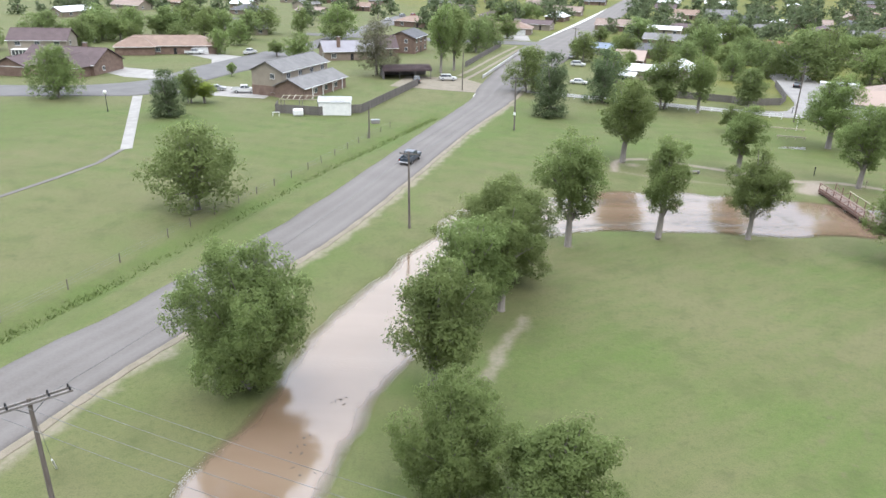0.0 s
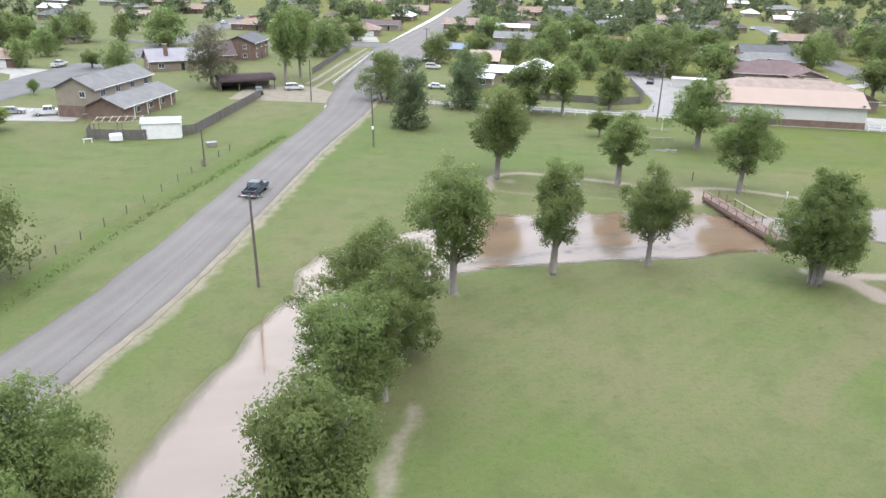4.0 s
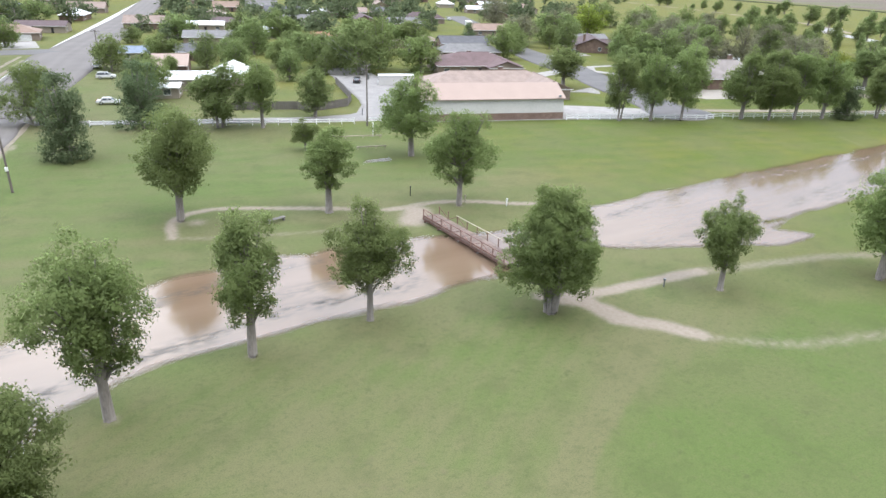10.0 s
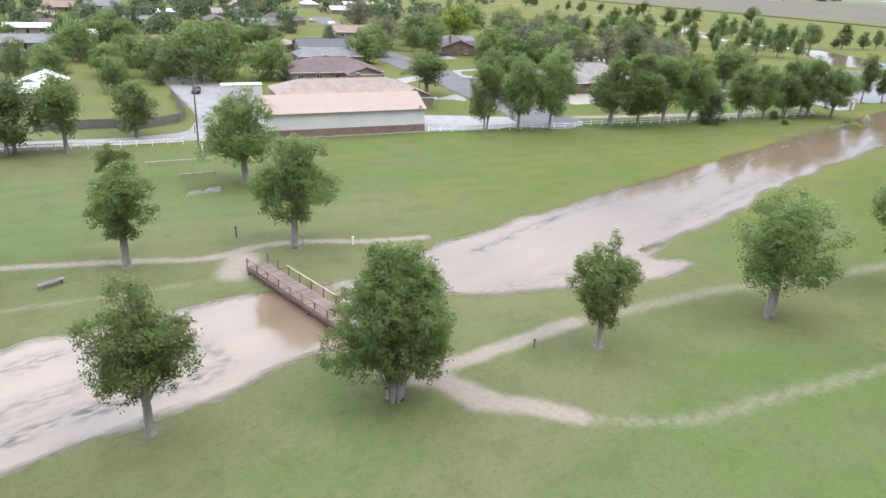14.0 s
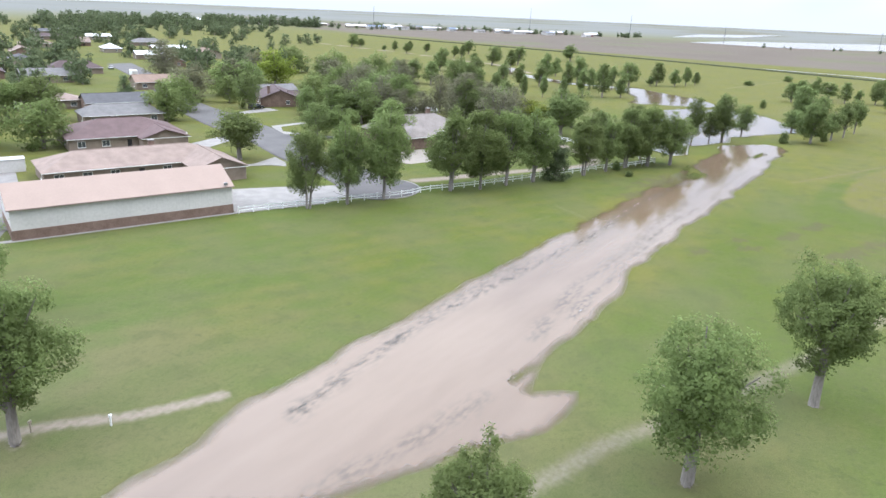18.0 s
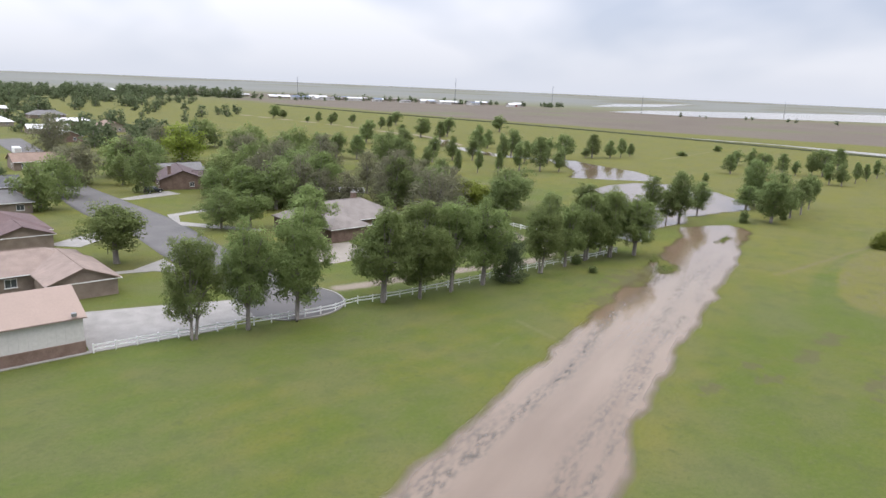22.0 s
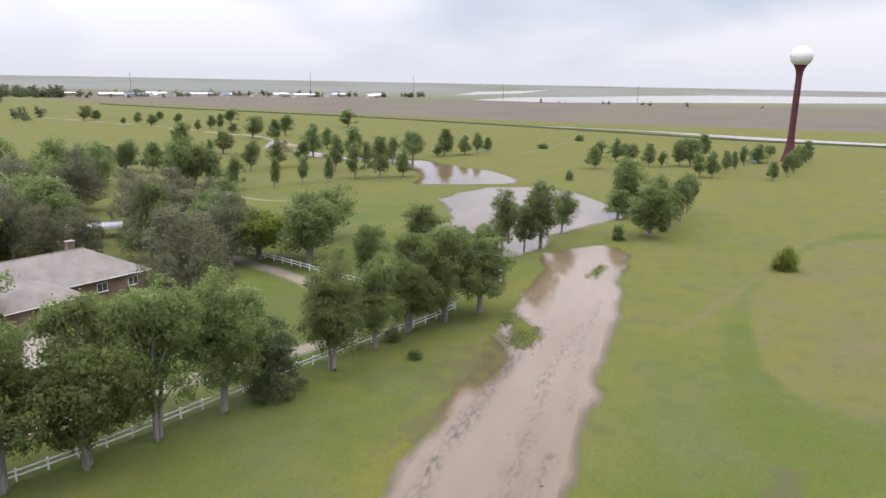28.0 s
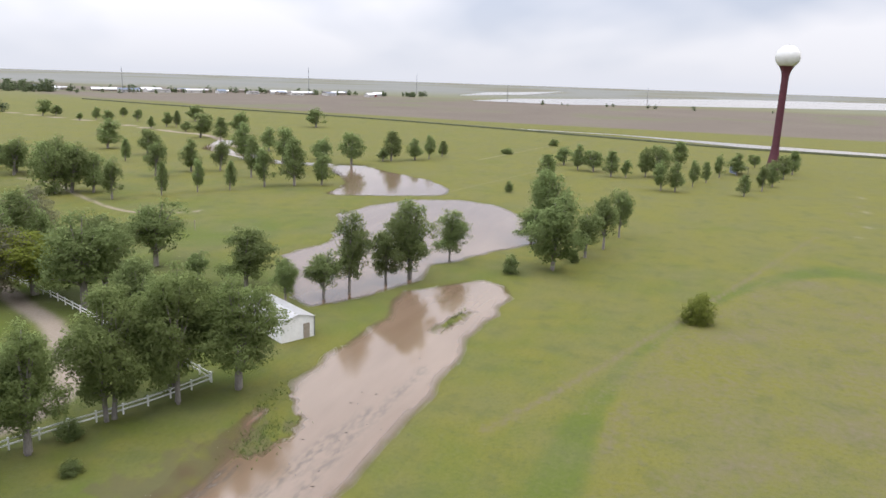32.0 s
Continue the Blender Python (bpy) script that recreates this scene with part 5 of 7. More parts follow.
for kind, x, y, h, w, lf in (("pine", 245.3, 185.8, 12.9, 10, None), ("pine", 256.2, 173.4, 10.4, 9.4, None), ("elm", 249.3, 139.7, 11.2, 10, LEAF_DARK), ("row", 180.3, 156.8, 12, 10.5, None), ("elm", 229.6, 145.0, 9.6, 12.4, LEAF_LIME), ("pine", 199.0, 138.6, 15.2, 14.4, None),
                             ("row", 219.4, 160.4, 14.6, 9, LEAF_DARK), ("row", 231, 156, 11.5, 9, LEAF_DARK), ("grove", 300.8, 209.7, 13, 10, LEAF_DARK), ("yard", 277.5, 236.0, 12.2, 12, LEAF_DARK), ("yard", 290.2, 236, 12.6, 12, LEAF_DARK), ("pine", 214.8, 186.6, 13.4, 10.6, None),
                             ("pine", 212, 197, 14, 11, None), ("row", 227.8, 205, 10.5, 9, LEAF_DARK), ("yard", 236, 232, 10, 13, None), ("yard", 307, 317, 13, 20, None), ("yard", 299, 262, 11, 15, LEAF_DARK), ("grove", 322, 253, 8, 9, LEAF_DARK)):
    tree(kind, x, y, h, w, "mature tree in the gardens behind the fence" if kind != "pine" else "grey-brown pine behind the houses", "street trees", lf)
for x, y, h, w in ((86.0, 214.1, 8.5, 8), (78.1, 232.7, 9.5, 9), (99.5, 220.5, 6.5, 6.5), (105.6, 251.6, 9, 10), (114.0, 237.1, 8, 8.5), (73.3, 245.4, 10, 9)):
    tree("yard", x, y, h, w, "garden tree behind the alley fence", "garden trees", LEAF_DARK)
# more garden trees behind the street
frng = random.Random(7)


def off_road(x, y):
    cx = np.interp(y, [174, 280, 437, 770], [12, 38, 89, 198])
    ex_ = np.interp(y, [130, 171, 227, 318, 400], [148, 162, 184, 232, 269])
    return abs(x - cx) > 15 and abs(x - ex_) > 12 and abs(x - np.interp(y, [160, 256, 430], [-75, -58, -20])) > 10


HOMES = ((-31, 243, 13), (-13, 267, 11), (-22, 254, 9), (-127, 232, 14), (-11, 206, 12), (126, 180, 20), (143, 209, 18), (161, 236, 13), (174, 258, 12), (160, 273, 12), (221, 237, 13), (231, 250, 10), (200, 162, 17), (236, 186, 8), (-36, 181, 16), (-93, 247, 20), (-104, 203, 16), (62, 240, 9), (61, 214, 9), (74, 268, 9), (31, 344, 13))


def free(x, y):
    return off_road(x, y) and all(math.hypot(x - a, y - b) > r for a, b, r in HOMES)


def garden(count, x0, x1, y0, y1, h, kinds):
    done = 0
    while done < count:
        x, y = frng.uniform(x0, x1), frng.uniform(y0, y1)
        if not free(x, y):
            continue
        k = kinds[done % len(kinds)]
        s_ = h * frng.uniform(0.7, 1.25)
        tree(k, x, y, s_, s_ * frng.uniform(0.8, 1.15), "grey-brown pine among the gardens" if k == "pine" else "leafy garden tree among the houses", "garden trees", LEAF_DARK if k == "yard" and done % 2 else None)
        done += 1


garden(16, 206, 300, 208, 300, 12.5, ("yard", "pine", "yard"))
garden(8, 205, 245, 150, 205, 11.5, ("pine", "yard"))
garden(14, 203, 258, 168, 236, 12, ("pine", "row", "yard"))
garden(12, 92, 150, 215, 300, 10, ("yard", "yard", "elm"))
garden(8, 40, 95, 190, 262, 8, ("yard", "elm"))
garden(10, -150, -70, 255, 330, 11, ("yard",))
garden(9, -135, -40, 205, 300, 9, ("yard", "far_elm"))
garden(6, 0, 60, 300, 350, 10, ("yard",))

# woods and gardens of the town, too far off to tell one from another
wv, wf_, wm = [], [], []
wood_n = 0


def scatter(count, x0, x1, y0, y1, h, keep):
    global wood_n
    done = 0
    while done < count:
        x, y = frng.uniform(x0, x1), frng.uniform(y0, y1)
        if not keep(x, y):
            continue
        s_ = h * frng.uniform(0.65, 1.25)
        wide = s_ * frng.uniform(0.8, 1.4)
        kit = TREES["far"][done % 3]
        a = frng.uniform(0, 6.28)
        for slot, me in enumerate(kit[:2]):
            co = np.empty(len(me.vertices) * 3, np.float32)
            me.vertices.foreach_get("co", co)
            co = co.reshape(-1, 3) * np.array([wide / 10, wide / 10, s_ / 10])
            co = np.c_[co[:, 0] * math.cos(a) - co[:, 1] * math.sin(a) + x, co[:, 0] * math.sin(a) + co[:, 1] * math.cos(a) + y, co[:, 2]]
            idx = np.empty(len(me.loops), np.int32)
            me.loops.foreach_get("vertex_index", idx)
            fc_ = idx.reshape(-1, 3) if slot else idx.reshape(-1, 4)[:, [0, 1, 2, 0, 2, 3]].reshape(-1, 3)
            wv.append(co), wf_.append(fc_ + wood_n), wm.append(np.full(len(fc_), slot * (1 + done % 2), np.int32))
            wood_n += len(co)
        done += 1


scatter(75, -240, 70, 345, 560, 10, off_road)
scatter(140, 70, 330, 310, 560, 9.5, off_road)
scatter(150, -300, 420, 560, 900, 10, off_road)
scatter(150, 300, 720, 600, 950, 9, lambda x, y: y > 540 + 0.35 * (x - 300))
belt = lambda x, y: abs(y - np.interp(x, [450, 600, 720, 900], [760, 950, 920, 880])) < 70
scatter(210, 460, 900, 650, 1010, 12.5, belt)
scatter(40, 860, 1260, 500, 960, 8, lambda x, y: 10 < (x - 800) * 0.75 + (y - 1000) * 0.66 < 75)
scatter(12, 1265, 1325, 470, 505, 8, lambda x, y: True)
scatter(34, 290, 560, 380, 620, 8, lambda x, y: y > 0.6 * x + 170)
scatter(9, 1000, 1220, -80, 330, 5, lambda x, y: abs(x - 1180 + 0.1 * y) < 30)
scatter(16, 860, 1150, 720, 790, 6, lambda x, y: True)
wood = raw("far_woods", np.concatenate(wv), np.concatenate(wf_))
for m_w in (BARK, LEAF_FAR, LEAF_FAR):
    wood.materials.append(m_w)
wood.polygons.foreach_set("material_index", np.concatenate(wm))
tagged(link("far_woods", wood, None), "dark green trees crowding the distant town", "trees", kind="stuff")


# ---- houses ----
def house(x, y, rz, w, d, eave, ridge, roof, wall, label, hip=0.0, chimney=None, windows=3, door=True, garage=0, storeys=1, wing=None, over=0.5, wing_wall=None, rise=2.7, name="house", category="house", group=""):
    """A house: walls, a gabled or hipped roof with thickness, openings. The ridge runs along w; -y is the front."""
    h = thing(name, x, y, 0, rz, label, category, group)

    def block(ox, oy, bw, bd, ev, rg, hp, along=True, wall=wall):
        bm = bmesh.new()
        a, b = bw / 2, bd / 2
        c = [bm.verts.new(p) for p in ((ox - a, oy - b, 0), (ox + a, oy - b, 0), (ox + a, oy + b, 0), (ox - a, oy + b, 0))]
        e = [bm.verts.new((v.co.x, v.co.y, ev)) for v in c]
        for i in range(4):
            bm.faces.new((c[i], c[(i + 1) % 4], e[(i + 1) % 4], e[i]))
        if hp < 0.1:
            if along:
                l, r = bm.verts.new((ox - a, oy, rg - 0.1)), bm.verts.new((ox + a, oy, rg - 0.1))
                bm.faces.new((e[3], e[0], l)), bm.faces.new((e[1], e[2], r))
            else:
                l, r = bm.verts.new((ox, oy - b, rg - 0.1)), bm.verts.new((ox, oy + b, rg - 0.1))
                bm.faces.new((e[0], e[1], l)), bm.faces.new((e[2], e[3], r))
        bmesh.ops.recalc_face_normals(bm, faces=bm.faces[:])
        part("wall", bm, wall, h)
        bm = bmesh.new()
        a, b = a + over, b + over
        half = b if along else a
        ze = ev - (rg - ev) * over / max(half - over, 0.1) * 0.9
        i = hp * half
        if along:
            top = [(ox - a + i, oy, rg), (ox + a - i, oy, rg)]
        else:
            top = [(ox, oy - b + i, rg), (ox, oy + b - i, rg)]
        corner = [(ox - a, oy - b, ze), (ox + a, oy - b, ze), (ox + a, oy + b, ze), (ox - a, oy + b, ze)]
        for lift in (0.0, 0.16):
            k = [bm.verts.new((p[0], p[1], p[2] + lift)) for p in corner]
            t = [bm.verts.new((p[0], p[1], p[2] + lift)) for p in top]
            if along:
                fs = [(k[0], k[1], t[1], t[0]), (k[2], k[3], t[0], t[1])] + ([(k[1], k[2], t[1]), (k[3], k[0], t[0])] if hp >= 0.1 else [])
            else:
                fs = [(k[1], k[2], t[1], t[0]), (k[3], k[0], t[0], t[1])] + ([(k[0], k[1], t[0]), (k[2], k[3], t[1])] if hp >= 0.1 else [])
            for q in fs:
                bm.faces.new(q if lift else q[::-1])
            if lift == 0.0:
                low, lowt = k, t
            else:
                ring = [(low[0], low[1], k[1], k[0]), (low[2], low[3], k[3], k[2])]
                if hp >= 0.1:
                    ring += [(low[1], low[2], k[2], k[1]), (low[3], low[0], k[0], k[3])]
                elif along:
                    ring += [(low[1], lowt[1], t[1], k[1]), (lowt[1], low[2], k[2], t[1]), (low[3], lowt[0], t[0], k[3]), (lowt[0], low[0], k[0], t[0])]
                else:
                    ring = [(low[1], low[2], k[2], k[1]), (low[3], low[0], k[0], k[3]), (low[0], lowt[0], t[0], k[0]), (lowt[0], low[1], k[1], t[0]), (low[2], lowt[1], t[1], k[2]), (lowt[1], low[3], k[3], t[1])]
                for q in ring:
                    bm.faces.new(q)
        bmesh.ops.recalc_face_normals(bm, faces=bm.faces[:])
        rf = part("roof", bm, roof, h)
        part("ridge_cap", rod((top[0][0], top[0][1], rg + 0.16), (top[1][0], top[1][1], rg + 0.16), 0.10, n=6), roof, rf)
        part("gutter", bx(ox, oy - b - 0.03, ze + 0.08, 2 * a, 0.09, 0.12), WHITE, rf)

    block(0, 0, w, d, eave, ridge, hip)
    for wg in ((wing,) if wing and not isinstance(wing[0], tuple) else wing or ()):
        block(*wg, wall=wing_wall or wall)

    def window(ox, oy, oz, sw, sh, ang):
        m = pose(ox, oy, oz, 0, 0, ang)
        win = part("window", box(bmesh.new(), 0, 0, 0, sw + 0.16, 0.06, sh + 0.16, bevel=0.01), WHITE, h)
        win.matrix_local = m
        part("pane", bx(0, -0.03, 0, sw, 0.03, sh), GLASS, win)
        part("glazing_bar", bx(0, -0.05, 0, 0.05, 0.02, sh), WHITE, win)
        part("sill", bx(0, -0.07, -sh / 2 - 0.10, sw + 0.3, 0.14, 0.06), WHITE, win)

    for s in range(storeys):
        z = 1.5 + s * rise
        slots = [(-w / 2 + w * (i + 0.5) / windows) for i in range(windows)]
        for i, ox in enumerate(slots):
            if s == 0 and door and i == windows // 2:
                continue
            if s == 0 and garage and i >= windows - garage:
                continue
            window(ox, -d / 2 - 0.02, z, 1.5, 1.2, 0)
            window(ox, d / 2 + 0.02, z, 1.4, 1.1, 180)
        window(-w / 2 - 0.02, -d * 0.18, z, 1.1, 1.1, -90)
        window(w / 2 + 0.02, -d * 0.18, z, 1.1, 1.1, 90)
    if door:
        dr = part("door", bx(-w / 2 + w * (windows // 2 + 0.5) / windows, -d / 2 - 0.03, 1.03, 0.95, 0.06, 2.06, bevel=0.01), DARK_TRIM, h)
        part("door_handle", bx(-w / 2 + w * (windows // 2 + 0.5) / windows + 0.36, -d / 2 - 0.09, 1.0, 0.05, 0.06, 0.14), CHROME, dr)
    if garage:
        gx = w / 2 - w * garage / windows / 2
        gd = part("garage_door", bx(gx, -d / 2 - 0.03, 1.08, 2.5 * garage, 0.06, 2.16, bevel=0.01), WHITE, h)
        for k in range(3):
            part("door_rail", bx(gx, -d / 2 - 0.07, 0.55 + 0.54 * k, 2.5 * garage, 0.02, 0.05), STEEL, gd)
    if chimney:
        cx, cy, cz = chimney
        ch = part("chimney", bx(cx, cy, cz - 1.6, 1.1, 0.9, 3.2, bevel=0.03), BRICK, h)
        part("cap", bx(cx, cy, cz + 0.05, 1.3, 1.1, 0.14, bevel=0.02), CONCRETE, ch)
    return h


DIR = -21.1   # the course's northern boundary runs this way
# the long building at the edge of the grass: brick foot, white sheet wall, low gabled roof
lb = thing("long_building", 104.9 + 0.36 * 5.6, 148.9 + 0.932 * 5.6, 0, DIR, "long building with brick base, white metal wall and pinkish roof", "building")
LBW, LBD = 31.2, 11.2
bm = bmesh.new()
for sx, sy, px, py in ((LBW, 0.24, 0, -LBD / 2), (LBW, 0.24, 0, LBD / 2), (0.24, LBD, -LBW / 2, 0), (0.24, LBD, LBW / 2, 0)):
    box(bm, px, py, 0.75, sx, sy, 1.5)
part("brick_base", bm, BRICK, lb, "brown brick base course")
bm = bmesh.new()
a, b, ev, rg = LBW / 2 - 0.03, LBD / 2 - 0.03, 4.5, 6.9
c = [bm.verts.new(p) for p in ((-a, -b, 1.5), (a, -b, 1.5), (a, b, 1.5), (-a, b, 1.5))]
e = [bm.verts.new((v.co.x, v.co.y, ev)) for v in c]
for i in range(4):
    bm.faces.new((c[i], c[(i + 1) % 4], e[(i + 1) % 4], e[i]))
l, r = bm.verts.new((-a, 0, rg)), bm.verts.new((a, 0, rg))
bm.faces.new((e[3], e[0], l)), bm.faces.new((e[1], e[2], r))
bmesh.ops.recalc_face_normals(bm, faces=bm.faces[:])
wall_lb = part("wall", bm, SIDING_WHITE, lb)
for i in range(33):
    part("seam", bx(-a + 2 * a * i / 32, -b - 0.015, 3.0, 0.05, 0.03, 3.0), SIDING_WHITE, wall_lb)
for s in (-1, 1):
    bm = bmesh.new()
    v = [bm.verts.new(p) for p in ((-a - 0.4, s * (b + 0.35), ev - 0.06), (a + 0.4, s * (b + 0.35), ev - 0.06), (a + 0.4, 0, rg + 0.06), (-a - 0.4, 0, rg + 0.06))]
    f = bm.faces.new(v)
    bmesh.ops.recalc_face_normals(bm, faces=[f])
    ex_ = bmesh.ops.extrude_face_region(bm, geom=[f])
    bmesh.ops.translate(bm, vec=(0, 0, 0.12), verts=[q for q in ex_["geom"] if isinstance(q, bmesh.types.BMVert)])
    bmesh.ops.recalc_face_normals(bm, faces=bm.faces[:])
    rf = part("roof", bm, R_PINK, lb)
part("gutter", bx(0, -b - 0.40, ev - 0.02, 2 * a + 0.8, 0.12, 0.14), R_TAN, lb)
part("wall_vent", rod((a - 1.0, -b - 0.35, ev + 0.35), (a - 1.0, -b - 0.35, ev + 0.75), 0.3, n=10), STEEL, lb)

house(126.5, 179.6, DIR, 33, 12, 2.7, 5.0, R_TAN, BRICK_TAN, "long low tan brick house with pinkish tan hipped roof", hip=1.0, windows=7, wing=(12.5, -7.5, 9.5, 14, 2.7, 4.6, 0, False), chimney=(4, 2, 5.8))
house(143.5, 209.5, DIR, 25, 17, 2.8, 5.6, R_MAROON, BRICK_TAN, "brick house with a dark maroon shingle roof", hip=0.9, windows=5, chimney=(-1, 1, 6.0), wing=(7, -8, 10, 9, 2.7, 4.4, 0, False))
house(161, 236, DIR, 20, 11, 2.7, 4.8, R_GREY, BRICK_TAN, "low house with a flat-pitched grey roof", windows=4, hip=0.6)
house(174, 258, DIR, 18, 11, 2.7, 4.8, R_SLATE, BRICK, "brick house with grey shingle roof", windows=4)
house(160, 273, DIR, 20, 10, 2.7, 4.4, R_TAN, BRICK_TAN, "low brick house with tan hipped roof", windows=4, hip=1)
house(221, 237, 69 + DIR + 5, 19, 13, 2.8, 5.4, R_DARK, BRICK, "brick house with dark brown roof and stone chimney", chimney=(-6.6, 3.5, 6.6), windows=4, garage=0, wing=(-4, -7.5, 8, 8, 2.7, 4.6, 0, False))
house(231, 250, DIR, 16, 10, 2.7, 4.6, R_GREY, SIDING_TAN, "grey-roofed house behind garden trees", windows=3)
house(199.0, 163.2, DIR + 2, 25, 14, 2.9, 6.2, R_TILE, BRICK, "wide brick house with weathered grey-tan tile roof", hip=0.9, chimney=(4.5, 0.5, 7.6), windows=5, wing=(-6, -8, 10, 10, 2.9, 5.0, 1.0, False))
sh = thing("garden_canopy", 233.5, 186.3, 0, -50, "white arched metal canopy in a back garden", "canopy")
bm = bmesh.new()
arc = [[bm.verts.new((xx, 2.4 * math.cos(math.pi * k / 9), 2.0 + 1.1 * math.sin(math.pi * k / 9))) for xx in (-6, 6)] for k in range(10)]
for p_, q_ in zip(arc, arc[1:]):
    bm.faces.new((p_[0], p_[1], q_[1], q_[0]))
bmesh.ops.solidify(bm, geom=bm.faces[:], thickness=0.06)
part("canopy_sheet", bm, WHITE_ROOF, sh)
for xx in (-5.6, 0, 5.6):
    for yy in (-2.35, 2.35):
        part("post", rod((xx, yy, 0), (xx, yy, 2.05), 0.06, n=6), STEEL, sh)

ws = thing("storage_shed", 231.3, 105.6, 0, 60, "white metal garden shed with a small door beside the pond", "shed")
bm = bmesh.new()
W_, D_, E_, G_ = 12.0, 4.8, 2.7, 3.4
c = [bm.verts.new(p) for p in ((-W_ / 2, -D_ / 2, 0), (W_ / 2, -D_ / 2, 0), (W_ / 2, D_ / 2, 0), (-W_ / 2, D_ / 2, 0))]
e = [bm.verts.new((v.co.x, v.co.y, E_)) for v in c]
for i in range(4):
    bm.faces.new((c[i], c[(i + 1) % 4], e[(i + 1) % 4], e[i]))
l, r = bm.verts.new((-W_ / 2, 0, G_)), bm.verts.new((W_ / 2, 0, G_))
bm.faces.new((e[3], e[0], l)), bm.faces.new((e[1], e[2], r))
bmesh.ops.recalc_face_normals(bm, faces=bm.faces[:])
part("wall", bm, WHITE, ws)
for s in (-1, 1):
    bm = bmesh.new()
    f = bm.faces.new([bm.verts.new(p) for p in ((-W_ / 2 - 0.2, s * (D_ / 2 + 0.15), E_ + 0.0), (W_ / 2 + 0.2, s * (D_ / 2 + 0.15), E_ + 0.0), (W_ / 2 + 0.2, 0, G_ + 0.06), (-W_ / 2 - 0.2, 0, G_ + 0.06))])
    bmesh.ops.solidify(bm, geom=[f], thickness=0.08)
    part("roof", bm, WHITE_ROOF, ws)
dr = part("door", bx(-W_ / 2 - 0.03, -1.2, 1.0, 0.06, 0.9, 2.0, bevel=0.01), SIDING_TAN, ws)
part("door_handle", bx(-W_ / 2 - 0.09, -0.9, 1.0, 0.06, 0.05, 0.14), CHROME, dr)
part("corner_trim", bx(-W_ / 2 - 0.02, -D_ / 2 + 0.05, 1.35, 0.08, 0.12, 2.7), STEEL, ws)

# west of the road
th = house(-38.2, 182.3, 70, 22, 8.5, 5.9, 8.0, R_GREY, SIDING_TAN, "two-storey tan and brick house with grey shingle roof", windows=4, wing=((-1.5, -6.6, 21, 8, 2.7, 4.5, 0, True), (5, 5.5, 10, 5, 2.7, 4.2, 0, True)), storeys=2, wing_wall=BRICK, rise=3.25)
part("brick_base", bx(-11.06, 0, 1.2, 0.1, 8.6, 2.4), BRICK, th, "brown brick lower wall")
for k in range(4):
    part("porch_post", bx(-9 + 5 * k, -11.2, 1.3, 0.14, 0.14, 2.6), WHITE, th)
for k in (-6.5, -1.5, 3.5):
    wn_ = part("window", bx(k, -10.62, 1.5, 1.6, 0.06, 1.3, bevel=0.01), WHITE, th)
    part("pane", bx(k, -10.66, 1.5, 1.4, 0.04, 1.1), GLASS, wn_)
house(-31.5, 243, 20, 18, 10, 2.9, 5.6, R_MAUVE, BRICK_TAN, "tan house with a mauve-grey metal roof and brick chimney", chimney=(-4, -3, 7.2), windows=3)
house(-13.0, 267, 75, 15, 10, 5.4, 7.4, R_SLATE, BRICK, "two-storey red-brown brick house", windows=3, storeys=2)
house(-22, 254, 20, 10, 9, 2.9, 6.4, R_DARK, BRICK, "steep gabled brick house with a white roof edge", windows=2)
barn = thing("metal_barn", -10.6, 206, 0, 12, "low barn with a curved maroon metal roof", "barn")
bm = bmesh.new()
arc = [[bm.verts.new((xx, 4.4 * math.cos(math.pi * k / 8), 2.3 + 1.2 * math.sin(math.pi * k / 8))) for xx in (-7, 7)] for k in range(9)]
for p_, q_ in zip(arc, arc[1:]):
    bm.faces.new((p_[0], p_[1], q_[1], q_[0]))
bmesh.ops.solidify(bm, geom=bm.faces[:], thickness=0.08)
part("roof", bm, R_DARK, barn)
part("wall", bx(0, 4.2, 1.2, 13.6, 0.15, 2.4), WOODGREY, barn)
part("wall", bx(-6.7, 0, 1.2, 0.15, 8.4, 2.4), WOODGREY, barn)
for xx in (-6.6, -2.2, 2.2, 6.6):
    part("post", bx(xx, -4.2, 1.2, 0.16, 0.16, 2.4), WOODGREY, barn)
house(-104, 203, -8, 22, 14, 2.9, 6.4, R_DARK, BRICK, "dark-roofed brick house behind a lawn", windows=4, wing=((-9, -9, 9, 9, 2.7, 4.8, 0, False), (6.5, -8.5, 7, 7, 2.9, 5.6, 0, False)), chimney=(3, 2.5, 7.4))
ch_ = house(-127, 232, 10, 17, 11, 5.2, 8.2, R_DARK, SIDING_TAN, "tall house with dark roof and white conservatory", windows=3, storeys=2)
cons = part("conservatory", bx(-3, -7.0, 1.35, 7.5, 3.0, 2.5, bevel=0.03), GLASS, ch_, "glazed white-framed conservatory")
for k in range(8):
    part("frame", bx(-6.7 + 7.4 * k / 7, -8.55, 1.35, 0.14, 0.1, 2.7), WHITE, cons)
for zz in (0.2, 1.0, 2.6):
    part("frame_rail", bx(-3, -8.56, zz, 7.6, 0.1, 0.14), WHITE, cons)
part("roof", bx(-3, -7.0, 2.72, 7.9, 3.4, 0.14, bevel=0.02), WHITE, cons)
house(-93, 247, 14, 32, 12, 2.8, 5.4, R_BROWN, BRICK, "long brick house with light brown shingle roof", windows=6, garage=2, hip=0.9, wing=(-9.5, -4.5, 12, 8, 2.8, 5.0, 0.9, True))
house(-84, 312, 14, 18, 12, 2.8, 6.2, R_GREY, SIDING_TAN, "grey-roofed house behind trees", windows=3)
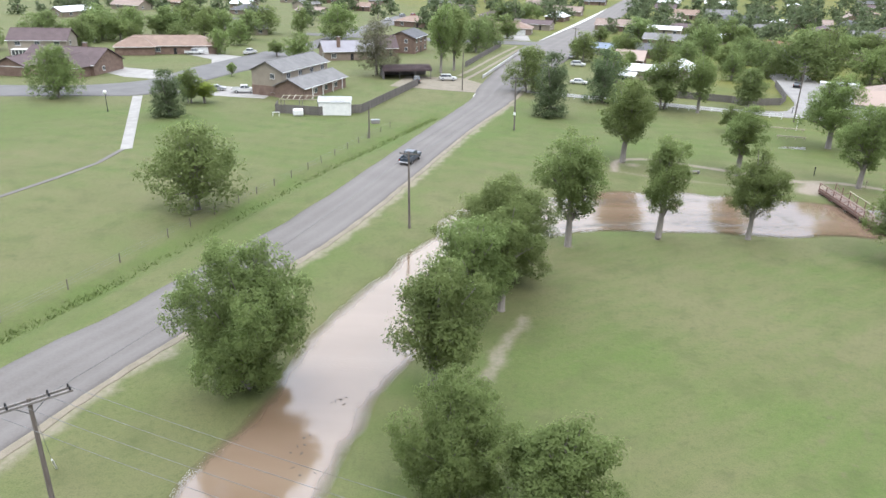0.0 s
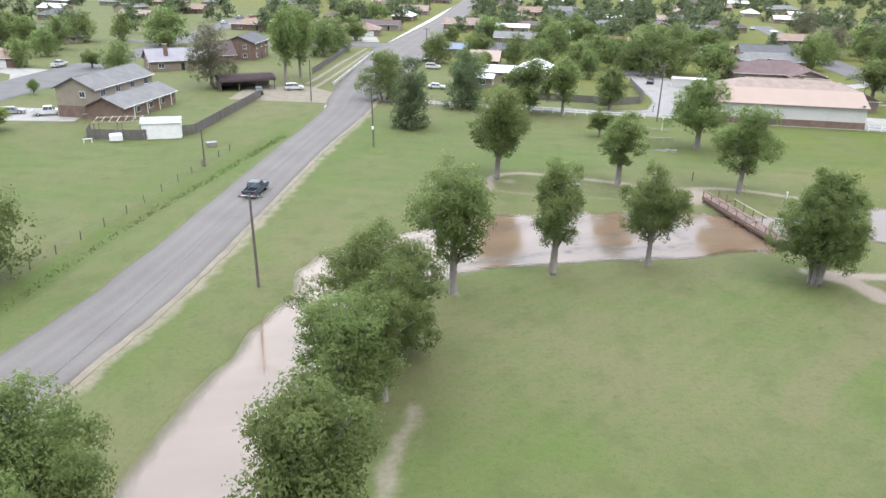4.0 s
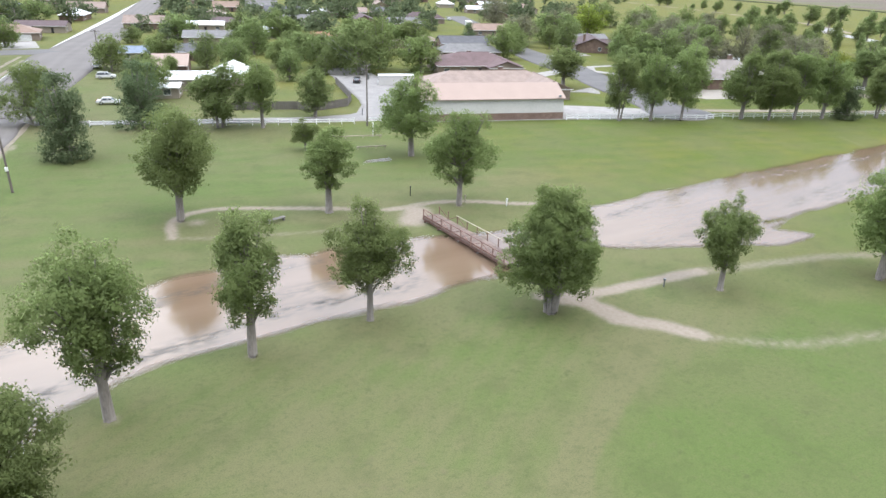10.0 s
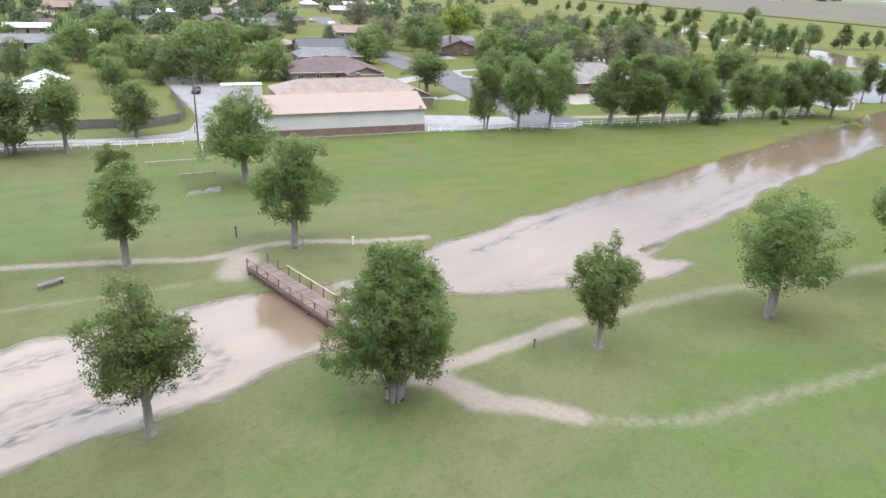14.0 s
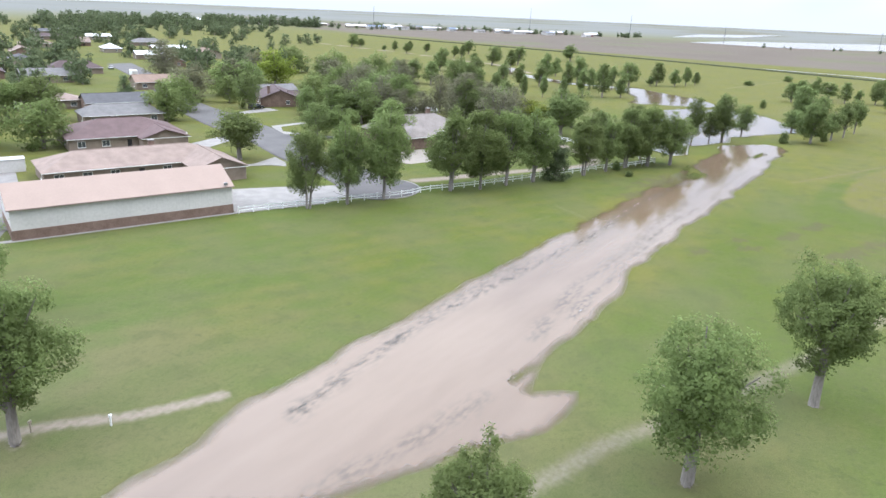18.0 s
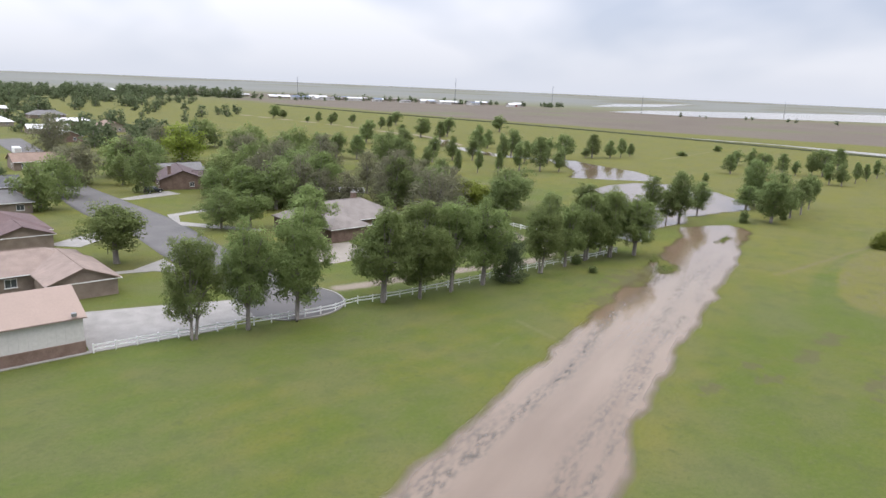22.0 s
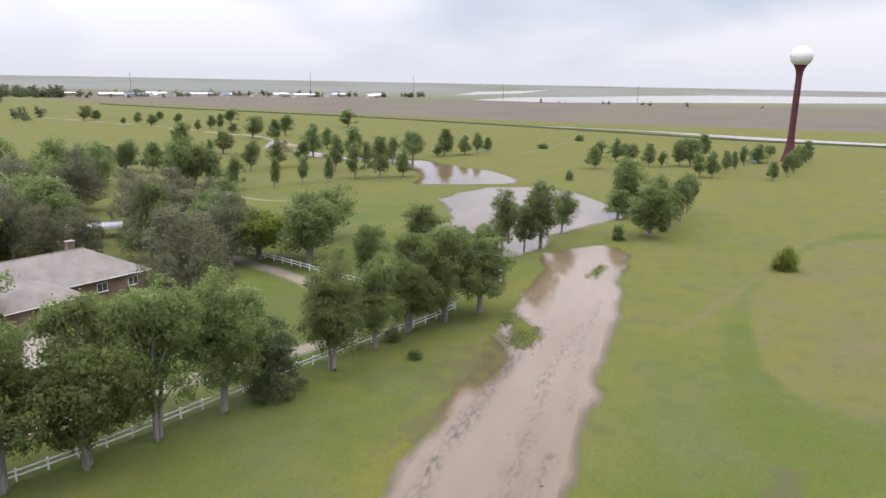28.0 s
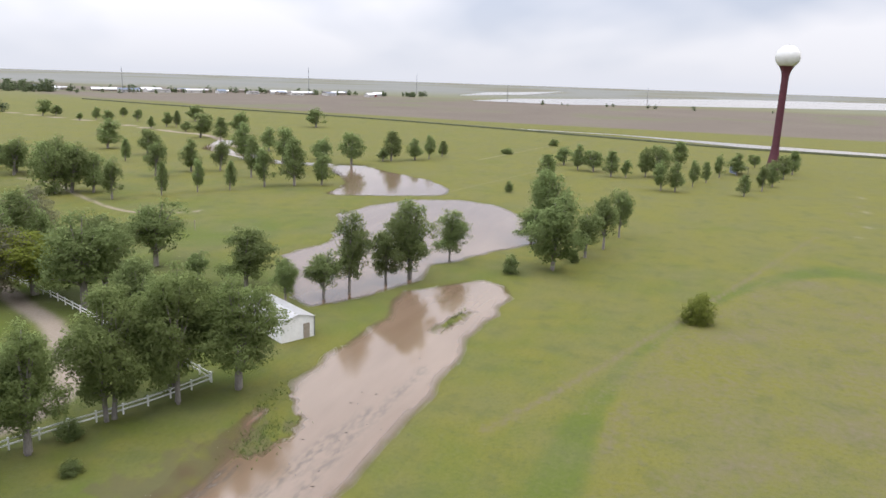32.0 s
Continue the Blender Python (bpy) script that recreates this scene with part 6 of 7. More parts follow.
house(31, 344, -10, 20, 13, 2.8, 5.2, R_BROWN, BRICK_TAN, "tan house with brown hipped roof and open garage", hip=1.0, windows=4, garage=2)

# houses between the road and the alley
house(62, 240, -20, 9, 14, 3.0, 5.2, R_PINK, BRICK, "brown brick house with pale pink roof", windows=2)
house(61.5, 271, -20, 13, 8, 2.6, 4.0, R_BLUE, SIDING_TAN, "low shed with a blue-grey metal roof", windows=3)
house(74.5, 268, -20, 14, 10, 2.7, 4.6, R_SLATE, BRICK, "brick house with dark grey roof", windows=3)
house(50, 206, -22, 10, 6, 2.5, 3.1, WHITE_ROOF, SIDING_TAN, "low house with a flat white roof", windows=2, door=False)
house(61, 214, -22, 17, 9, 2.8, 4.0, WHITE_ROOF, SIDING_TAN, "long house with a white metal roof", windows=3)
house(71.5, 220, 60, 13, 9, 2.8, 4.6, WHITE_ROOF, SIDING_TAN, "white-roofed house wing among the trees", windows=2, door=False)
house(93, 308, -22, 17, 11, 2.7, 4.6, R_GREY, BRICK_TAN, "grey shingle roofed house", windows=3)
house(104, 356, -22, 20, 8, 2.8, 4.0, WHITE_ROOF, SIDING_TAN, "long low building with a white metal roof", windows=4)
house(109.5, 197.8, -22, 9.5, 2.4, 2.4, 2.6, WHITE_ROOF, SIDING_WHITE, "pale metal storage container beside the yard", windows=0, door=False, over=0.05)
house(140, 298, -22, 18, 10, 2.6, 3.6, R_RUST, BRICK_TAN, "low house with a rusty metal roof", windows=3)
house(120, 322, -22, 16, 10, 2.7, 4.0, WHITE_ROOF, SIDING_TAN, "white-roofed house behind trees", windows=3)
house(192, 419, -22, 22, 9, 2.8, 4.0, WHITE_ROOF, SIDING_TAN, "low far house with a white roof", windows=4)
house(198, 340, -22, 18, 12, 2.8, 5.0, R_GREY, BRICK_TAN, "grey-roofed house at the street end", windows=3)
house(218, 298, -22, 18, 11, 2.8, 5.0, R_BROWN, BRICK_TAN, "tan-roofed house at the street end", windows=3)
hr = random.Random(5)
roofs, walls_ = (R_GREY, R_BROWN, R_SLATE, R_TAN, R_DARK, WHITE_ROOF), (BRICK_TAN, SIDING_TAN, BRICK)
words = {R_GREY.name: "grey", R_BROWN.name: "brown", R_SLATE.name: "dark grey", R_TAN.name: "tan", R_DARK.name: "dark brown", WHITE_ROOF.name: "white"}
for i, (hx, hy) in enumerate([(x, y) for y in (372, 420, 470, 530, 600, 680) for x in range(-190, 330, 34)]):
    px, py = hx + hr.uniform(-7, 7) + (hy - 372) * 0.3, hy + hr.uniform(-9, 9)
    if not off_road(px, py) or hr.random() < 0.2:
        continue
    rf_ = roofs[hr.randrange(6)]
    house(px, py, hr.choice((-20, -22, 68)), hr.uniform(14, 22), hr.uniform(9, 12), 2.7, hr.uniform(4.2, 5.4), rf_, walls_[i % 3], f"far one-storey house with {words[rf_.name]} roof", hip=hr.choice((0, 0, 1.0)), windows=2, group="far houses")

# sheds and stores of the distant town
tr_ = random.Random(9)
for i in range(46):
    u = i / 45
    px, py = 800 + 430 * u + tr_.uniform(-20, 45), 1000 - 480 * u + tr_.uniform(-20, 70)
    red = i == 42
    rf_ = WHITE_ROOF if red else (WHITE_ROOF, R_GREY, R_TILE, WHITE_ROOF, R_BLUE)[i % 5]
    wl_ = P_RED if red else (SIDING_WHITE if i % 2 else SIDING_TAN)
    house(1209 if red else px, 526 if red else py, tr_.uniform(-60, -15), tr_.uniform(12, 34), tr_.uniform(9, 14), tr_.uniform(2.8, 4.2), tr_.uniform(4.4, 6.2), rf_, wl_,
          "red metal barn with pale roof beyond the fields" if red else "pale metal building in the distant town", windows=2, door=False, name="metal_building", category="building", group="distant town")
for px, py, hh in ((924, 753, 34), (1160, 609, 42), (1405, 521, 37), (1381, 344, 25), (1620, 120, 25)):
    ms = thing("radio_mast", px, py, 0, 0, "slender grey lattice mast far off", "mast", "masts")
    for k in range(3):
        a = 2.094 * k
        part("leg", rod((0.7 * math.cos(a), 0.7 * math.sin(a), 0), (0.25 * math.cos(a), 0.25 * math.sin(a), hh), 0.16, 0.1, 5), STEEL, ms)
    bm = bmesh.new()
    for k in range(int(hh / 3)):
        r_ = 0.7 - 0.45 * (3 * k) / hh
        for q in range(3):
            a0, a1 = 2.094 * q, 2.094 * (q + 1)
            cyl(bm, (r_ * math.cos(a0), r_ * math.sin(a0), 3 * k), (r_ * math.cos(a1), r_ * math.sin(a1), min(3 * k + 3, hh)), 0.06, n=4)
    part("bracing", bm, STEEL, ms)

# weedy bank along the edge of the ploughed field
bank = [(746, 643), (712, 518), (694, 415), (669, 295), (634, 184), (598, 91), (573, 27), (562, -47), (553, -110)]
ribbon("field_bank", [(x - 2, y + 0.8) for x, y in bank], [(x + 2, y - 0.8) for x, y in bank], mat("weedy_bank", (0.035, 0.042, 0.02), (0.075, 0.08, 0.04), 0.2, 0.95, 0.6, 12), 0.95, 1.05, 120, 0.5, "low dark weedy bank between the course and the fields", "bank")

# ---- the water tower ----
wt_ = thing("water_tower", 458.5, 20.4, 0, 0, "golf-ball water tower, white sphere on a maroon stem", "water tower")
prof = [(3.2, 0), (2.9, 1.2), (2.5, 3.0), (2.0, 5.5), (1.65, 8.5), (1.38, 12), (1.30, 36), (1.45, 38), (1.8, 39.4), (2.4, 40.6), (3.0, 41.6)]
n = 36
v = [(r_ * math.cos(6.2832 * k / n), r_ * math.sin(6.2832 * k / n), z) for r_, z in prof for k in range(n)]
f = [(i * n + k, i * n + (k + 1) % n, (i + 1) * n + (k + 1) % n, (i + 1) * n + k) for i in range(len(prof) - 1) for k in range(n)]
link("stem", raw("stem", v, f, True), TOWER_RED, wt_, "maroon painted steel stem")
bm = bmesh.new()
bmesh.ops.create_uvsphere(bm, u_segments=48, v_segments=28, radius=4.5, matrix=Matrix.Translation((0, 0, 44.6)) @ Matrix.Diagonal((1, 1, 0.95, 1)))
for fc in bm.faces:
    fc.smooth = True
ball = part("tank", bm, TOWER_WHITE, wt_, "white spherical tank")
bm = bmesh.new()
for k in range(40):
    a0, a1 = 6.2832 * k / 40, 6.2832 * (k + 1) / 40
    cyl(bm, (4.52 * math.cos(a0), 4.52 * math.sin(a0), 44.6), (4.52 * math.cos(a1), 4.52 * math.sin(a1), 44.6), 0.05, n=4)
part("weld_seam", bm, TOWER_WHITE, ball)
part("hatch", rod((0, 0, 48.75), (0, 0, 49.2), 0.4, 0.3, 12), TOWER_WHITE, ball)
part("door", bx(-3.5, 0, 1.5, 0.9, 1.0, 2.2, bevel=0.05), STEEL, wt_)
shelter = thing("shelter", 452, 33, 0, 15, "small dark open-sided shelter under trees", "shelter")
part("roof", bx(0, 0, 2.7, 7.5, 5, 0.2, bevel=0.03), R_SLATE, shelter)
part("wall", bx(0, 2.3, 1.3, 7, 0.15, 2.6), R_BLUE, shelter)
for xx in (-3.4, 3.4):
    part("post", bx(xx, -2.3, 1.3, 0.16, 0.16, 2.6), WOODGREY, shelter)


# ---- fences ----
def rail_fence(name, pts, label, gap=2.45, high=1.15, rails=(0.52, 0.98)):
    """White post-and-rail fence: each post and each rail a piece."""
    line = smooth_line(pts, 0.6)
    d = np.r_[0, np.cumsum(np.linalg.norm(np.diff(line, axis=0), axis=1))]
    k = max(2, int(d[-1] / gap) + 1)
    u = np.linspace(0, d[-1], k)
    P = np.c_[np.interp(u, d, line[:, 0]), np.interp(u, d, line[:, 1])]
    f = thing(name, P[0][0], P[0][1], 0, 0, label, "fence", "rail fences")
    post = None
    for i, (x, y) in enumerate(P):
        if post is None:
            bm = bx(0, 0, high / 2 - 0.05, 0.14, 0.14, high + 0.1, bevel=0.012)
            box(bm, 0, 0, high + 0.02, 0.18, 0.18, 0.05)
            o = part("post", bm, WHITE, f)
            post = o.data
        else:
            o = link("post", post, None, f)
        j = min(i, k - 2)
        ang = math.degrees(math.atan2(P[j + 1][1] - P[j][1], P[j + 1][0] - P[j][0]))
        o.matrix_local = pose(x - P[0][0], y - P[0][1], 0.0, frng.uniform(-1.2, 1.2), frng.uniform(-1.2, 1.2), ang)
    for i in range(k - 1):
        a, b = P[i] - P[0], P[i + 1] - P[0]
        for z in rails:
            ang = math.degrees(math.atan2(b[1] - a[1], b[0] - a[0]))
            L = float(np.linalg.norm(b - a))
            part("rail", bx((a[0] + b[0]) / 2, (a[1] + b[1]) / 2, z + frng.uniform(-0.02, 0.02), L, 0.05, 0.15, ang), WHITE, f)
    return f


rail_fence("rail_fence", [(31, 179.4), (44, 173.6), (57.5, 167.6), (70, 162), (77, 159.2)], "white two-rail fence along the gravel alley")
rail_fence("rail_fence", [(79.6, 158.4), (84, 157.2), (88, 155.8)], "short white rail fence beside the yard entrance")
rail_fence("rail_fence", [(119.8, 142.3), (125.2, 139.8), (133.3, 135.8), (143.2, 130.6), (147.2, 128.8), (150, 127.8), (152.4, 128), (157, 125.4), (165.4, 121.6), (181, 115.6), (196.6, 109.6), (205.7, 105.2), (213.4, 102.6)],
           "long white two-rail fence between lawn and gardens")
rail_fence("rail_fence", [(213.5, 102.8), (215.4, 106.8), (219.2, 116.4), (221.6, 123.2), (224.7, 130.4), (230.1, 143.6), (234.6, 157.4), (239, 170)], "white two-rail fence along the back gardens")


def board_fence(pts, high, label, material=WOODGREY, wide=0.3):
    f = thing("board_fence", pts[0][0], pts[0][1], 0, 0, label, "fence", "board fences")
    board = None
    ox, oy = pts[0]
    for (ax, ay), (cx, cy) in zip(pts, pts[1:]):
        L = math.hypot(cx - ax, cy - ay)
        ang = math.degrees(math.atan2(cy - ay, cx - ax))
        k = max(1, int(L / wide))
        for i in range(k):
            t = (i + 0.5) / k
            if board is None:
                o = part("board", bx(0, 0, high / 2, wide * 0.94, 0.03, high, bevel=0.008), material, f)
                board = o.data
            else:
                o = link("board", board, None, f)
            o.matrix_local = pose(ax + t * (cx - ax) - ox, ay + t * (cy - ay) - oy, frng.uniform(-0.05, 0.04), 0, 0, ang + frng.uniform(-2, 2))
        for z in (0.4, high - 0.35):
            part("rail", bx((ax + cx) / 2 - ox, (ay + cy) / 2 - oy, z, L, 0.09, 0.09, ang), material, f)


board_fence([(-36.4, 158), (-35.8, 152.4), (-26.2, 150.6), (-17.4, 154.6), (-6.4, 192.6)], 1.9, "weathered grey board fence round a back garden", wide=0.42)
board_fence([(7, 228), (15, 259), (22.8, 288.6)], 1.8, "weathered grey board fence along the road", wide=0.6)
board_fence([(60, 183.2), (72.6, 177.9), (73.8, 174.2), (84.2, 176.4), (88.2, 182.4), (95.6, 206)], 1.8, "weathered grey board fence along the alley", wide=0.45)
wf = thing("wire_fence", -39.8, 57.1, 0, 0, "old wire fence on wooden posts beside a ditch", "fence")
wp = smooth_line([(-46, 38), (-39.8, 57.1), (-37.1, 64.2), (-34.8, 71.2), (-32.3, 78.9), (-27.4, 92.2), (-21, 109.4), (-13.7, 131.2), (-10.2, 141.2)], 4.4)
for i, (x, y) in enumerate(wp):
    part("post", rod((x + 39.8, y - 57.1, -0.1), (x + 39.8 + frng.uniform(-0.06, 0.06), y - 57.1, 1.15), 0.07, 0.06, 6), POLEWOOD, wf)
for z in (0.45, 0.8, 1.08):
    bm = bmesh.new()
    for a, b in zip(wp, wp[1:]):
        cyl(bm, (a[0] + 39.8, a[1] - 57.1, z), (b[0] + 39.8, b[1] - 57.1, z), 0.012, n=4)
    part("strand", bm, WIRE, wf)


# ---- the footbridge ----
BX0, BX1, BY0, BY1 = 57.75, 60.25, 85.6, 103.4
br = thing("footbridge", 59.0, 94.5, 0, -1.5, "narrow red-brown wooden footbridge over the creek", "bridge")
for s in (-1, 1):
    part("beam", bx(s * 1.05, 0, 0.38, 0.22, 17.8, 0.36, bevel=0.02), REDWOOD, br)
plank = None
for i in range(59):
    yy = -8.75 + i * 0.302
    if plank is None:
        o = part("plank", bx(0, 0, 0, 2.5, 0.285, 0.06, bevel=0.008), DECKWOOD, br)
        plank = o.data
    else:
        o = link("plank", plank, None, br)
    o.matrix_local = pose(frng.uniform(-0.03, 0.03), yy, 0.60 + frng.uniform(-0.008, 0.008), 0, 0, frng.uniform(-0.8, 0.8))
for s in (-1, 1):
    posts = np.linspace(-8.6, 8.6, 9)
    for k, yy in enumerate(posts):
        part("railing_post", bx(s * 1.2, yy, 1.05, 0.11, 0.11, 1.3, bevel=0.01), REDWOOD, br)
    for k in range(8):
        a, b = posts[k], posts[k + 1]
        if s < 0 or k > 4:
            part("brace", rod((s * 1.2, a, 0.62 if k % 2 else 1.6), (s * 1.2, b, 1.6 if k % 2 else 0.62), 0.045, n=5), REDWOOD, br)
        if s < 0:
            part("side_board", bx(s * 1.22, (a + b) / 2, 0.82, 0.04, b - a, 0.22), REDWOOD, br)
    part("handrail", bx(s * 1.2, -2.0 if s > 0 else 0, 1.70, 0.12, 13.2 if s > 0 else 17.4, 0.07, bevel=0.01), RAILWOOD if s > 0 else REDWOOD, br, "pale worn handrail" if s > 0 else "")
for yy in (-7.6, -3.2, 0.9, 5.0, 8.2):
    for s in (-1, 1):
        part("pile", rod((s * 0.95, yy, -0.9), (s * 0.95, yy, 0.25), 0.17, n=8), CONCRETE, br, "pale concrete pile")
    part("cross_beam", bx(0, yy, 0.14, 2.7, 0.2, 0.2), REDWOOD, br)


# ---- poles and wires ----
def pole(x, y, h, rz, arms=1, label="weathered wooden utility pole with a crossarm", lean=(0, 0)):
    p = thing("utility_pole", x, y, 0, rz, label, "utility pole", "utility poles")
    p.rotation_euler.x, p.rotation_euler.y = radians(lean[0]), radians(lean[1])
    part("shaft", rod((0, 0, -0.3), (0, 0, h), 0.17, 0.11, 10), POLEWOOD, p)
    for a in range(arms):
        z = h - 0.35 - 0.8 * a
        arm = part("crossarm", bx(0, 0.16, z, 2.5, 0.1, 0.13, bevel=0.01), POLEWOOD, p)
        for ox in (-1.15, -0.4, 0.4, 1.15):
            part("insulator", rod((ox, 0.16, z + 0.06), (ox, 0.16, z + 0.26), 0.06, 0.035, 8), STEEL, arm)
        part("arm_brace", rod((-0.7, 0.14, z - 0.05), (0, 0.14, z - 0.65), 0.025, n=5), STEEL, p)
        part("arm_brace", rod((0.7, 0.14, z - 0.05), (0, 0.14, z - 0.65), 0.025, n=5), STEEL, p)
    return p


P0 = (-21.7, 32.0)
q = pole(P0[0], P0[1], 9.35, 40, 0, "weathered wooden utility pole with a double crossarm")
for oy in (-0.2, 0.2):
    arm = part("crossarm", bx(0, oy, 9.1, 4.3, 0.12, 0.14, bevel=0.01), WOODGREY, q, "weathered grey crossarm")
    for ox in (-2.0, -1.1, 0.95, 2.0):
        part("insulator", rod((ox, oy, 9.16), (ox, oy, 9.38), 0.07, 0.04, 8), DARK_TRIM, arm)
for ox in (-0.9, 0.9):
    part("arm_brace", rod((ox, 0, 9.05), (0, 0, 8.3), 0.03, n=5), STEEL, q)
gw = thing("guy_wire", -24.7, 37.5, 0, 0, "guy wire with a white plastic guard on the verge", "guy wire")
part("guard", rod((0, 0, 0), (0.9, -1.6, 2.0), 0.06, n=8), WHITE, gw)
part("strand", rod((0.9, -1.6, 2.0), (2.9, -5.3, 8.6), 0.012, n=5), WIRE, gw)
pole(-3.5, 84.0, 10.0, -17, lean=(0, -1))
q = pole(14.9, 141.2, 10.6, -17, lean=(0, -1.5))
part("meter_box", bx(0, -0.22, 3.4, 0.4, 0.16, 0.6, bevel=0.02), WHITE, q, "white notice board")
pole(22.8, 163.0, 10.4, -17)
pole(5.3, 186.3, 9.6, -17, 0, "bare wooden utility pole beside the gravel lot")
q = pole(78.4, 156.2, 12.2, 25, 2)
part("transformer", rod((0.42, 0, 9.2), (0.42, 0, 10.2), 0.24, n=12), STEEL, q)
pole(-13.4, 131.4, 6.0, -17, 0, "short wooden pole beside the wire fence")
pole(274.4, 231.6, 10.5, 30)
pole(48, 268, 9.5, -17)
pole(246, 208, 9.5, 30, 1)


def wire(a, b, sag, label):
    ob = new("power_line", bpy.data.curves.new("power_line", "CURVE"))
    cu = ob.data
    cu.dimensions, cu.bevel_depth, cu.bevel_resolution = "3D", 0.016, 1
    sp = cu.splines.new("POLY")
    sp.points.add(16)
    for i in range(17):
        t = i / 16
        sp.points[i].co = (a[0] + t * (b[0] - a[0]), a[1] + t * (b[1] - a[1]), a[2] + t * (b[2] - a[2]) - 4 * sag * t * (1 - t), 1)
    cu.materials.append(WIRE)
    return tagged(ob, label, "power line", "power lines")


for o in (-1.15, -0.4, 0.4, 1.15):
    wire((P0[0] + o * 1.33, P0[1] + o * 1.12, 9.3), (26 + o * 0.9, 15 + o * 1.3, 8.6), 1.0, "thin overhead wire between poles")
wire((P0[0], P0[1], 8.9), (-3.5, 84, 9.85), 0.8, "thin overhead wire between poles")
for o in (-1.1, 1.1):
    wire((-3.5 + o, 84 - o * 0.28, 9.85), (14.9 + o, 141.2 - o * 0.28, 10.45), 0.8, "thin overhead wire between poles")
    wire((78.4 + o, 156.2 + o * 0.4, 12.0), (104 + o, 232, 11.0), 1.2, "thin overhead wire between poles")

lp = thing("lamp_post", -70.7, 149.4, 0, 0, "garden lamp post with a white globe", "lamp post")
part("shaft", rod((0, 0, 0), (0, 0, 3.7), 0.08, 0.06, 8), DARK_TRIM, lp)
part("base", rod((0, 0, 0), (0, 0, 0.4), 0.17, 0.12, 8), DARK_TRIM, lp)
bm = bmesh.new()
bmesh.ops.create_uvsphere(bm, u_segments=14, v_segments=9, radius=0.42, matrix=Matrix.Translation((0, 0, 4.05)))
part("globe", bm, GLOBE, lp)


# ---- vehicles ----
def car(x, y, rz, colour, kind, label):
    """A car facing +x: body, glasshouse, roof, wheels, lamps, bumpers."""
    L, W, H = {"pickup": (5.9, 2.0, 1.9), "suv": (4.8, 1.9, 1.75), "sedan": (4.8, 1.82, 1.45)}[kind]
    c = thing("pickup_truck" if kind == "pickup" else "car", x, y, 0.07, rz, label, "pickup truck" if kind == "pickup" else "car", "vehicles")
    belt = 1.08 if kind != "sedan" else 0.92

    def side(pts, half, taper=1.0, zmax=None):
        bm = bmesh.new()
        z_lo, z_hi = min(p[1] for p in pts), max(p[1] for p in pts)
        rows = []
        for s in (-1, 1):
            rows.append([bm.verts.new((px, s * half * (1 - (1 - taper) * (pz - z_lo) / max(z_hi - z_lo, 0.01)), pz)) for px, pz in pts])
        n_ = len(pts)
        bm.faces.new(rows[0])
        bm.faces.new(rows[1][::-1])
        for i in range(n_):
            bm.faces.new((rows[0][i], rows[1][i], rows[1][(i + 1) % n_], rows[0][(i + 1) % n_]))
        bmesh.ops.recalc_face_normals(bm, faces=bm.faces[:])
        bmesh.ops.bevel(bm, geom=bm.edges[:], offset=0.05, segments=2, affect="EDGES", profile=0.6)
        return bm

    if kind == "pickup":
        part("body", side([(-L / 2, 0.5), (L / 2 - 0.1, 0.5), (L / 2, 0.75), (L / 2 - 0.15, 1.12), (1.1, 1.2), (-0.95, 1.2), (-0.98, 0.78), (-L / 2 + 0.12, 0.78), (-L / 2 + 0.1, 0.70), (-L / 2, 0.7)], W / 2, 0.96), colour, c)
        for s in (-1, 1):
            part("bed_side", bx(-1.95, s * (W / 2 - 0.09), 0.98, 1.95, 0.12, 0.5, bevel=0.03), colour, c)
        part("tailgate", bx(-L / 2 + 0.07, 0, 0.98, 0.09, W - 0.16, 0.48, bevel=0.02), colour, c)
        part("bed_floor", bx(-1.95, 0, 0.80, 1.9, W - 0.3, 0.04), DARK_TRIM, c)
        part("glasshouse", side([(-0.95, 1.18), (1.35, 1.18), (0.75, 1.80), (-0.78, 1.80)], W / 2 - 0.06, 0.82), GLASS, c)
        part("roof_panel", bx(-0.02, 0, 1.84, 1.55, W * 0.76, 0.07, bevel=0.03), colour, c)
        for xx in (-0.9, 0.2, 1.0):
            for s in (-1, 1):
                part("pillar", rod((xx, s * (W / 2 - 0.07), 1.2), (xx * 0.78, s * (W / 2 - 0.22), 1.82), 0.05, n=5), colour, c)
        wb = 1.85
    else:
        back = -L / 2 if kind == "suv" else -L / 2 + 0.75
        part("body", side([(-L / 2, 0.42), (L / 2 - 0.08, 0.42), (L / 2, 0.62), (L / 2 - 0.12, belt - 0.14), (L / 2 - 1.15, belt), (-L / 2 + 0.1, belt), (-L / 2, 0.85)], W / 2, 0.95), colour, c)
        part("glasshouse", side([(back + 0.05, belt - 0.02), (L / 2 - 1.15, belt - 0.02), (0.45, H - 0.06), (back + 0.55, H - 0.06)], W / 2 - 0.05, 0.80), GLASS, c)
        part("roof_panel", bx((back + 1.0) / 2, 0, H - 0.03, 0.6 - back * 0.78, W * 0.74, 0.07, bevel=0.03), colour, c)
        for xx, xt in ((back + 0.1, back + 0.6), (-0.1, -0.1), (L / 2 - 1.2, 0.45)):
            for s in (-1, 1):
                part("pillar", rod((xx, s * (W / 2 - 0.06), belt), (xt, s * (W / 2 - 0.2), H - 0.05), 0.05, n=5), colour, c)
        wb = 1.42
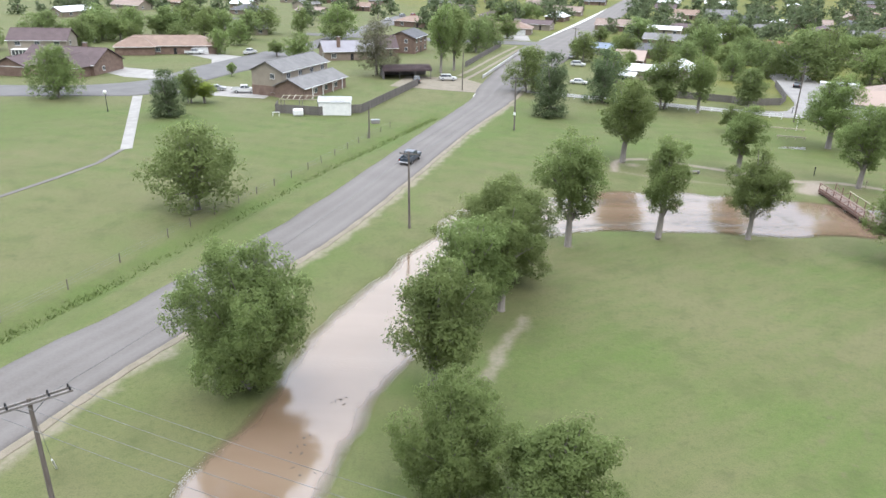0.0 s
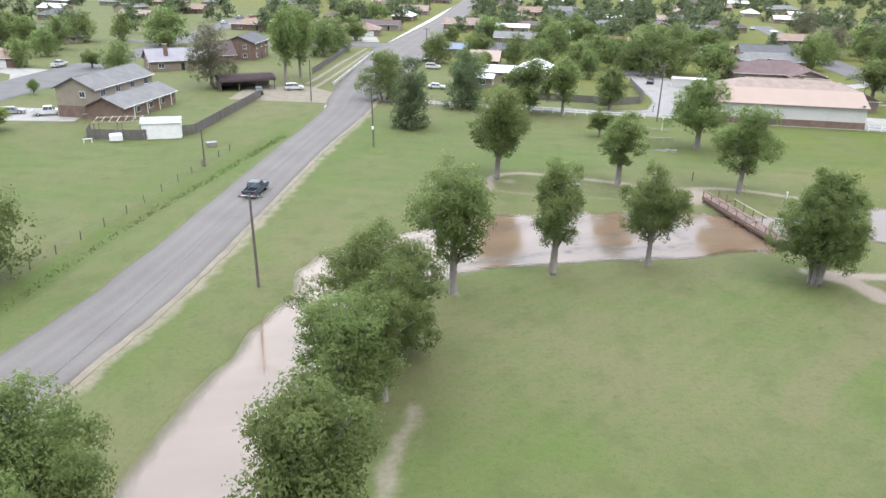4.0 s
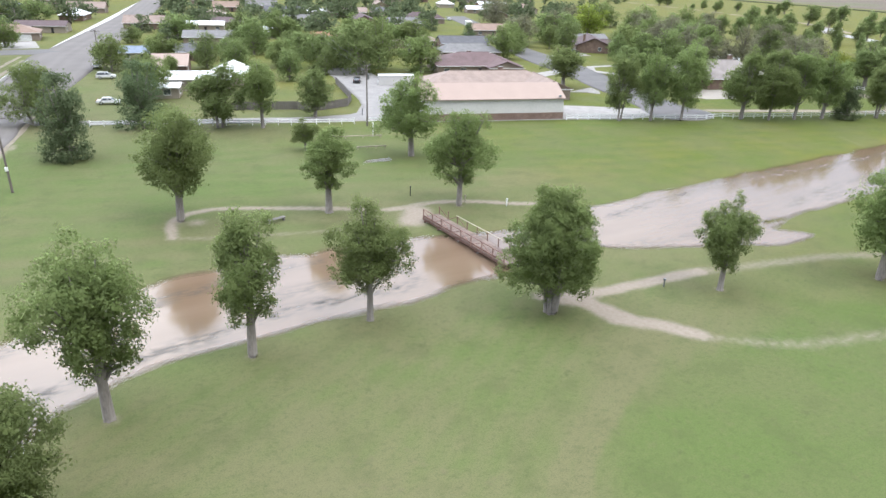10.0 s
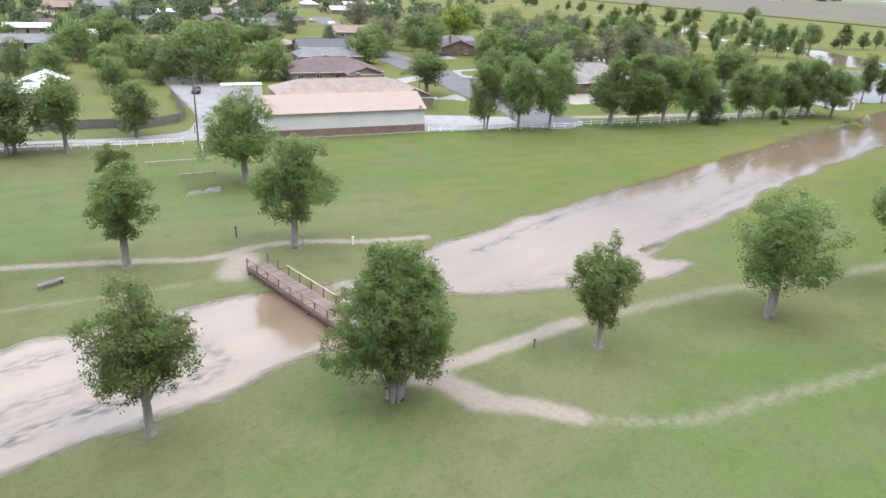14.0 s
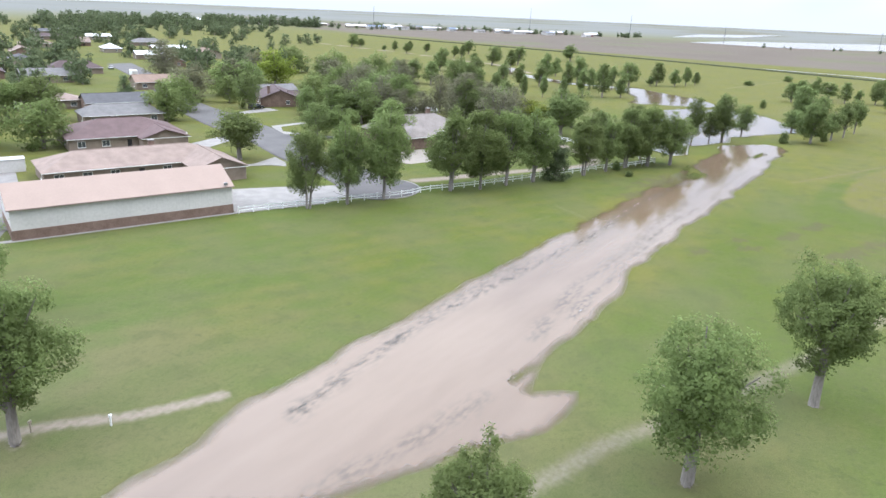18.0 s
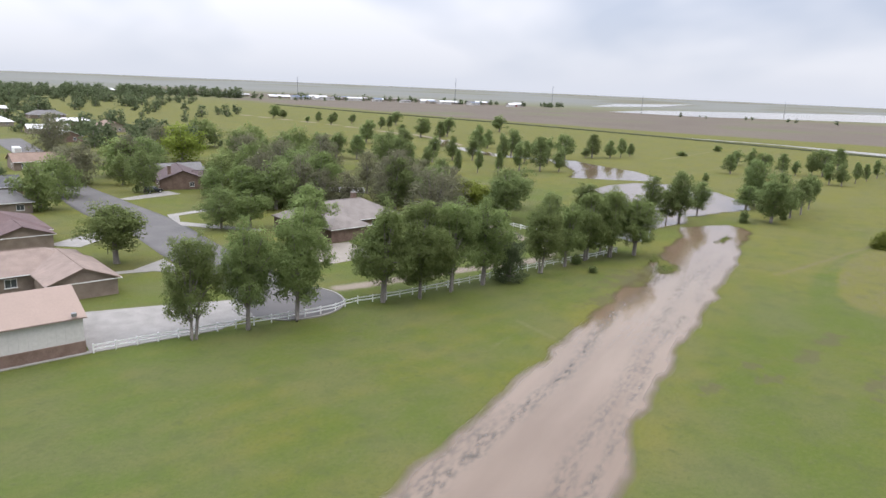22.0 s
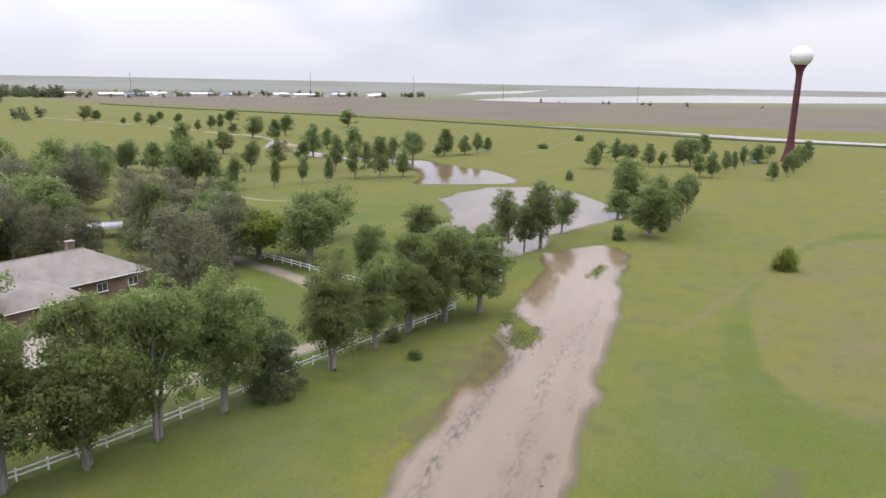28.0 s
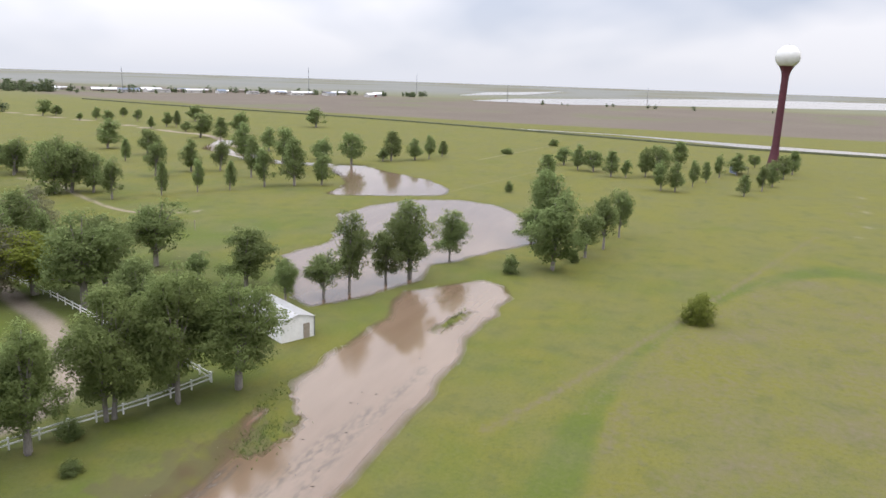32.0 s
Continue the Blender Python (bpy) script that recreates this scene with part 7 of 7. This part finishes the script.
    for xx in (-wb, wb):
        for s in (-1, 1):
            wl = part("wheel", rod((xx, s * (W / 2 - 0.24), 0.36), (xx, s * (W / 2 + 0.01), 0.36), 0.36, n=18), RUBBER, c)
            part("rim", rod((xx, s * (W / 2), 0.36), (xx, s * (W / 2 + 0.03), 0.36), 0.22, n=12), CHROME, wl)
    part("bumper", bx(L / 2 + 0.02, 0, 0.52, 0.14, W * 0.94, 0.2, bevel=0.03), CHROME if kind == "pickup" else DARK_TRIM, c)
    part("bumper", bx(-L / 2 - 0.03, 0, 0.55, 0.16, W * 0.94, 0.2, bevel=0.03), CHROME if kind == "pickup" else DARK_TRIM, c)
    for s in (-1, 1):
        part("headlight", bx(L / 2 - 0.03, s * W * 0.36, 0.82 if kind == "pickup" else 0.7, 0.1, 0.3, 0.17, bevel=0.02), LAMP_CLEAR, c)
        part("tail_light", bx(-L / 2 + 0.01, s * W * 0.43, 0.92, 0.08, 0.16, 0.3, bevel=0.02), LAMP_RED, c)
        part("mirror", bx(0.95 if kind != "sedan" else 0.8, s * (W / 2 + 0.1), belt + 0.12, 0.1, 0.2, 0.16, bevel=0.02), colour, c)
    return c


car(-4.9, 115.6, 72.5, P_BLUE, "pickup", "dark slate-blue pickup truck on the asphalt road")
car(-48.5, 175.0, 12, P_WHITE, "pickup", "white pickup truck on a driveway")
car(-40.6, 176.5, 8, P_WHITE, "suv", "white car beside the two-storey house")
car(-56, 177, 12, P_SILVER, "sedan", "grey car on a driveway")
car(-83, 242.5, 14, P_WHITE, "pickup", "white pickup truck before a garage")
car(-65.4, 246.5, 72, P_WHITE, "pickup", "white pickup truck parked on the street")
car(1.6, 201.6, 5, P_WHITE, "suv", "white four-wheel drive with a dark top on the gravel lot")
car(-7, 196.6, 95, P_BLACK, "suv", "dark car under the barn roof")
car(38.3, 200.9, -18, P_WHITE, "sedan", "white car parked on grass beside the house")
car(44.3, 237.0, -15, P_WHITE, "suv", "white car parked on a driveway")
car(45.6, 256.8, 72, P_WHITE, "suv", "white car parked beside the road")
car(54.6, 288.5, 72, P_TAN, "suv", "tan car parked beside the road")
car(78.6, 235.8, -12, P_WHITE, "pickup", "white pickup truck among the houses")
car(101.4, 204.8, 60, P_BLACK, "sedan", "dark car in the gravel yard")
car(30.2, 336.2, 80, P_BLACK, "suv", "dark car in front of the garage")
car(205.6, 230.6, -18, P_BLACK, "suv", "black car on a driveway")
car(247.5, 374, 66, P_WHITE, "sedan", "white car far down the street")
car(-30, 395, 66, P_WHITE, "sedan", "white car far up the street")
car(-24, 425, 66, P_SILVER, "suv", "silver car far up the street")
car(-18, 430, 70, P_RED, "suv", "red car far up the street")

# ---- small things ----
gs = thing("garden_shed", -22.9, 152.9, 0, 4, "white garden shed with a shallow roof by the fence", "shed")
bm = bmesh.new()
c = [bm.verts.new(p) for p in ((-3.4, -1.7, 0), (3.4, -1.7, 0), (3.4, 1.7, 0), (-3.4, 1.7, 0))]
e = [bm.verts.new((v.co.x, v.co.y, 2.9)) for v in c]
for i in range(4):
    bm.faces.new((c[i], c[(i + 1) % 4], e[(i + 1) % 4], e[i]))
l, r = bm.verts.new((-3.4, 0, 3.7)), bm.verts.new((3.4, 0, 3.7))
bm.faces.new((e[3], e[0], l)), bm.faces.new((e[1], e[2], r))
bmesh.ops.recalc_face_normals(bm, faces=bm.faces[:])
part("wall", bm, WHITE, gs)
for s in (-1, 1):
    bm = bmesh.new()
    f = bm.faces.new([bm.verts.new(p) for p in ((-3.6, s * 1.9, 2.84), (3.6, s * 1.9, 2.84), (3.6, 0, 3.78), (-3.6, 0, 3.78))])
    bmesh.ops.solidify(bm, geom=[f], thickness=0.08)
    part("roof", bm, WHITE_ROOF, gs)
part("door", bx(-2.2, -1.72, 1.0, 1.2, 0.05, 2.0, bevel=0.01), WHITE, gs)
fr = thing("pergola", -31.2, 157.5, 0, 4, "open pale timber pergola frame in the back garden", "pergola")
for xx in (-4, 0, 4):
    for yy in (-2.4, 2.4):
        part("post", bx(xx, yy, 1.2, 0.14, 0.14, 2.4), WOODGREY, fr)
for yy in (-2.4, 2.4):
    part("beam", bx(0, yy, 2.45, 8.6, 0.14, 0.16), RAILWOOD, fr)
for k in range(7):
    part("rafter", bx(-4 + k * 1.333, 0, 2.58, 0.1, 5.2, 0.12), RAILWOOD, fr)
tk = thing("water_tank", -30.4, 150.0, 0, 10, "small white plastic tank beside the fence", "tank")
part("shell", bx(0, 0, 0.75, 2.2, 1.1, 1.5, bevel=0.25), WHITE, tk)
part("lid", rod((0, 0, 1.48), (0, 0, 1.62), 0.25, n=12), STEEL, tk)
wtb = thing("sawhorse", -35.0, 149.4, 0, 10, "white sawhorse on the grass", "sawhorse")
part("beam", bx(0, 0, 0.75, 1.6, 0.12, 0.12), WHITE, wtb)
for xx in (-0.65, 0.65):
    for s in (-1, 1):
        part("leg", rod((xx, s * 0.28, 0), (xx, 0, 0.72), 0.04, n=5), WHITE, wtb)
ub = thing("utility_box", -13.5, 144.6, 0, 18, "low pale utility cover in the grass", "utility box")
part("cabinet", bx(0, 0, 0.35, 1.7, 1.2, 0.7, bevel=0.06), CONCRETE, ub)
part("lid", bx(0, 0, 0.73, 1.8, 1.3, 0.08, bevel=0.02), STEEL, ub)
bn = thing("bench", 41.7, 112.3, 0, 12, "grey-green park bench on the grass", "bench")
part("seat", bx(0, 0, 0.45, 2.6, 0.5, 0.08, bevel=0.02), WOODGREY, bn)
part("seat_board", bx(0, 0.3, 0.45, 2.6, 0.12, 0.07, bevel=0.02), WOODGREY, bn)
for xx in (-1.1, 1.1):
    part("support", bx(xx, 0.03, 0.25, 0.14, 0.5, 0.5, bevel=0.02), CONCRETE, bn)
for i, (x0, y0, x1, y1) in enumerate(((66.2, 149.6, 76.0, 146.0), (67.6, 140.2, 72.8, 138.6))):
    lr = thing("barrier_rail", (x0 + x1) / 2, (y0 + y1) / 2, 0, math.degrees(math.atan2(y1 - y0, x1 - x0)), "long low pale timber rail on short posts", "rail", "barrier rails")
    ll = math.hypot(x1 - x0, y1 - y0)
    part("beam", bx(0, 0, 0.5, ll, 0.16, 0.2, bevel=0.02), RAILWOOD, lr)
    for k in range(4):
        part("post", bx(-ll / 2 + 0.3 + k * (ll - 0.6) / 3, 0, 0.2, 0.14, 0.14, 0.5), RAILWOOD, lr)
for (px, py, hh, mt_, lb_) in ((75.0, 147.6, 2.6, WHITE, "tall white marker post"), (62.2, 113.2, 1.3, DARK_TRIM, "dark tee marker post"), (82.2, 165.5, 1.4, DARK_TRIM, "dark mailbox post by the alley"), (71.6, 102.9, 0.9, WHITE, "white stake beside the creek"), (67.4, 107.0, 0.9, RAILWOOD, "leaning pale stake beside the path"), (69.4, 73.6, 0.8, STEEL, "low grey metal marker beside the path"), (276, 152, 2.0, RAILWOOD, "yellow flagstick on the putting green")):
    mk = thing("marker_post", px, py, 0, frng.uniform(0, 90), lb_, "marker post", "course markers")
    part("stake", bx(0, 0, hh / 2 - 0.05, 0.12, 0.12, hh + 0.1, bevel=0.01), mt_, mk)
    part("cap", bx(0, 0, hh + 0.04, 0.26, 0.2, 0.22, bevel=0.02), mt_, mk)
hoop = thing("basketball_hoop", 152.5, 181.6, 0, 160, "basketball hoop with a white backboard by the street", "basketball hoop")
part("shaft", rod((0, 0, 0), (0, 0, 3.0), 0.07, n=8), DARK_TRIM, hoop)
part("backboard", bx(0, -0.5, 3.3, 1.4, 0.05, 1.0, bevel=0.01), WHITE, hoop)
part("ring", rod((0, -0.75, 3.02), (0, -0.75, 3.06), 0.23, n=14), LAMP_RED, hoop)
part("arm", rod((0, 0, 2.9), (0, -0.5, 3.2), 0.05, n=6), DARK_TRIM, hoop)
# flood drift: dark twigs caught on the bank and in the shallows
dr_ = np.random.default_rng(3)
v, f = [], []
for cx, cy, sx, sy, k in ((-9, 40, 0.7, 0.9, 9), (-6.6, 46, 0.5, 0.4, 6), (176, 84, 14, 1.4, 12), (215, 84, 16, 1.6, 16)):
    for _ in range(k):
        p = np.array([dr_.normal(cx, sx), dr_.normal(cy, sy), LEVEL + 0.02])
        a, L = dr_.uniform(0, 3.14), dr_.uniform(0.08, 0.32)
        w = dr_.uniform(0.03, 0.12)
        d, s = np.array([math.cos(a), math.sin(a), 0]) * L, np.array([-math.sin(a), math.cos(a), 0]) * w
        b = len(v)
        v += [p - d, p + s, p + d, p - s, p + np.array([0, 0, 0.05])]
        f += [(b, b + 1, b + 4), (b + 1, b + 2, b + 4), (b + 2, b + 3, b + 4), (b + 3, b, b + 4)]
tagged(link("drift_twigs", raw("drift_twigs", v, f), mat("wet_twigs", (0.03, 0.025, 0.02), (0.08, 0.06, 0.045), 4, 0.8)), "dark twigs and debris floating in the flood water", "debris", kind="stuff")
# rough grass on the islet and along the ditch
v, f = [], []
for cx, cy, sx, sy, k, hh in ((205.5, 91.0, 2.2, 1.0, 420, 0.22), (212, 94.6, 2, 0.7, 160, 0.22), (243, 84.5, 2.6, 0.3, 140, 0.2), (99.5, 80.5, 1.6, 0.2, 20, 0.12)):
    for _ in range(k):
        x, y = dr_.normal(cx, sx), dr_.normal(cy, sy)
        a, w, h_ = dr_.uniform(0, 6.28), 0.07, hh * dr_.uniform(0.5, 1.2)
        b = len(v)
        v += [(x - w * math.cos(a), y - w * math.sin(a), -0.1), (x + w * math.cos(a), y + w * math.sin(a), -0.1), (x + dr_.normal(0, 0.15), y + dr_.normal(0, 0.15), h_)]
        f.append((b, b + 1, b + 2))
for t in np.linspace(0, 1, 3800):
    i = min(int(t * (len(DITCH) - 2)) + 1, len(DITCH) - 2)
    u = t * (len(DITCH) - 2) + 1 - i
    x, y = DITCH[i][0] + u * (DITCH[i + 1][0] - DITCH[i][0]) + dr_.normal(0, 1.1), DITCH[i][1] + u * (DITCH[i + 1][1] - DITCH[i][1]) + dr_.normal(0, 0.8)
    a, w, h_ = dr_.uniform(0, 6.28), 0.075, dr_.uniform(-0.34, -0.08)
    b = len(v)
    v += [(x - w * math.cos(a), y - w * math.sin(a), -0.5), (x + w * math.cos(a), y + w * math.sin(a), -0.5), (x + dr_.normal(0, 0.2), y + dr_.normal(0, 0.2), h_)]
    f.append((b, b + 1, b + 2))
tagged(link("rough_grass", raw("rough_grass", v, f), leafy("rough_blades", (0.080, 0.112, 0.034), (0.125, 0.160, 0.052))), "tufts of rough grass on the islet and in the ditch", "grass", kind="stuff")

# low concrete wall along the road's far pavement
cw = thing("concrete_wall", 11.6, 207.0, 0, 0, "low white concrete wall beside the pavement", "wall")
wl_len, wl_a = math.hypot(18.3, 68), math.degrees(math.atan2(68, 18.3))
for k in range(14):
    u0 = (k + 0.5) / 14
    part("panel", bx(18.3 * u0, 68 * u0, 0.42, wl_len / 14 - 0.05, 0.25, 0.95, wl_a, bevel=0.02), PALE_CONCRETE, cw)
# white box trailer parked at the street's end
bt = thing("box_trailer", 235, 338, 0.06, 66, "white enclosed box trailer parked on the street", "trailer")
part("body", bx(0, 0, 1.65, 6.2, 2.4, 2.4, bevel=0.08), WHITE, bt)
part("drawbar", bx(3.6, 0, 0.5, 1.4, 0.12, 0.12), DARK_TRIM, bt)
part("door", bx(-3.12, 0, 1.65, 0.05, 2.1, 2.1, bevel=0.02), SIDING_WHITE, bt)
for sx in (-0.5, 0.5):
    for sy in (-1.1, 1.1):
        part("wheel", rod((sx, sy - 0.12, 0.36), (sx, sy + 0.12, 0.36), 0.36, n=14), RUBBER, bt)
# timber jetty at the upper pond
jt = thing("jetty", 372, 167, 0, 40, "small dark timber jetty at the pond edge", "jetty")
for k in range(10):
    part("plank", bx(-4.5 + k, 0, 0.35, 0.9, 1.6, 0.08), WOODGREY, jt)
for sx in (-4.5, 0, 4.5):
    for sy in (-0.7, 0.7):
        part("pile", rod((sx, sy, -0.6), (sx, sy, 0.9), 0.1, n=7), WOODGREY, jt)
